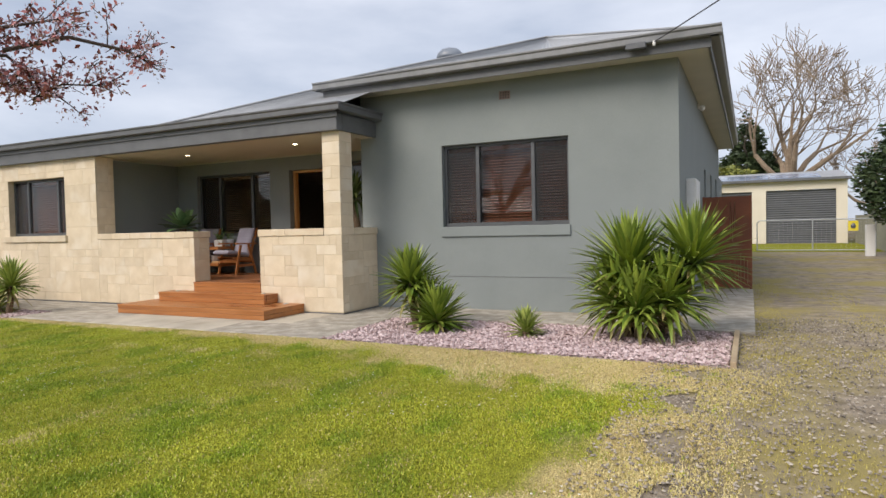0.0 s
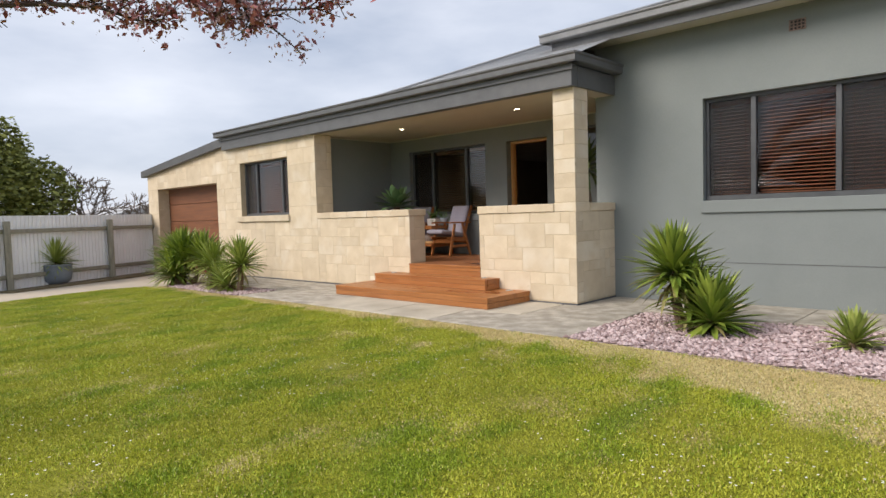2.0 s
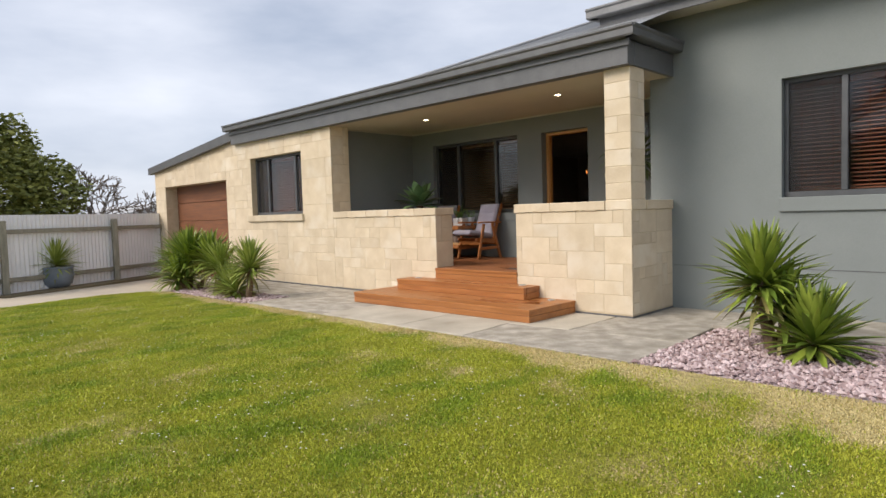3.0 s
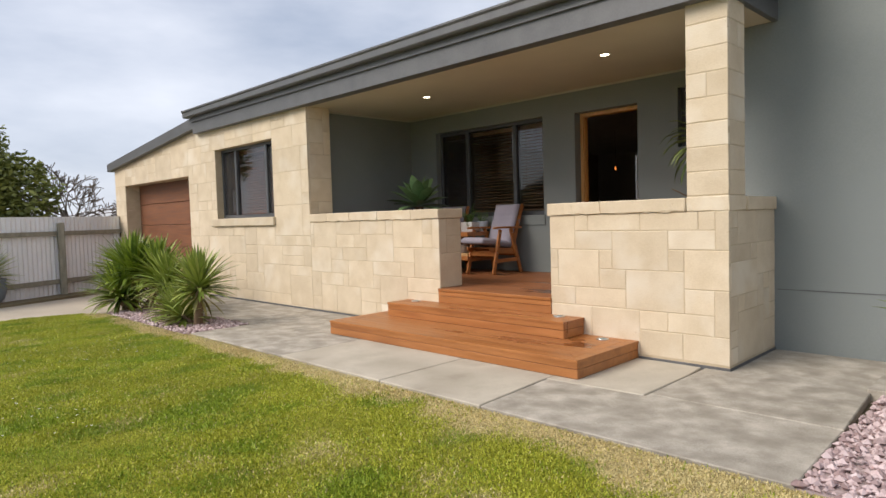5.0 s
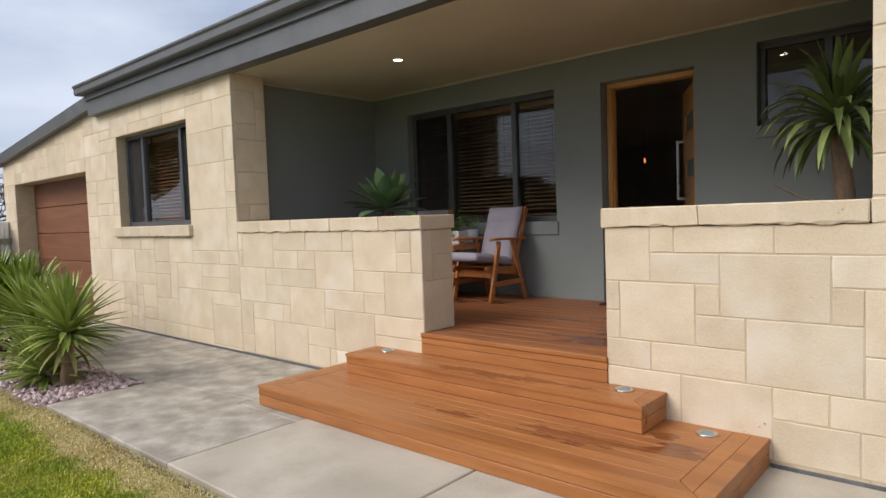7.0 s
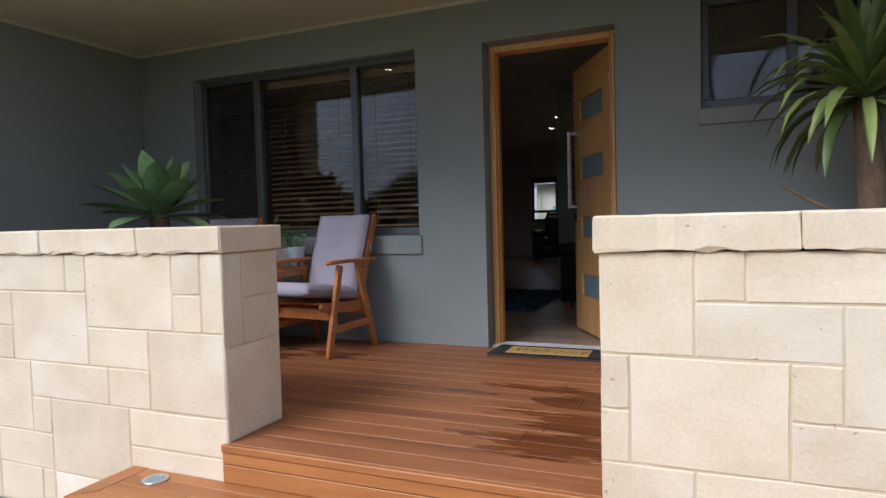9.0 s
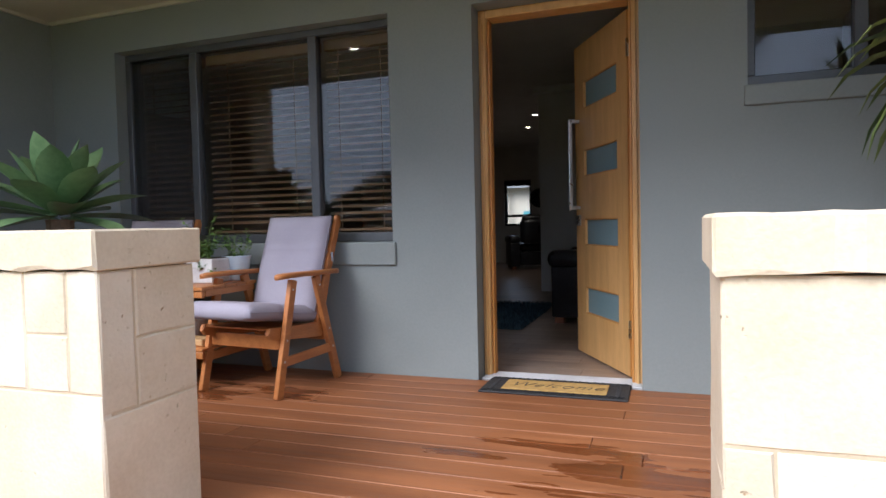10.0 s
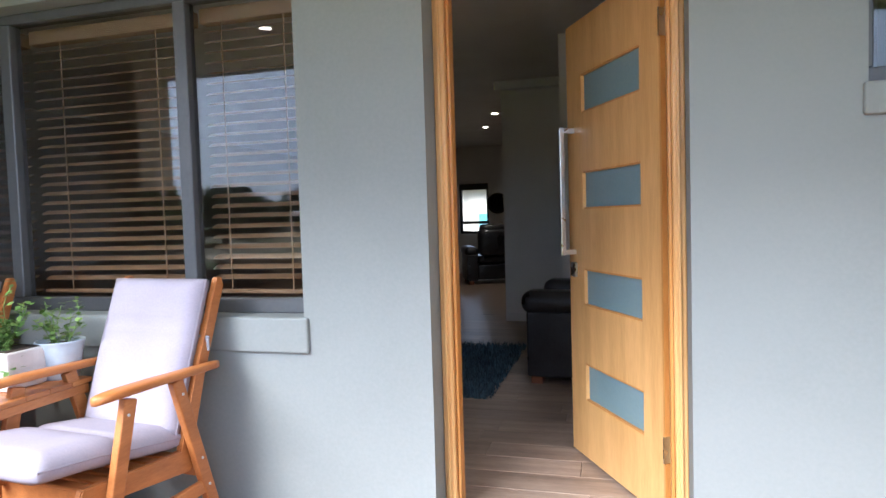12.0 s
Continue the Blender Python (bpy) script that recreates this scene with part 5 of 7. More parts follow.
# ---- fence on the garage side ----
FENCE = surface("zincalume_fence_sheet", (0.74, 0.75, 0.76), (0.82, 0.83, 0.84), 1.5, 30, 0.5, bump=0.04, patch=(0.68, 0.69, 0.70))
GREYWOOD = surface("weathered_grey_timber", (0.20, 0.19, 0.145), (0.34, 0.32, 0.25), 4, 30, 0.9, bump=0.4, stretch=(4, 4, 1))
F0, F1 = Vector((-13.75, 0.25, 0)), Vector((-11.42, -4.25, 0))
fd = (F1 - F0).normalized()
fn = Vector((-fd.y, fd.x, 0))
if fn.x < 0:
    fn = -fn
fence = thing("fence", (-12.6, -2, -0.1), "corrugated steel fence on grey timber rails", "fence")
n_w = int((F1 - F0).length / 0.025)
vs, fs = [], []
for k in range(n_w + 1):
    p = F0.lerp(F1, k / n_w) + fn * 0.012 * math.sin(k * math.pi / 2)
    zb = land(p.x, p.y)
    vs += [(p.x, p.y, zb - 0.02), (p.x, p.y, 1.52)]
    if k:
        fs.append((2 * k - 2, 2 * k, 2 * k + 1, 2 * k - 1))
quads_object("corrugated_sheet", vs, fs, FENCE, fence)
for z in (0.20, 1.18):
    a, b = F0 + fn * 0.045, F1 + fn * 0.045
    part("rail", beam(bmesh.new(), (a.x, a.y, z), (b.x, b.y, z), 0.05, 0.09, 0.006), GREYWOOD, fence)
for s in (1.95, 4.75):
    p = F0 + fd * s + fn * 0.125
    part("post", cuboid(p.x - 0.06, p.x + 0.06, p.y - 0.06, p.y + 0.06, -0.15, 1.40, 0.01), GREYWOOD, fence)
PIER_PAINT = surface("pale_green_grey_paint", (0.45, 0.49, 0.47), (0.54, 0.58, 0.56), 2, 50, 0.7, bump=0.1)
t = thing("fence_pier", (-11.3, -4.55, -0.1), "pale grey painted masonry pier ending the fence", "pier")
part("shaft", cuboid(-11.46, -11.10, -4.75, -4.32, -0.15, 1.46, 0.01), PIER_PAINT, t)
t = thing("garden_edge", (-12.4, -1.9, -0.05), "dark soil strip with leaf litter under the fence", "garden bed", kind="structure")
a, b = F0 + fn * 0.06, F1 + fn * 0.06
part("soil", prism(bmesh.new(), [(a.x, a.y), (b.x, b.y), (b.x + 0.5, b.y + 0.2), (a.x + 0.5, a.y + 0.2)], "z", -0.15, -0.065), DIRT, t)
farroof = thing("far_house", (-33, 7, 0), "distant house with a low pale roof beyond the fence", "house")
part("wall", cuboid(-38, -30, 4.6, 12, -0.1, 1.6), CREAM_STEEL, farroof)
part("roof", prism(bmesh.new(), [(4.0, 1.6), (12.6, 1.6), (10.2, 2.3), (6.4, 2.3)], "x", -38.5, -29.5), surface("pale_metal_roof", (0.42, 0.42, 0.42), (0.52, 0.52, 0.52), 3, 30, 0.6), farroof)

# ---- driveway side ----
gate = thing("side_gate", (5.36, 5.25, 0.02), "rust-red timber side gate with slotted pattern", "gate")
holes = []
rng = random.Random(8)
for cx, z0, z1 in ((5.42, 1.05, 1.70), (5.46, 0.95, 1.62), (5.50, 1.15, 1.72), (5.42, 0.20, 0.55), (5.50, 0.18, 0.62), (5.60, 0.16, 0.72), (5.66, 0.2, 0.66), (5.72, 0.15, 0.58), (5.56, 0.2, 0.5)):
    holes.append((cx, cx + 0.012, z0, z1))
part("panel", holed(bmesh.new(), "y", 5.23, 5.26, 4.93, 5.80, 0.05, 1.82, holes), CORTEN, gate)
for x in (4.93, 5.76):
    part("stile", cuboid(x, x + 0.045, 5.261, 5.30, 0.03, 1.83, 0.004), CORTEN, gate)
part("backing", cuboid(4.98, 5.755, 5.285, 5.30, 0.1, 1.78), surface("pale_slot_backing", (0.45, 0.33, 0.2), (0.55, 0.42, 0.27), 3, 30, 0.8), gate)

SY = 24.4
shed = thing("shed", (6.2, SY, 0.31), "cream steel double garage shed with charcoal roller doors", "shed")
part("wall", holed(bmesh.new(), "y", SY, SY + 0.15, 2.2, 9.62, 0.2, 3.12, [(3.1, 5.86, 0.3, 2.70), (6.44, 9.2, 0.3, 2.72)]), CREAM_STEEL, shed)
part("side_wall", cuboid(9.47, 9.62, SY + 0.151, SY + 7, 0.2, 3.12), CREAM_STEEL, shed)
part("side_wall", cuboid(2.2, 2.35, SY + 0.151, SY + 7, 0.2, 3.12), CREAM_STEEL, shed)
for a, b in ((3.1, 5.86), (6.44, 9.2)):
    vs, fs = [], []
    for k in range(121):
        z, yy = 0.31 + 2.4 * k / 120, SY + 0.10 + 0.012 * math.sin(k * math.pi / 2.5)
        vs += [(a, yy, z), (b, yy, z)]
        if k:
            fs.append((2 * k - 2, 2 * k - 1, 2 * k + 1, 2 * k))
    quads_object("roller_door", vs, fs, ROLLER, shed)
part("roof", prism(bmesh.new(), [(SY - 0.15, 3.12), (SY + 7.15, 3.12), (SY + 3.5, 3.75)], "x", 2.1, 9.75), ROOFING, shed)
part("gutter", cuboid(2.1, 9.75, SY - 0.27, SY - 0.151, 3.10, 3.22, 0.01), DARKTRIM, shed)
SOLAR = surface("solar_panel_glass", (0.22, 0.26, 0.34), (0.28, 0.33, 0.42), 2, 20, 0.12, bump=0)
solar = thing("solar_array", (6.0, SY + 1.4, 3.3), "row of solar panels on the shed roof", "solar panels")
for k in range(6):
    x = 3.0 + k * 1.03
    part("panel", beam(bmesh.new(), (x, SY + 0.25, 3.27), (x, SY + 1.9, 3.55), 1.0, 0.035), SOLAR, solar)

mesh_fence = thing("wire_gate", (7.8, 17.4, 0.2), "galvanised tube gate with wire mesh across the driveway", "gate")
GALV = surface("galvanised_tube", (0.42, 0.43, 0.43), (0.55, 0.56, 0.56), 8, 60, 0.45, metal=0.7, bump=0.03)
z0 = land(7, 17.4)
for a, b in (((6.0, z0 + 0.05), (6.0, z0 + 1.05)), ((7.75, z0 + 0.05), (7.75, z0 + 1.13)), ((9.6, z0 + 0.05), (9.6, z0 + 1.13)), ((6.0, z0 + 0.06), (9.6, z0 + 0.06)), ((6.08, z0 + 1.13), (9.6, z0 + 1.13)), ((6.0, z0 + 1.05), (6.08, z0 + 1.13))):
    part("tube", tube(bmesh.new(), [(a[0], 17.4, a[1]), (b[0], 17.4, b[1])], [0.02, 0.02], 8), GALV, mesh_fence)
bm = bmesh.new()
for k in range(24):
    x = 6.1 + k * 0.147
    box(bm, x - 0.0012, x + 0.0012, 17.399, 17.401, z0 + 0.06, z0 + 1.12)
for k in range(8):
    z = z0 + 0.16 + k * 0.125
    box(bm, 6.0, 9.6, 17.3975, 17.3995, z - 0.0012, z + 0.0012)
part("wire_mesh", bm, GALV, mesh_fence)
t = thing("warning_sign", (8.95, 17.36, z0 + 0.75), "small yellow warning sign on the wire gate", "sign")
part("plate", cuboid(8.80, 9.10, 17.36, 17.37, z0 + 0.72, z0 + 1.06), surface("yellow_sign_paint", (0.65, 0.52, 0.03), (0.75, 0.62, 0.06), 3, 30, 0.5), t)
part("emblem", lathe(bmesh.new(), [(0.07, -0.09), (0.09, 0.0), (0.05, 0.08)], 12, (8.95, 17.40, z0 + 0.90)), DARKTRIM, t, "dark blurred emblem")
t = thing("gate_post", (9.17, 15.5, z0), "white painted gate post beside the hedge", "post")
part("shaft", cuboid(9.05, 9.3, 15.4, 15.65, 0.1, 1.15, 0.01), WHITE_WALL, t)
tagged(part("wall_boundary", cuboid(9.9, 10.05, 17.0, 24.4, 0.1, 1.5), GREYWOOD), "boundary fence beside the driveway", "fence", kind="structure")

# ---- pebble beds ----
def pebbles(name, x0, x1, y0, y1, n, seed, label, mat=None, lo=0.014, hi=0.036):
    rs = np.random.RandomState(seed)
    vs, fs = [], []
    octa = ((1, 0, 0), (0, 1, 0), (-1, 0, 0), (0, -1, 0), (0, 0, 1), (0, 0, -1))
    tri = ((0, 1, 4), (1, 2, 4), (2, 3, 4), (3, 0, 4), (1, 0, 5), (2, 1, 5), (3, 2, 5), (0, 3, 5))
    for _ in range(n):
        c = (rs.uniform(x0, x1), rs.uniform(y0, y1), rs.uniform(-0.012, 0.012))
        s, an = rs.uniform(lo, hi), rs.uniform(0, 6.28)
        sx, sy, sz = s * rs.uniform(0.7, 1.3), s * rs.uniform(0.6, 1.1), s * rs.uniform(0.45, 0.8)
        k = len(vs)
        for p in octa:
            q = (p[0] * sx * rs.uniform(0.7, 1.2), p[1] * sy * rs.uniform(0.7, 1.2), p[2] * sz)
            vs.append((c[0] + q[0] * math.cos(an) - q[1] * math.sin(an), c[1] + q[0] * math.sin(an) + q[1] * math.cos(an), c[2] + q[2]))
        fs += [tuple(k + i for i in t) for t in tri]
    return tagged(quads_object(name, vs, fs, mat or PEBBLE), label, "pebbles", kind="stuff")


BEDDING = surface("pink_grit", (0.34, 0.25, 0.23), (0.52, 0.41, 0.39), 20, 90, 0.9, bump=0.6)
tagged(part("pebble_bed", cuboid(1.0, 5.6, -1.9, -0.022, -0.1, -0.012), BEDDING), "bed of pink grit under the pebbles", "garden bed", kind="structure")
tagged(part("pebble_bed_left", cuboid(-8.3, -5.45, -1.98, -1.165, -0.15, -0.012), BEDDING), "bed of pink grit under the pebbles", "garden bed", kind="structure")
pebbles("pebbles", 1.0, 5.58, -1.9, -0.03, 9500, 3, "pink and white quartz pebbles in the garden bed")
pebbles("pebbles", -8.3, -5.47, -1.97, -1.18, 3000, 4, "pink and white quartz pebbles in the garden bed")
pebbles("gravel", 4.9, 9.3, -8.2, 1.5, 21000, 6, "loose grey-brown stones on the driveway", leafy("driveway_stone", (0.13, 0.11, 0.09), (0.50, 0.44, 0.36), 0.9, 20), 0.006, 0.017)
t = thing("timber_edging", (5.63, -1, 0), "weathered timber edging of the pebble bed", "edging")
part("board", cuboid(5.60, 5.655, -1.95, -0.03, -0.1, 0.05, 0.006), surface("straw_timber", (0.34, 0.25, 0.15), (0.46, 0.36, 0.23), 4, 30, 0.9, bump=0.3), t)

# ---- lawn blades ----
def grass(name, xs, ys, hmin, hmax, wid, seed, mat, label, zb=-0.006):
    rs = np.random.RandomState(seed)
    n = len(xs)
    an, le, h = rs.uniform(0, 6.28, n), rs.uniform(0, 0.8, n), rs.uniform(hmin, hmax, n)
    w = wid * rs.uniform(0.7, 1.4, n)
    dx, dy = np.cos(an), np.sin(an)
    la = rs.uniform(0, 6.28, n)
    v = np.empty((n, 3, 3))
    v[:, 0] = np.stack([xs - dx * w, ys - dy * w, np.full(n, zb)], 1)
    v[:, 1] = np.stack([xs + dx * w, ys + dy * w, np.full(n, zb)], 1)
    v[:, 2] = np.stack([xs + np.cos(la) * le * h, ys + np.sin(la) * le * h, zb + h * (1 - 0.4 * le)], 1)
    me = bpy.data.meshes.new(name)
    me.vertices.add(3 * n)
    me.vertices.foreach_set("co", v.ravel())
    me.loops.add(3 * n)
    me.loops.foreach_set("vertex_index", np.arange(3 * n))
    me.polygons.add(n)
    me.polygons.foreach_set("loop_start", np.arange(0, 3 * n, 3))
    me.update()
    me.validate()
    return tagged(link_mesh(name, me, mat), label, "grass", kind="stuff")


BLADE = leafy("green_grass_blade", (0.31, 0.335, 0.022), (0.52, 0.53, 0.055), 0.6, 1.2)
BLADE_LUSH = leafy("deep_green_grass_blade", (0.17, 0.25, 0.013), (0.34, 0.43, 0.028), 0.6, 1.2)
STRAW = leafy("straw_grass_blade", (0.52, 0.42, 0.18), (0.74, 0.63, 0.33), 0.7, 1.2)
rs = np.random.RandomState(9)
gx, gy = rs.uniform(-8.9, 6.4, 950000), -1.93 - 7.6 * rs.uniform(0, 1, 950000) ** 1.15
ok = inside(gx, gy, LAWN) | ((gx > 5.4) & (gx < 5.55 + 0.35 * (1 + lump(gx, gy, 3.0, 21)) * rs.uniform(0, 1, len(gx))) & (gy < -2.0))
gx, gy = gx[ok], gy[ok]
dryness, lush = dry_at(gx, gy), lush_at(gx, gy)
pick = rs.uniform(0, 1, len(gx))
straw = pick < 0.04 + 0.93 * dryness
deep = ~straw & (rs.uniform(0, 1, len(gx)) < 0.05 + 0.9 * lush)
green = ~straw & ~deep
grass("lawn_grass", gx[green], gy[green], 0.009, 0.022, 0.0044, 1, BLADE, "short mown green grass")
grass("lush_grass", gx[deep], gy[deep], 0.012, 0.028, 0.0044, 2, BLADE_LUSH, "deeper green tufts in the lawn")
grass("dry_grass", gx[straw], gy[straw], 0.007, 0.018, 0.0044, 3, STRAW, "dry straw-coloured grass in the lawn")
# white daisies
WHITE = leafy("white_daisy", (0.75, 0.75, 0.68), (0.85, 0.85, 0.8), 0.7)
dx, dy = rs.uniform(-7, 5.2, 2200), rs.uniform(-9, -2.6, 2200)
keep = inside(dx, dy, LAWN) & (lump(dx, dy, 1.6, 8) > 0.0)
vs, fs = [], []
for x, y in zip(dx[keep], dy[keep]):
    k = len(vs)
    vs += [(x + 0.007 * math.cos(a), y + 0.007 * math.sin(a), 0.028) for a in (0, 1.05, 2.1, 3.14, 4.19, 5.24)]
    fs.append(tuple(range(k, k + 6)))
tagged(quads_object("daisies", vs, fs, WHITE), "tiny white daisies dotted over the lawn", "flowers", kind="stuff")
# weeds along the driveway
dx, dy = rs.uniform(5.1, 9.8, 130000), rs.uniform(-8.5, 14, 130000)
tuft = lump(dx, dy, 1.3, 14) * 0.6 + lump(dx, dy, 5, 15) * 0.4 + 1.1 * np.exp(-((dx - 5.8) / 0.35) ** 2) + 0.45 * np.exp(-((dx - 7.1) / 0.35) ** 2)
keep = ((dx > 5.66) | (dy < -2.0)) & (tuft > 0.38 + rs.uniform(-0.35, 0.35, len(dx)))
grass("driveway_grass", dx[keep], dy[keep], 0.012, 0.032, 0.003, 5, leafy("yellow_green_weed", (0.34, 0.29, 0.05), (0.52, 0.45, 0.13), 0.7, 1.2), "yellowing grass growing through the gravel")

# ---- porch furniture: two armchairs joined by a table ----
CUSHION = surface("lilac_grey_cushion_cloth", (0.29, 0.27, 0.325), (0.35, 0.33, 0.385), 3, 140, 0.9, bump=0.2, spec=0.15, dist=0.003)
seat_set = thing("twin_armchair", (-4.43, 1.78, DECK_Z), "oiled teak twin armchairs joined by a table, lilac-grey cushions", "armchair")


def bar(name, a, b, w, h, parent=None, mat=None, label="", up=(0, 0, 1)):
    return part(name, beam(bmesh.new(), a, b, w, h, 0.005, up), mat or TEAK, parent or seat_set, label)


def cushion(pts, x0, x1, thick, tufts, name):
    """A padded cushion along a bent line of (y, z), swollen in the middle, with cross seams."""
    bm = bmesh.new()
    n, m = 26, 10
    P = [Vector((0, y, z)) for y, z in pts]
    lens = [0]
    for a, b in zip(P, P[1:]):
        lens.append(lens[-1] + (b - a).length)
    def along(f):
        s = f * lens[-1]
        for i in range(len(P) - 1):
            if s <= lens[i + 1] + 1e-9:
                k = (s - lens[i]) / (lens[i + 1] - lens[i])
                return P[i].lerp(P[i + 1], k), (P[i + 1] - P[i]).normalized()
    top, bot = [], []
    for i in range(n + 1):
        f = i / n
        c, d = along(f)
        nor = Vector((0, -d.z, d.y))
        rt, rb = [], []
        for j in range(m + 1):
            g = j / m
            e = min(f, 1 - f) * lens[-1]
            h = min(g, 1 - g) * (x1 - x0)
            puff = (1 - math.exp(-e / 0.012)) * (1 - math.exp(-h / 0.012))
            puff *= 1 - sum(0.34 * math.exp(-(((f - t) * lens[-1]) / 0.016) ** 2) for t in tufts)
            x = x0 + (x1 - x0) * g
            rt.append(bm.verts.new(Vector((x, 0, 0)) + c + nor * thick * (0.62 + 0.38 * puff)))
            rb.append(bm.verts.new(Vector((x, 0, 0)) + c + nor * thick * (0.25 - 0.23 * puff)))
        top.append(rt)
        bot.append(rb)
    for i in range(n):
        for j in range(m):
            bm.faces.new((top[i][j], top[i][j + 1], top[i + 1][j + 1], top[i + 1][j]))
            bm.faces.new((bot[i][j], bot[i + 1][j], bot[i + 1][j + 1], bot[i][j + 1]))
    for i in range(n):
        for j in (0, m):
            bm.faces.new((top[i][j], top[i + 1][j], bot[i + 1][j], bot[i][j]))
    for j in range(m):
        for i in (0, n):
            bm.faces.new((top[i][j], top[i][j + 1], bot[i][j + 1], bot[i][j]))
    bmesh.ops.recalc_face_normals(bm, faces=bm.faces)
    c = part(name, bm, CUSHION, seat_set, "lilac-grey padded cushion", smooth=True)
    pb = bmesh.new()
    edge = []
    for i in range(n + 1):
        q, d = along(i / n)
        nor = Vector((0, -d.z, d.y))
        edge.append(tuple(Vector((x1 + 0.001, 0, 0)) + q + nor * thick * 0.52))
    tube(pb, edge, [0.004] * len(edge), 5)
    part("piping", pb, CUSHION, c)
    part("piping", tube(bmesh.new(), [(x0 + x1 - p[0], p[1], p[2]) for p in edge], [0.004] * len(edge), 5), CUSHION, c)


D = DECK_Z


def rounded_board(x, w, pts):
    """A board of thickness w round x, its outline given in (y, z)."""
    bm = prism(bmesh.new(), pts, "x", x - w / 2, x + w / 2)
    bmesh.ops.bevel(bm, geom=bm.edges[:], offset=0.004, segments=2, affect="EDGES")
    return bm


def armchair(fx, fy, turn):
    """An easy chair, its right front foot at (fx, fy), facing -y before the turn about that foot."""
    before = set(seat_set.children)
    W = 0.53
    for s, x in ((1, fx), (-1, fx - W)):
        part("leg", beam(bmesh.new(), (x, fy, D), (x, fy + 0.145, D + 0.615), 0.030, 0.050, 0.005, up=(0, 1, 0)), TEAK, seat_set)
        part("leg", beam(bmesh.new(), (x, fy + 0.535, D), (x, fy + 0.345, D + 0.625), 0.030, 0.050, 0.005, up=(0, 1, 0)), TEAK, seat_set)
        bar("stretcher", (x, fy + 0.045, D + 0.185), (x, fy + 0.475, D + 0.195), 0.022, 0.050)
        ix = x - s * 0.034
        # seat rail, rounded in front and swept up to the back
        z0 = D + 0.33
        part("seat_rail", rounded_board(ix, 0.026, [(fy - 0.035, z0 + 0.015), (fy - 0.01, z0 - 0.015), (fy + 0.06, z0 - 0.03), (fy + 0.42, z0 - 0.065), (fy + 0.45, z0 - 0.03), (fy + 0.44, z0 + 0.02), (fy + 0.20, z0 + 0.03), (fy - 0.02, z0 + 0.045)]), TEAK, seat_set)
        part("back_post", rounded_board(ix, 0.024, [(fy + 0.36, D + 0.30), (fy + 0.42, D + 0.275), (fy + 0.52, D + 0.60), (fy + 0.645, D + 0.93), (fy + 0.635, D + 0.965), (fy + 0.605, D + 0.965), (fy + 0.47, D + 0.62)]), TEAK, seat_set)
        # shaped arm
        bm = bmesh.new()
        prof = [(0.015, 0.012, 0.0), (0.04, 0.028, 0.002), (0.10, 0.036, 0.004), (0.22, 0.034, 0.004), (0.40, 0.027, 0.0), (0.53, 0.022, -0.002), (0.56, 0.012, -0.003)]
        rings = []
        for y, w, dz in prof:
            z = D + 0.624 + dz
            rings.append([bm.verts.new((x + sx * w, fy + y, z + h)) for sx, h in ((-1, 0.004), (-0.6, 0), (0.6, 0), (1, 0.004), (1, 0.020), (0.7, 0.027), (-0.7, 0.027), (-1, 0.020))])
        for a, b in zip(rings, rings[1:]):
            for k in range(8):
                bm.faces.new((a[k], a[(k + 1) % 8], b[(k + 1) % 8], b[k]))
        bm.faces.new(rings[0][::-1])
        bm.faces.new(rings[-1])
        part("armrest", bm, TEAK, seat_set, smooth=True)
        for yy, zz in ((0.045, 0.19), (0.07, 0.30), (0.475, 0.20), (0.445, 0.31), (0.13, 0.565), (0.365, 0.57)):
            b = part("bolt", lathe(bmesh.new(), [(0.006, -0.0), (0.004, 0.003)], 10, (0, 0, 0)), STEEL, seat_set)
            b.matrix_basis = Matrix.Translation((x + s * 0.0152, fy + yy, D + zz)) @ Matrix.Rotation(radians(90 * s), 4, "Y")
    l, r = fx - W + 0.016, fx - 0.016
    bar("front_rail", (l, fy + 0.070, D + 0.285), (r, fy + 0.070, D + 0.285), 0.022, 0.075)
    bar("back_rail", (l, fy + 0.445, D + 0.275), (r, fy + 0.445, D + 0.275), 0.022, 0.070)
    l, r = fx - W + 0.048, fx - 0.048
    for k in range(5):
        f = k / 4
        bar("slat", (l, fy + 0.435 + 0.16 * f, D + 0.42 + 0.46 * f), (r, fy + 0.435 + 0.16 * f, D + 0.42 + 0.46 * f), 0.012, 0.05)
    for k in range(6):
        f = k / 5
        bar("slat", (l, fy + 0.01 + 0.36 * f, D + 0.366 - 0.035 * f), (r, fy + 0.01 + 0.36 * f, D + 0.366 - 0.035 * f), 0.045, 0.012)
    cushion([(fy - 0.155, D + 0.425), (fy + 0.05, D + 0.402), (fy + 0.12, D + 0.388), (fy + 0.42, D + 0.342)], l - 0.012, r + 0.012, 0.098, (0.50,), "seat_cushion")
    cushion([(fy + 0.415, D + 0.40), (fy + 0.50, D + 0.66), (fy + 0.605, D + 0.945)], l - 0.010, r + 0.010, 0.085, (0.58, 0.68), "back_cushion")
    tie = surface("grey_tie", (0.2, 0.2, 0.23), (0.28, 0.28, 0.31))
    part("tie", beam(bmesh.new(), (r - 0.01, fy + 0.515, D + 0.745), (r + 0.035, fy + 0.54, D + 0.735), 0.012, 0.022, 0.004), tie, seat_set)
    part("tie", beam(bmesh.new(), (r + 0.030, fy + 0.535, D + 0.735), (r + 0.038, fy + 0.53, D + 0.69), 0.010, 0.016, 0.004), tie, seat_set)
    spin = Matrix.Translation((fx, fy, 0)) @ Matrix.Rotation(radians(turn), 4, "Z") @ Matrix.Translation((-fx, -fy, 0))
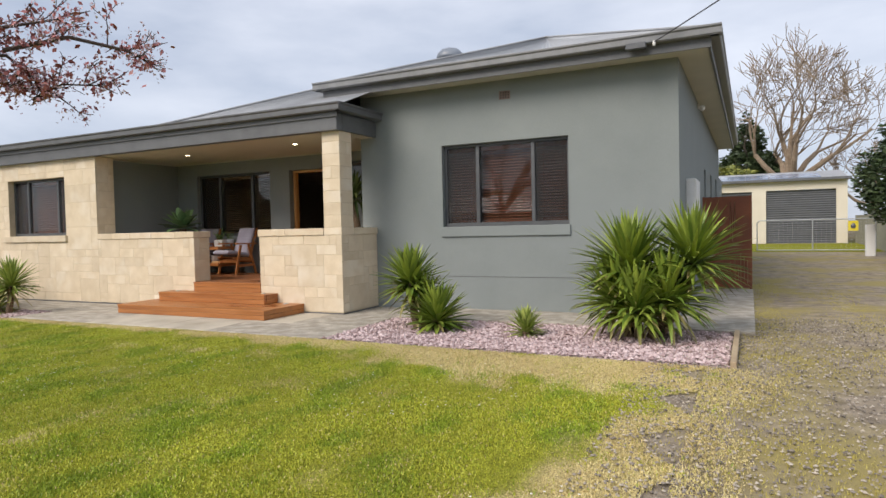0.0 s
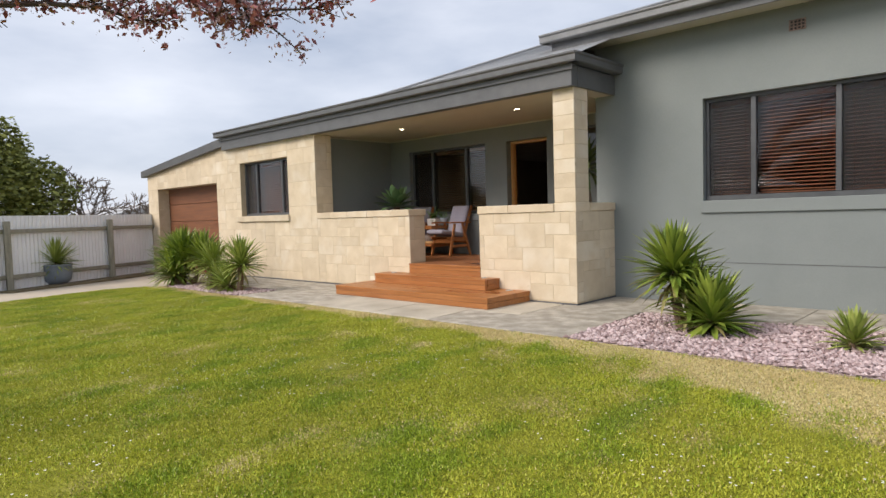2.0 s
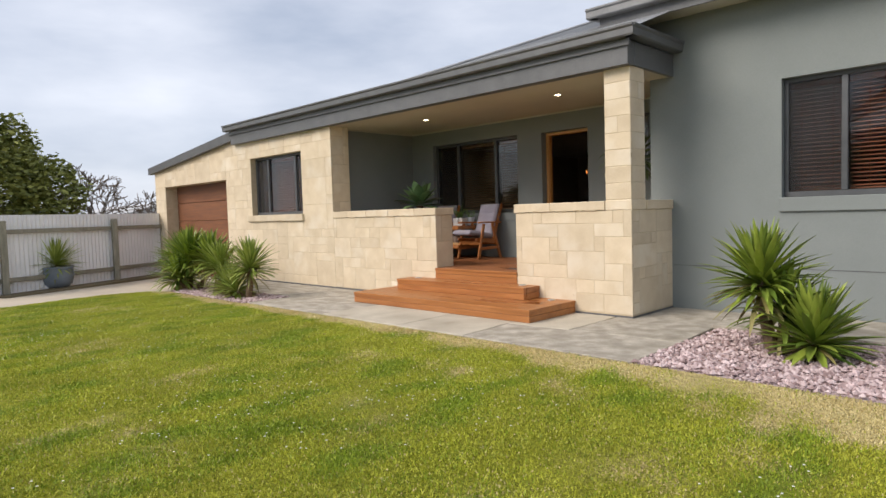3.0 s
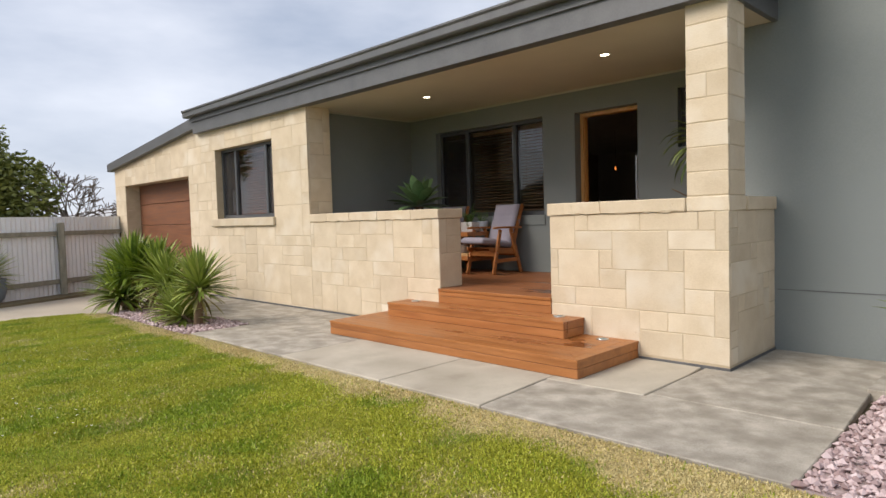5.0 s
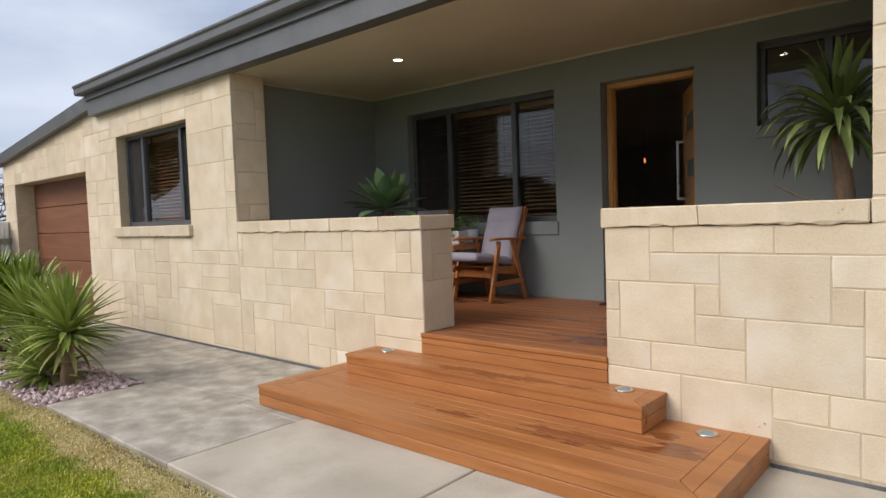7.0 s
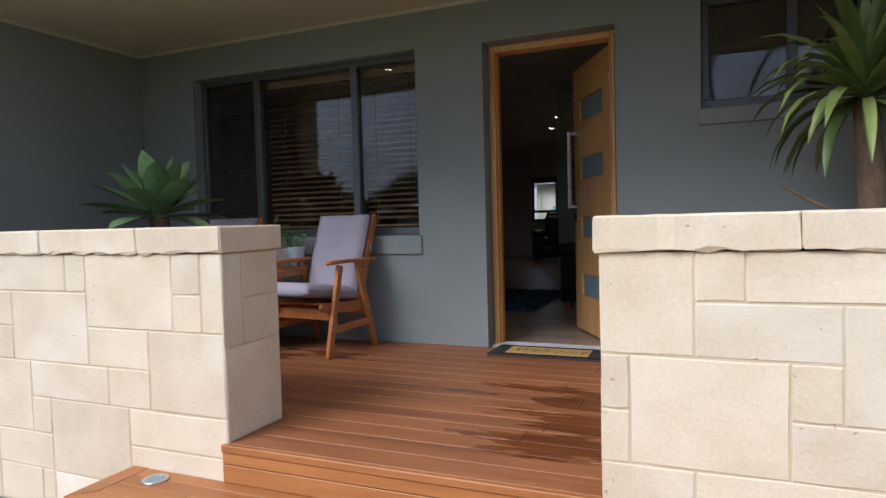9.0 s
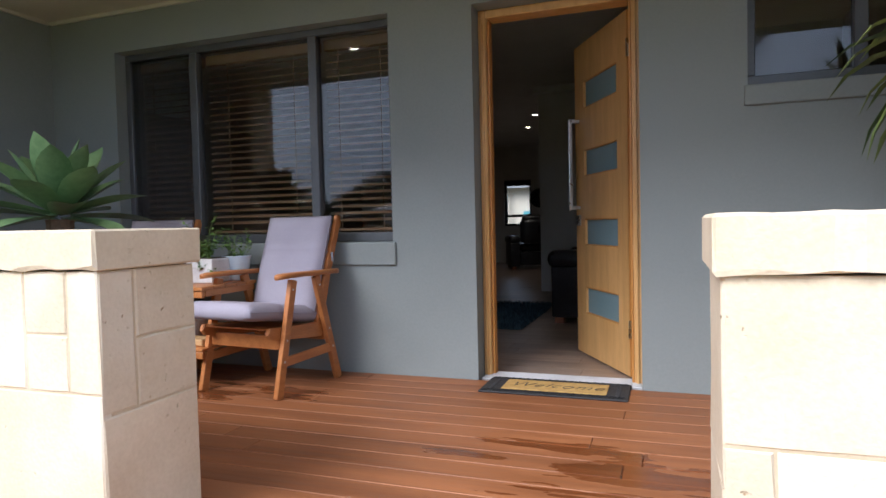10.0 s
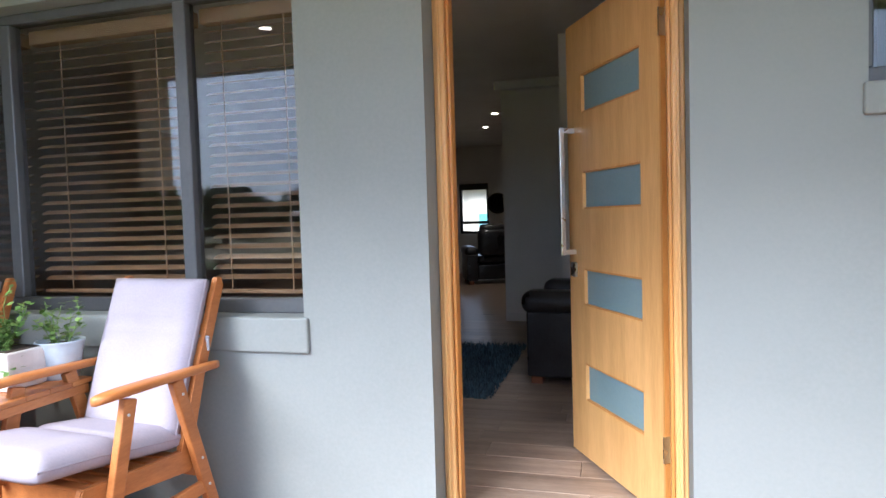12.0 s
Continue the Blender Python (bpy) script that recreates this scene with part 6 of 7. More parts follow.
    for o in seat_set.children:
        if o not in before:
            o.matrix_basis = spin @ o.matrix_basis


armchair(-3.697, 1.513, -6)
armchair(-4.60, 1.50, 5)
for k in range(5):
    y0 = 1.515 + k * 0.098
    part("tabletop_board", cuboid(-4.66, -4.165, y0, y0 + 0.096, D + 0.563, D + 0.583, 0.003), TEAK, seat_set)
bar("table_rail", (-4.655, 1.535, D + 0.542), (-4.17, 1.535, D + 0.542), 0.022, 0.04)
bar("table_rail", (-4.655, 1.98, D + 0.542), (-4.17, 1.98, D + 0.542), 0.022, 0.04)
bar("table_rail", (-4.178, 1.55, D + 0.545), (-4.178, 1.97, D + 0.545), 0.022, 0.036)
for k in range(6):
    y0 = 1.545 + k * 0.075
    part("shelf_slat", cuboid(-4.60, -4.20, y0, y0 + 0.068, D + 0.222, D + 0.238, 0.003), TEAK, seat_set)
bar("shelf_rail", (-4.60, 1.555, D + 0.20), (-4.20, 1.555, D + 0.20), 0.022, 0.04)
bar("shelf_rail", (-4.60, 1.97, D + 0.20), (-4.20, 1.97, D + 0.20), 0.022, 0.04)

# ---- pots on the table ----
HERB = leafy("fresh_green_leaf", (0.07, 0.16, 0.03), (0.22, 0.34, 0.09), 0.5, 20)
MARBLE = surface("white_marbled_ceramic", (0.66, 0.65, 0.63), (0.80, 0.79, 0.77), 5, 40, 0.35, bump=0.02, patch=(0.55, 0.54, 0.53), patch_scale=4)
TIN = surface("pale_blue_enamel_tin", (0.42, 0.50, 0.56), (0.52, 0.60, 0.66), 4, 50, 0.4, bump=0.03)
SOIL = surface("dark_potting_soil", (0.03, 0.022, 0.016), (0.07, 0.05, 0.035), 30, 90, 0.95, bump=0.6)
TZ = D + 0.5835


def sprigs(rng, parent, base, spread, n, hmin, hmax, trail=0):
    vs, fs = [], []
    bm = bmesh.new()
    for k in range(n):
        a, r = rng.uniform(0, 6.28), rng.uniform(0, spread)
        p = Vector((base[0] + r * math.cos(a) * 0.6, base[1] + r * math.sin(a) * 0.6, base[2]))
        h = rng.uniform(hmin, hmax)
        hang = k < trail
        d = Vector((math.cos(a) * (1.2 if hang else 0.45), math.sin(a) * (0.6 if hang else 0.45) - (0.8 if hang else 0), 0.35 if hang else 1)).normalized()
        pts = [p]
        for j in range(6):
            p = p + d * h / 6
            d = (d + Vector((rng.gauss(0, 0.12), rng.gauss(0, 0.12), -0.55 if hang else -0.05))).normalized()
            pts.append(p)
            for _ in range(3):
                q = p + Vector((rng.gauss(0, 0.010), rng.gauss(0, 0.010), rng.gauss(0, 0.008)))
                blade(vs, fs, q, rng.uniform(0, 6.28), rng.uniform(-0.3, 0.8), rng.uniform(0.018, 0.034), rng.uniform(0.012, 0.02), 0.3, 0.1, 3, True)
        tube(bm, [tuple(q) for q in pts], [0.0018] * len(pts), 4)
    part("stems", bm, HERB, parent)
    quads_object("leaves", vs, fs, HERB, parent, smooth=True)


rng = random.Random(77)
t = thing("herb_planter", (-4.385, 1.80, TZ), "square white marbled planter with trailing green herbs", "planter")
part("pot", cuboid(-4.50, -4.275, 1.735, 1.90, TZ, TZ + 0.142, 0.008, 2), MARBLE, t)
part("soil", cuboid(-4.49, -4.285, 1.745, 1.89, TZ + 0.1421, TZ + 0.146), SOIL, t)
sprigs(rng, t, (-4.39, 1.81, TZ + 0.145), 0.11, 26, 0.08, 0.19, 5)
sprigs(rng, t, (-4.36, 1.83, TZ + 0.145), 0.02, 2, 0.24, 0.30)
t = thing("tin_planter", (-4.28, 1.97, TZ), "pale blue ribbed tin pot with a young plant", "planter")
prof = [(0.062, 0.0)]
for k in range(7):
    prof += [(0.064 + 0.0028 * k, 0.012 + k * 0.018), (0.0675 + 0.0028 * k, 0.021 + k * 0.018)]
prof += [(0.086, 0.14), (0.09, 0.146), (0.088, 0.15), (0.08, 0.146), (0.078, 0.13)]
part("pot", lathe(bmesh.new(), prof, 28, (-4.28, 1.97, TZ)), TIN, t, smooth=True)
part("soil", lathe(bmesh.new(), [(0.078, 0.12), (0.077, 0.132)], 20, (-4.28, 1.97, TZ)), SOIL, t)
sprigs(rng, t, (-4.28, 1.97, TZ + 0.13), 0.05, 9, 0.10, 0.20)
t = thing("ceramic_pot", (-4.52, 1.80, D + 0.2385), "cream patterned ceramic pot on the lower shelf", "pot")
part("body", lathe(bmesh.new(), [(0.075, 0.0), (0.10, 0.02), (0.115, 0.08), (0.118, 0.15), (0.112, 0.165), (0.104, 0.165), (0.10, 0.14)], 26, (-4.52, 1.80, D + 0.2385)), surface("cream_patterned_ceramic", (0.36, 0.27, 0.22), (0.62, 0.54, 0.47), 14, 60, 0.6, bump=0.4, stretch=(3, 3, 0.6)), t, smooth=True)
part("soil", lathe(bmesh.new(), [(0.098, 0.13), (0.097, 0.145)], 20, (-4.52, 1.80, D + 0.2385)), SOIL, t)
t = thing("wooden_box", (-4.34, 1.66, D + 0.2385), "small pale wooden block on the lower shelf", "box")
part("body", cuboid(-4.44, -4.25, 1.60, 1.72, D + 0.2387, D + 0.278, 0.006), surface("pale_timber", (0.50, 0.30, 0.13), (0.62, 0.40, 0.19), 4, 30, 0.6, bump=0.1), t)

# ---- doormat ----
mat = thing("doormat", (-2.35, 2.14, D), "black rubber doormat with a tan coir centre", "doormat")
RUBBER = surface("black_rubber", (0.018, 0.018, 0.019), (0.04, 0.04, 0.042), 20, 90, 0.7, bump=0.5)
part("border", cuboid(-2.735, -1.965, 1.925, 2.24, D + 0.0015, D + 0.011, 0.004), RUBBER, mat)
part("coir", cuboid(-2.625, -2.075, 1.985, 2.185, D + 0.0112, D + 0.017, 0.003), surface("tan_coir", (0.42, 0.25, 0.07), (0.58, 0.38, 0.13), 30, 160, 0.95, bump=0.8), mat, "tan coir mat centre")
word = bpy.data.curves.new("script", "FONT")
word.body, word.align_x, word.align_y, word.size, word.shear, word.space_character = "Welcome", "CENTER", "CENTER", 0.115, 0.45, 1.12
word.extrude, word.offset = 0.0006, -0.0022
lettering = new("lettering", word)
me = bpy.data.meshes.new_from_object(lettering)
bpy.data.objects.remove(lettering)
me.transform(Matrix.Translation((-2.35, 2.085, D + 0.0178)))
me.materials.clear()
link_mesh("script", me, RUBBER, mat, "thin dark slanted lettering")
bm = bmesh.new()
for k in range(36):
    f = k / 36
    for y in (1.955, 2.212):
        tube(bm, [(-2.72 + 0.74 * f, y - 0.016, D + 0.012), (-2.712 + 0.74 * f, y + 0.002 + 0.008 * (k % 2), D + 0.015), (-2.70 + 0.74 * f, y + 0.016, D + 0.012)], [0.003, 0.005, 0.003], 5)
for k in range(9):
    for x in (-2.68, -2.02):
        lathe(bm, [(0.014, 0), (0.009, 0.004)], 7, (x, 1.99 + 0.022 * k, D + 0.011))
tagged(part("relief", bm, RUBBER, mat, "scrolled rubber relief"), kind="stuff")

# ---- lights ----
LAMP = emitter("warm_downlight", (1.0, 0.86, 0.62), 9.0)
WHITE_TRIM = surface("white_trim", (0.7, 0.7, 0.68), (0.78, 0.78, 0.76), 5, 50, 0.5, bump=0)


def downlight(x, y, z, energy, group):
    t = thing("downlight", (x, y, z), "round recessed ceiling downlight, switched on", "downlight", group)
    part("trim_ring", lathe(bmesh.new(), [(0.062, 0.0), (0.06, -0.005), (0.045, -0.006), (0.044, -0.0005)], 28, (x, y, z)), WHITE_TRIM, t, smooth=True)
    part("lens", lathe(bmesh.new(), [(0.043, -0.001), (0.043, -0.003)], 24, (x, y, z)), LAMP, t)
    if energy:
        l = new("downlight_lamp", bpy.data.lights.new("downlight_lamp", "SPOT"))
        l.data.energy, l.data.spot_size, l.data.spot_blend, l.data.shadow_soft_size, l.data.color = energy, radians(140), 1.0, 0.04, (1, 0.85, 0.66)
        l.matrix_basis = look((x, y, z - 0.02), (x, y + 0.001, z - 1))


downlight(-4.31, 0.94, Z_SOFFIT, 13, "porch downlights")
downlight(-1.56, 0.86, Z_SOFFIT, 13, "porch downlights")
downlight(-3.80, 9.0, 3.12, 3, "indoor downlights")
downlight(-4.2, 10.3, 3.12, 3, "indoor downlights")
downlight(-2.45, 3.3, 3.12, 1.5, "indoor downlights")
for x, y in ((-5.53, 8.0), (-4.89, 8.0)):
    t = thing("pendant_lamp", (x, y, 2.2), "small amber pendant bulb hanging indoors", "pendant lamp", "indoor pendants")
    part("bulb", lathe(bmesh.new(), [(0.006, 0.03), (0.018, 0.045), (0.022, 0.07), (0.014, 0.10), (0.010, 0.12)], 14, (x, y, 2.2)), emitter("amber_bulb", (1.0, 0.30, 0.06), 0.7), t, smooth=True)
    part("cable", tube(bmesh.new(), [(x, y, 2.32), (x, y, 3.12)], [0.003, 0.003], 5), RUBBER, t)

# ---- fittings on the walls and roof ----
vent = thing("wall_vent", (2.375, Y_WING, 3.30), "old terracotta air vent grille in the render", "vent")
VENT = surface("weathered_terracotta", (0.16, 0.10, 0.08), (0.30, 0.22, 0.19), 20, 80, 0.9, bump=0.4)
part("backing", cuboid(2.286, 2.465, Y_WING - 0.001, Y_WING + 0.0, 3.302, 3.428), RUBBER, vent)
bm = bmesh.new()
for k in range(5):
    box(bm, 2.286 + k * 0.041, 2.300 + k * 0.041, Y_WING - 0.014, Y_WING - 0.0015, 3.302, 3.428)
part("bars", bm, VENT, vent)
for k in range(4):
    part("cross_bar", cuboid(2.286, 2.465, Y_WING - 0.012, Y_WING - 0.003, 3.302 + k * 0.0375, 3.314 + k * 0.0375), VENT, vent)

dish = thing("roof_ventilator", (-0.18, 4.58, 4.7), "grey domed roof ventilator on the steel roof", "roof vent")
DISHM = surface("grey_dome_plastic", (0.16, 0.18, 0.21), (0.24, 0.27, 0.31), 4, 40, 0.35, bump=0.02)
part("base", lathe(bmesh.new(), [(0.26, 0.0), (0.24, 0.45)], 24, (-0.18, 4.58, 4.65)), DARKTRIM, dish)
part("dome", lathe(bmesh.new(), [(0.30, 0.42), (0.31, 0.46), (0.28, 0.54), (0.20, 0.62), (0.09, 0.655), (0.01, 0.66)], 28, (-0.18, 4.58, 4.65)), DISHM, dish, smooth=True)

box_ = thing("service_box", (4.45, 0.5, 3.66), "grey power service bracket under the eave gutter", "service box")
part("housing", cuboid(4.30, 4.56, 0.44, 0.52, 3.63, 3.71, 0.008), ALU, box_)
part("insulator", lathe(bmesh.new(), [(0.015, 0), (0.022, 0.03), (0.012, 0.06)], 12, (4.66, 0.48, 3.65)), WHITE_TRIM, box_)
cable = thing("service_cable", (4.66, 0.47, 3.69), "black overhead service cable running to the street", "cable")
A, B = Vector((4.66, 0.47, 3.69)), Vector((14.5, -0.6, 9.4))
pts = [tuple(A.lerp(B, k / 30) - Vector((0, 0, 0.9 * math.sin(math.pi * k / 30) * 0.35))) for k in range(31)]
part("wire", tube(bmesh.new(), pts, [0.008] * 31, 6), RUBBER, cable)
pole = thing("power_pole", (14.5, -0.7, 0), "grey street power pole carrying the cable", "power pole")
part("shaft", tube(bmesh.new(), [(14.5, -0.7, -0.1), (14.5, -0.7, 9.8)], [0.15, 0.11], 14), GREYWOOD, pole)

sl = thing("sensor_light", (4.95, 4.6, 3.5), "small white sensor light under the side eave", "light")
part("mount", cuboid(4.901, 4.935, 4.55, 4.65, 3.46, 3.55, 0.006), WHITE_TRIM, sl)
part("head", lathe(bmesh.new(), [(0.03, 0), (0.05, 0.03), (0.05, 0.08), (0.03, 0.1)], 16, (4.98, 4.6, 3.42)), WHITE_TRIM, sl, smooth=True)
mb = thing("meter_box", (5.0, 2.4, 1.5), "white metal meter box on the side wall", "meter box")
part("body", cuboid(4.901, 5.04, 2.05, 2.75, 1.42, 2.0, 0.006), WHITE_TRIM, mb)
part("door", cuboid(5.0405, 5.052, 2.07, 2.73, 1.44, 1.98, 0.004), WHITE_TRIM, mb)

# ---- indoors ----
LEATHER = surface("black_leather", (0.010, 0.010, 0.012), (0.028, 0.028, 0.032), 6, 60, 0.32, bump=0.12)
def recliner(x, y, rot, label):
    """Padded armchair, built round the origin facing -y, then placed."""
    a = new("leather_armchair")
    tagged(a, label, "armchair", "indoor armchairs")
    def pad(name, x0, x1, y0, y1, z0, z1, r, mat=LEATHER):
        part(name, cuboid(x0, x1, y0, y1, z0, z1, r, 4), mat, a, smooth=True)
    pad("base", -0.30, 0.30, -0.36, 0.34, 0.08, 0.34, 0.03)
    pad("seat", -0.29, 0.29, -0.42, 0.28, 0.345, 0.50, 0.06)
    pad("backrest", -0.29, 0.29, 0.20, 0.46, 0.50, 0.98, 0.09)
    pad("headrest", -0.26, 0.26, 0.22, 0.42, 0.80, 1.06, 0.08)
    for s in (-1, 1):
        x0, x1 = sorted((s * 0.305, s * 0.50))
        pad("arm_panel", x0, x1, -0.42, 0.40, 0.06, 0.52, 0.02)
        pad("armrest", x0 - 0.02, x1 + 0.02, -0.46, 0.36, 0.50, 0.66, 0.07)
    for sx in (-0.42, 0.42):
        for sy in (-0.36, 0.34):
            pad("foot", sx - 0.04, sx + 0.04, sy - 0.04, sy + 0.04, 0.0, 0.07, 0.004, BLIND)
    a.matrix_basis = Matrix.Translation((x, y, 0.456)) @ Matrix.Rotation(radians(rot), 4, "Z")
recliner(-2.30, 4.80, -95, "black leather recliner armchair in the hall")
recliner(-4.35, 11.3, 200, "black leather armchair by the far window")
rug = thing("shaggy_rug", (-3.6, 4.6, 0.456), "dark teal shaggy rug on the hall floor", "rug")
RUG = leafy("teal_rug_pile", (0.006, 0.02, 0.035), (0.09, 0.17, 0.23), 0.9, 5)
rs = np.random.RandomState(4)
part("backing", cuboid(-4.7, -2.98, 3.95, 5.6, 0.457, 0.466, 0.003), RUG, rug)
rx, ry = rs.uniform(-4.72, -2.94, 14000), rs.uniform(3.92, 5.62, 14000)
g = grass("pile_tuft", rx, ry, 0.03, 0.065, 0.005, 7, RUG, "", 0.463)
g.parent = rug
g.matrix_parent_inverse = rug.matrix_basis.inverted()
for key in ("label", "category"):
    if key in g:
        del g[key]
clock = thing("wall_clock", (-4.52, 12.99, 1.92), "round white wall clock with a black rim", "clock")
bm = lathe(bmesh.new(), [(0.215, 0.0), (0.215, 0.03), (0.185, 0.035), (0.182, 0.012)], 36)
part("rim", bm, RUBBER, clock, smooth=True)
part("face", lathe(bmesh.new(), [(0.19, 0.002), (0.19, 0.012)], 36), WHITE_TRIM, clock)
bm = bmesh.new()
for k in range(12):
    an = k * math.pi / 6
    beam(bm, (0.14 * math.cos(an), 0.14 * math.sin(an), 0.0135), (0.17 * math.cos(an), 0.17 * math.sin(an), 0.0135), 0.010, 0.002)
part("hour_marks", bm, RUBBER, clock)
part("hand", beam(bmesh.new(), (0, 0, 0.016), (0.05, 0.09, 0.016), 0.010, 0.002), RUBBER, clock)
part("hand", beam(bmesh.new(), (0, 0, 0.018), (0.0, -0.14, 0.018), 0.008, 0.002), RUBBER, clock)
for o in clock.children:
    o.matrix_parent_inverse = Matrix()
clock.matrix_basis = Matrix.Translation((-4.52, 12.995, 1.92)) @ Matrix.Rotation(radians(90), 4, "X")
w = thing("window_8", (-5.0, 13.1, 1.3), "indoor far window looking to the back yard", "window", kind="structure")
bm = bmesh.new()
for a in ((-5.35, -5.30, 1.30, 2.35), (-4.77, -4.72, 1.30, 2.35), (-5.30, -4.77, 1.30, 1.35), (-5.30, -4.77, 2.22, 2.35), (-5.30, -4.77, 1.50, 1.56)):
    box(bm, a[0], a[1], 13.06, 13.12, a[2], a[3])
part("window_frame", bm, RUBBER, w)
part("pane", cuboid(-5.31, -4.76, 13.09, 13.094, 1.34, 2.23), GLASS, w)
yard = thing("garden_shed", (-8, 19.2, 0), "pale backyard outbuilding with turquoise panels", "shed")
part("wall", cuboid(-14.0, -3.0, 19.2, 19.4, -0.1, 2.55), CREAM_STEEL, yard)
part("roof", prism(bmesh.new(), [(18.8, 2.5), (23.0, 3.3), (23.0, 3.36), (18.8, 2.56)], "x", -14.3, -2.7), ROOFING, yard)
TURQUOISE = surface("turquoise_paint", (0.10, 0.36, 0.40), (0.16, 0.46, 0.50), 3, 40, 0.5, bump=0.03)
for k in range(5):
    x = -10.6 + 1.45 * k
    part("panel", cuboid(x, x + 0.62, 19.15, 19.199, 0.9, 1.75, 0.006), TURQUOISE, yard, "turquoise painted panel")
    part("post", cuboid(x + 0.9, x + 0.98, 18.9, 18.98, -0.1, 2.5, 0.006), WHITE_TRIM, yard)
tagged(part("skirting_board", cuboid(-3.36, -0.31, 6.985, 6.999, 0.456, 0.56), WHITE_TRIM), "white skirting board indoors", "skirting", kind="structure")
tagged(part("cornice", cuboid(-3.42, -0.31, 6.90, 6.999, 3.03, 3.119), WHITE_TRIM), "white cornice indoors", "cornice", kind="structure")

# ---- limestone blocks ----
rng = random.Random(101)
def stone_mesh(w, h, d):
    """A block with chipped corners: face towards -y, d deep, lower left corner at the origin."""
    me = bpy.data.meshes.new("stone_block")
    b = 0.0028
    j = lambda s: rng.uniform(-s, s)
    out = [(0, 0), (w * rng.uniform(0.3, 0.7), j(0.002)), (w, 0), (w + j(0.002), h * rng.uniform(0.3, 0.7)), (w, h), (w * rng.uniform(0.3, 0.7), h + j(0.002)), (0, h), (j(0.002), h * rng.uniform(0.3, 0.7))]
    cx, cz = w / 2, h / 2
    vs = [(x, d, z) for x, z in out] + [(x, b + abs(j(0.002)), z) for x, z in out]
    vs += [(x + math.copysign(min(b + abs(j(0.0045)), abs(cx - x)), cx - x), j(0.0015), z + math.copysign(min(b + abs(j(0.004)), abs(cz - z)), cz - z)) for x, z in out]
    fs = []
    for k in range(8):
        n = (k + 1) % 8
        fs += [(k, n, 8 + n, 8 + k), (8 + k, 8 + n, 16 + n, 16 + k)]
    fs.append(tuple(range(16, 24)))
    me.from_pydata(vs, [], fs)
    return me


def ashlar(parent, u0, u1, z0, z1, place, holes=(), depth=0.03, unit=(0.135, 0.142), top=None, big=(4, 3)):
    """Random ashlar over a rectangle, leaving the holes free; place(u, z) gives the pose of a block's corner."""
    def lines(lo, hi, cuts, step):
        out = []
        cuts = sorted({lo, hi, *[c for c in cuts if lo < c < hi]})
        for a, b in zip(cuts, cuts[1:]):
            n = max(1, round((b - a) / step))
            out += [a + (b - a) * k / n for k in range(n)]
        return out + [hi]
    us = lines(u0, u1, [c for h in holes for c in h[:2]], unit[0])
    zs = lines(z0, z1, [c for h in holes for c in h[2:]], unit[1])
    free = {}
    for i in range(len(us) - 1):
        for k in range(len(zs) - 1):
            mu, mz = (us[i] + us[i + 1]) / 2, (zs[k] + zs[k + 1]) / 2
            free[i, k] = not any(h[0] < mu < h[1] and h[2] < mz < h[3] for h in holes) and (top is None or zs[k + 1] < top(mu) + 0.03)
    for k in range(len(zs) - 1):
        i = 0
        while i < len(us) - 1:
            if not free[i, k]:
                i += 1
                continue
            w, h = rng.choice(((2, 1), (3, 1), (1, 1), (2, 2), (3, 2), (4, 2), (4, 3), (1, 2), (2, 1), (3, 2), (3, 1)))
            w, h = min(w, big[0]), min(h, big[1])
            while not all(free.get((i + a, k), False) for a in range(w)):
                w -= 1
            while not all(free.get((i + a, k + b), False) for a in range(w) for b in range(h)):
                h -= 1
            for a in range(w):
                for b in range(h):
                    free[i + a, k + b] = False
            g = 0.003
            ob = link_mesh("stone_block", stone_mesh(us[i + w] - us[i] - 2 * g, zs[k + h] - zs[k] - 2 * g, depth), STONE, parent)
            ob.matrix_basis = place(us[i] + g, zs[k] + g)
            i += w


front = lambda y: (lambda u, z: Matrix.Translation((u, y, z)))
facing_right = lambda x: (lambda u, z: Matrix.Translation((x, u, z)) @ Matrix.Rotation(radians(90), 4, "Z"))
facing_left = lambda x: (lambda u, z: Matrix.Translation((x, -u, z)) @ Matrix.Rotation(radians(-90), 4, "Z"))
slope = lambda u: 2.93 if u > -9.4 else 2.93 - (-9.4 - u) * 0.094
ashlar(wall_stone, -13.8, -5.80, -0.1, 2.93, front(0.0), [GAR, LWIN], unit=(0.20, 0.152), top=slope)


def lay(parent, blocks):
    """Front-facing blocks given as (x0, x1, z0, z1)."""
    g = 0.0022
    for x0, x1, z0, z1 in blocks:
        ob = link_mesh("stone_block", stone_mesh(x1 - x0 - 2 * g, z1 - z0 - 2 * g, 0.03), STONE, parent)
        ob.matrix_basis = Matrix.Translation((x0 + g, 0, z0 + g))


# courses rise by about 0.17; jumpers take two
lay(low_left, ((-5.795, -5.72, 1.085, 1.262), (-5.72, -5.18, 0.91, 1.262), (-5.18, -4.66, 1.085, 1.262), (-4.66, -4.135, 1.085, 1.262), (-4.135, -4.0, 1.085, 1.262),
               (-4.0, -3.475, 0.925, 1.262), (-3.475, -3.315, 1.085, 1.262), (-3.475, -3.315, 0.925, 1.085), (-3.315, -3.2, 0.925, 1.262), (-5.795, -5.72, 0.91, 1.085),
               (-5.18, -4.785, 0.91, 1.085), (-4.785, -4.525, 0.91, 1.085), (-4.525, -4.0, 0.745, 1.085), (-5.795, -5.32, 0.565, 0.91), (-5.32, -5.045, 0.745, 0.91),
               (-5.045, -4.525, 0.745, 0.91), (-4.0, -3.625, 0.745, 0.925), (-3.625, -3.2, 0.57, 0.925)))
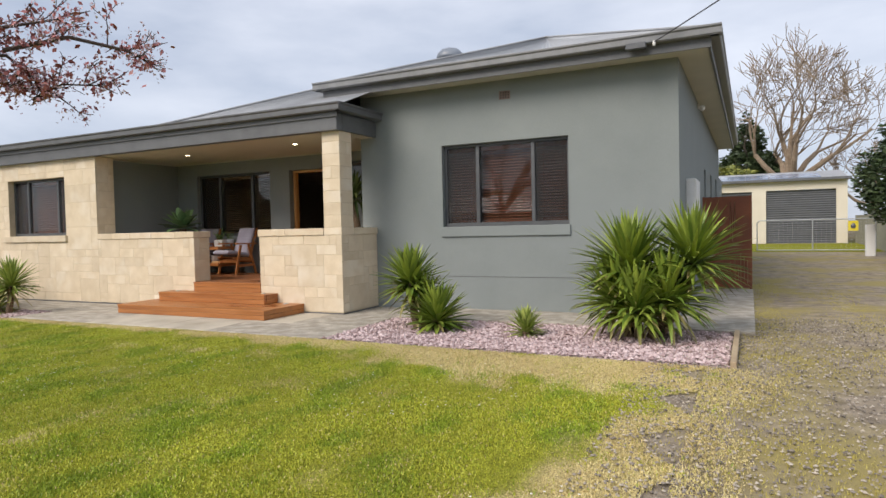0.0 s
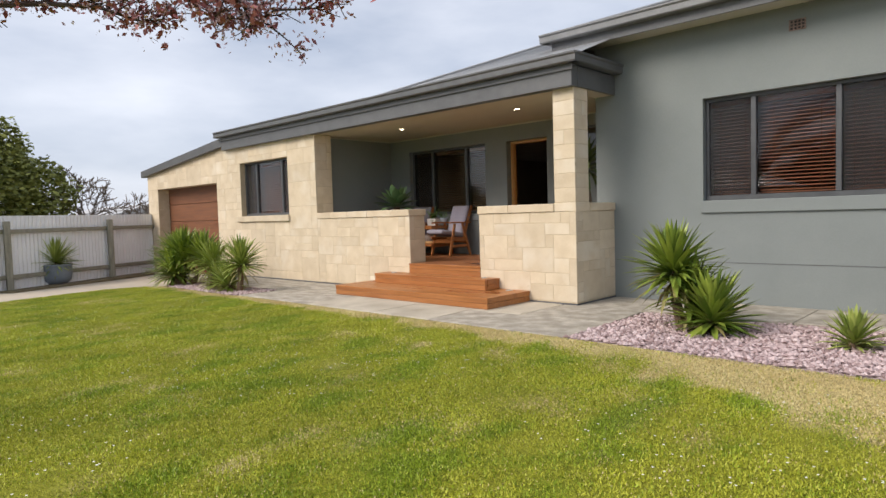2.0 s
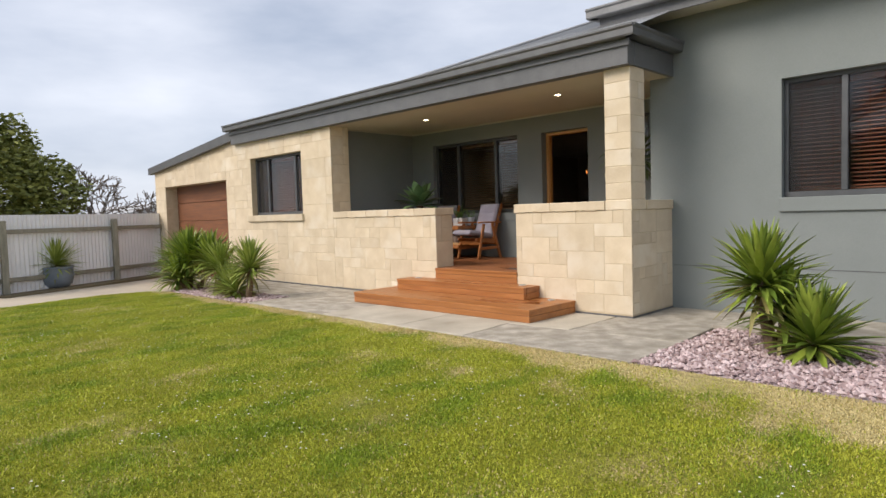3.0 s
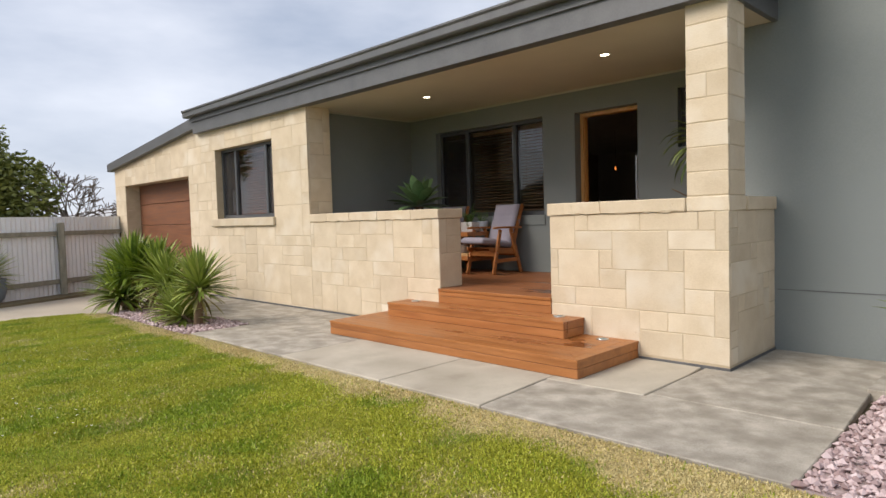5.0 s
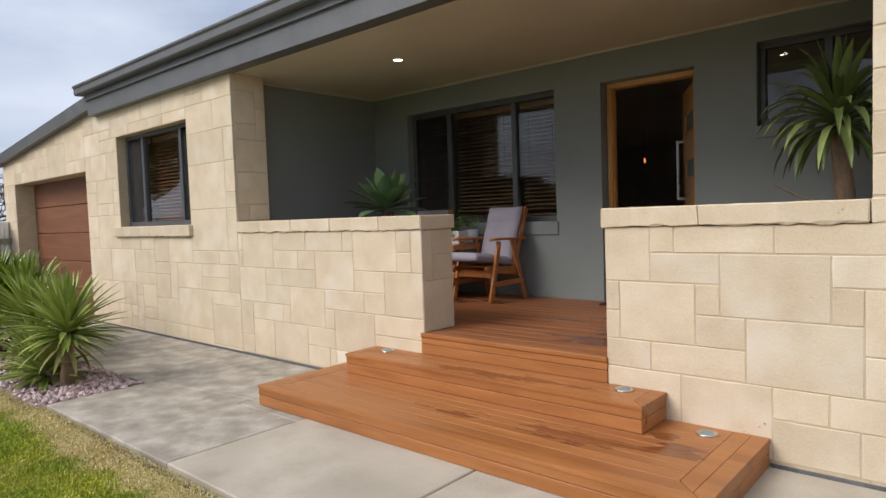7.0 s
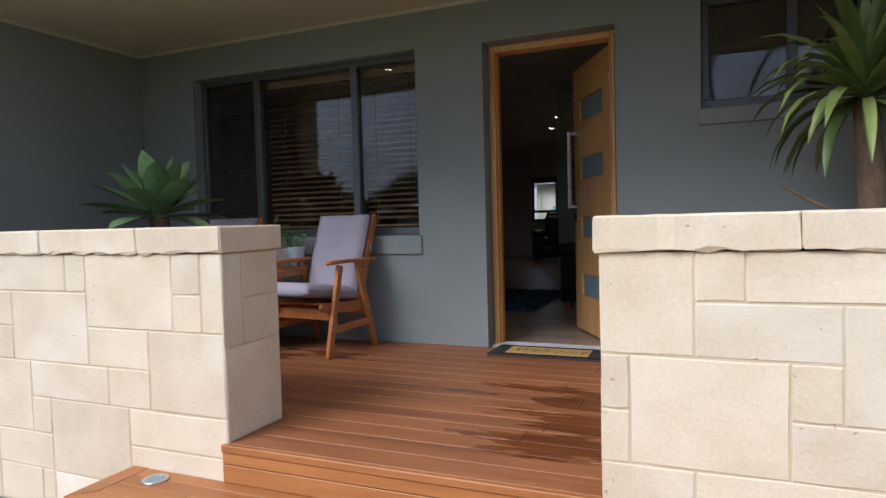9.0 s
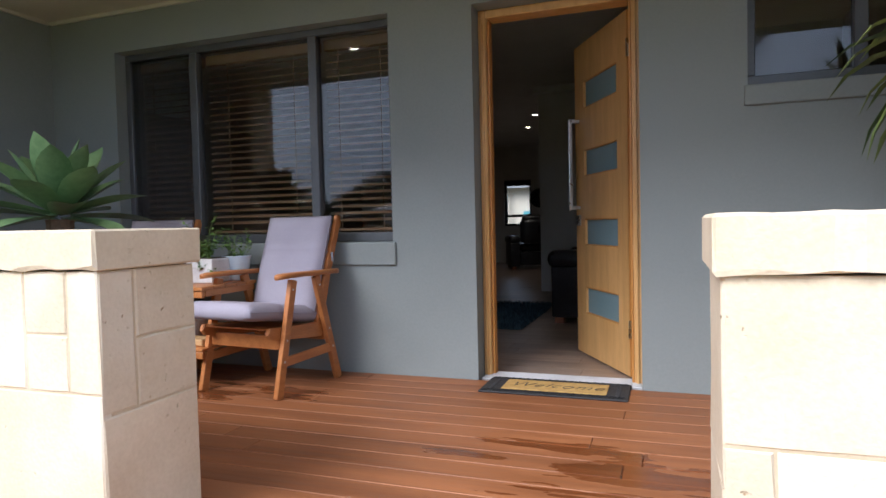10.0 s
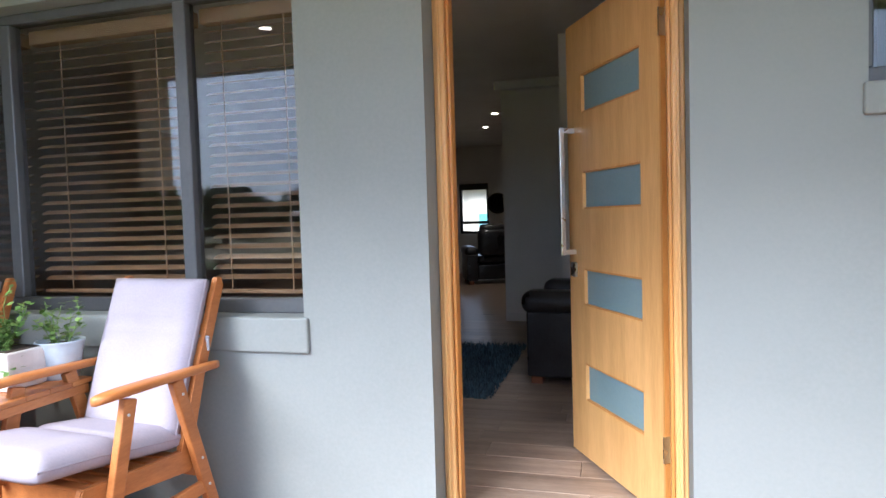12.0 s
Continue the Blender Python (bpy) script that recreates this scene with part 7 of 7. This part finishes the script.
lay(low_left, ((-5.32, -4.93, 0.565, 0.745), (-4.93, -4.41, 0.395, 0.745), (-4.41, -3.88, 0.57, 0.745), (-3.88, -3.625, 0.57, 0.745), (-5.795, -5.57, 0.22, 0.565),
               (-5.57, -5.05, 0.395, 0.565), (-5.05, -4.93, 0.395, 0.565), (-4.41, -4.275, 0.395, 0.57), (-4.275, -3.76, 0.215, 0.57), (-3.76, -3.2, 0.40, 0.57),
               (-3.76, -3.2, 0.03, 0.40), (-4.275, -3.76, 0.03, 0.215), (-5.795, -5.57, 0.03, 0.22), (-5.57, -5.21, 0.03, 0.395), (-5.21, -4.675, 0.03, 0.395),
               (-4.675, -4.275, 0.22, 0.395), (-4.675, -4.36, 0.03, 0.22), (-4.36, -4.275, 0.03, 0.22)))
lay(low_right, ((-1.68, -1.40, 0.94, 1.262), (-1.40, -1.26, 1.11, 1.262), (-1.26, -0.745, 1.11, 1.262), (-0.745, -0.24, 1.11, 1.262), (-0.24, -0.105, 1.11, 1.262),
                (-0.105, 0.0, 0.95, 1.262), (-1.40, -1.015, 0.94, 1.11), (-1.015, -0.495, 0.77, 1.11), (-0.495, -0.105, 0.95, 1.11), (-1.68, -1.59, 0.765, 0.94),
                (-1.68, -1.59, 0.595, 0.765), (-1.59, -1.145, 0.595, 0.94), (-1.145, -1.015, 0.77, 0.94), (-1.145, -0.885, 0.595, 0.77)))
lay(low_right, ((-0.495, -0.36, 0.77, 0.95), (-0.36, 0.0, 0.63, 0.95), (-1.68, -1.40, 0.425, 0.595), (-1.40, -0.885, 0.425, 0.595), (-0.885, -0.36, 0.425, 0.77),
                (-0.36, -0.115, 0.425, 0.63), (-0.115, 0.0, 0.26, 0.63), (-1.68, -1.23, 0.04, 0.425), (-1.23, -0.76, 0.04, 0.425), (-0.76, -0.505, 0.26, 0.425),
                (-0.505, -0.115, 0.26, 0.425), (-0.76, -0.375, 0.04, 0.26), (-0.375, 0.0, 0.04, 0.26)))
ashlar(low_left, 0.0, 0.365, 0.47, 1.262, facing_right(-3.20), unit=(0.12, 0.2), big=(3, 2))
ashlar(low_right, -0.35, -0.001, 0.47, 1.262, facing_left(-1.68), unit=(0.12, 0.2), big=(3, 2))
ashlar(pier, 0.031, 1.044, 0.04, 1.262, facing_right(0.0), unit=(0.15, 0.136))
ashlar(column, -0.335, 0.0, 1.385, 2.928, front(0.0), unit=(0.168, 0.19), big=(2, 1))
ashlar(column, 0.031, 0.345, 1.385, 2.928, facing_right(0.0), unit=(0.157, 0.19), big=(2, 1))
ashlar(column, -0.345, -0.031, 1.385, 2.928, facing_left(-0.335), unit=(0.157, 0.19), big=(2, 1))
ashlar(wall_stone, 0.031, 0.40, 1.385, 2.898, facing_right(-5.80), unit=(0.123, 0.17), big=(3, 2))
ashlar(wall_stone, -0.30, -0.031, -0.05, 2.17, facing_left(GAR[1] + 0.001), unit=(0.15, 0.17), big=(2, 2))
ashlar(wall_stone, 0.031, 0.30, -0.05, 2.17, facing_right(GAR[0] - 0.001), unit=(0.15, 0.17), big=(2, 2))


def cap_stone(parent, x0, x1, y0, y1, z0, z1):
    bm = cuboid(x0 + 0.001, x1 - 0.001, y0, y1, z0, z1, 0.007)
    bmesh.ops.subdivide_edges(bm, edges=[e for e in bm.edges if abs(e.verts[0].co.x - e.verts[1].co.x) > 0.2], cuts=max(1, int((x1 - x0) / 0.05)))
    for v in bm.verts:
        if v.co.y < y0 + 0.02 and v.co.z < z0 + 0.02:
            v.co += Vector((0, rng.uniform(0, 0.006), rng.uniform(-0.006, 0.008)))
        v.co += Vector((0, rng.uniform(-0.003, 0.003), rng.uniform(-0.004, 0.001) if v.co.z < z0 + 0.02 else rng.uniform(-0.002, 0.001)))
    part("cap_stone", bm, STONE, parent)


def caps(parent, x0, x1, y0, y1):
    x = x0
    while x < x1 - 1e-6:
        e = x + rng.uniform(0.38, 0.68)
        e = x1 if x1 - e < 0.3 else e
        cap_stone(parent, x, e, y0, y1, 1.264, 1.375)
        x = e


caps(low_left, -5.795, -3.185, -0.02, 0.385)
caps(low_right, -1.697, -0.34, -0.02, 0.36)
cap_stone(pier, -0.338, 0.004, -0.006, 0.36, 1.264, 1.381)
cap_stone(pier, -0.338, 0.02, 0.361, 1.044, 1.264, 1.375)
cap_stone(wall_stone, -8.84, -7.75, -0.045, 0.10, 1.235, 1.362)
cap_stone(wall_stone, -7.75, -6.73, -0.045, 0.10, 1.235, 1.362)

# ---- hall floorboards ----
floor_hall = bpy.data.objects["floor_hall"]
rng = random.Random(55)
x = -4.4
plank_me = {}
y = 2.45
while y < 7.0:
    x = -4.6 - rng.uniform(0, 0.8)
    while x < -1.5:
        me = plank_me.get("a")
        if me is None:
            me = bpy.data.meshes.new("floorboard")
            b = cuboid(0, 1.2, 0, 0.18, 0, 0.006, 0.0015)
            b.to_mesh(me)
            b.free()
            plank_me["a"] = me
        ob = link_mesh("floorboard", me, FLOORING, floor_hall)
        ob.matrix_basis = Matrix.Translation((x, y, 0.4552))
        x += 1.202
    y += 0.182
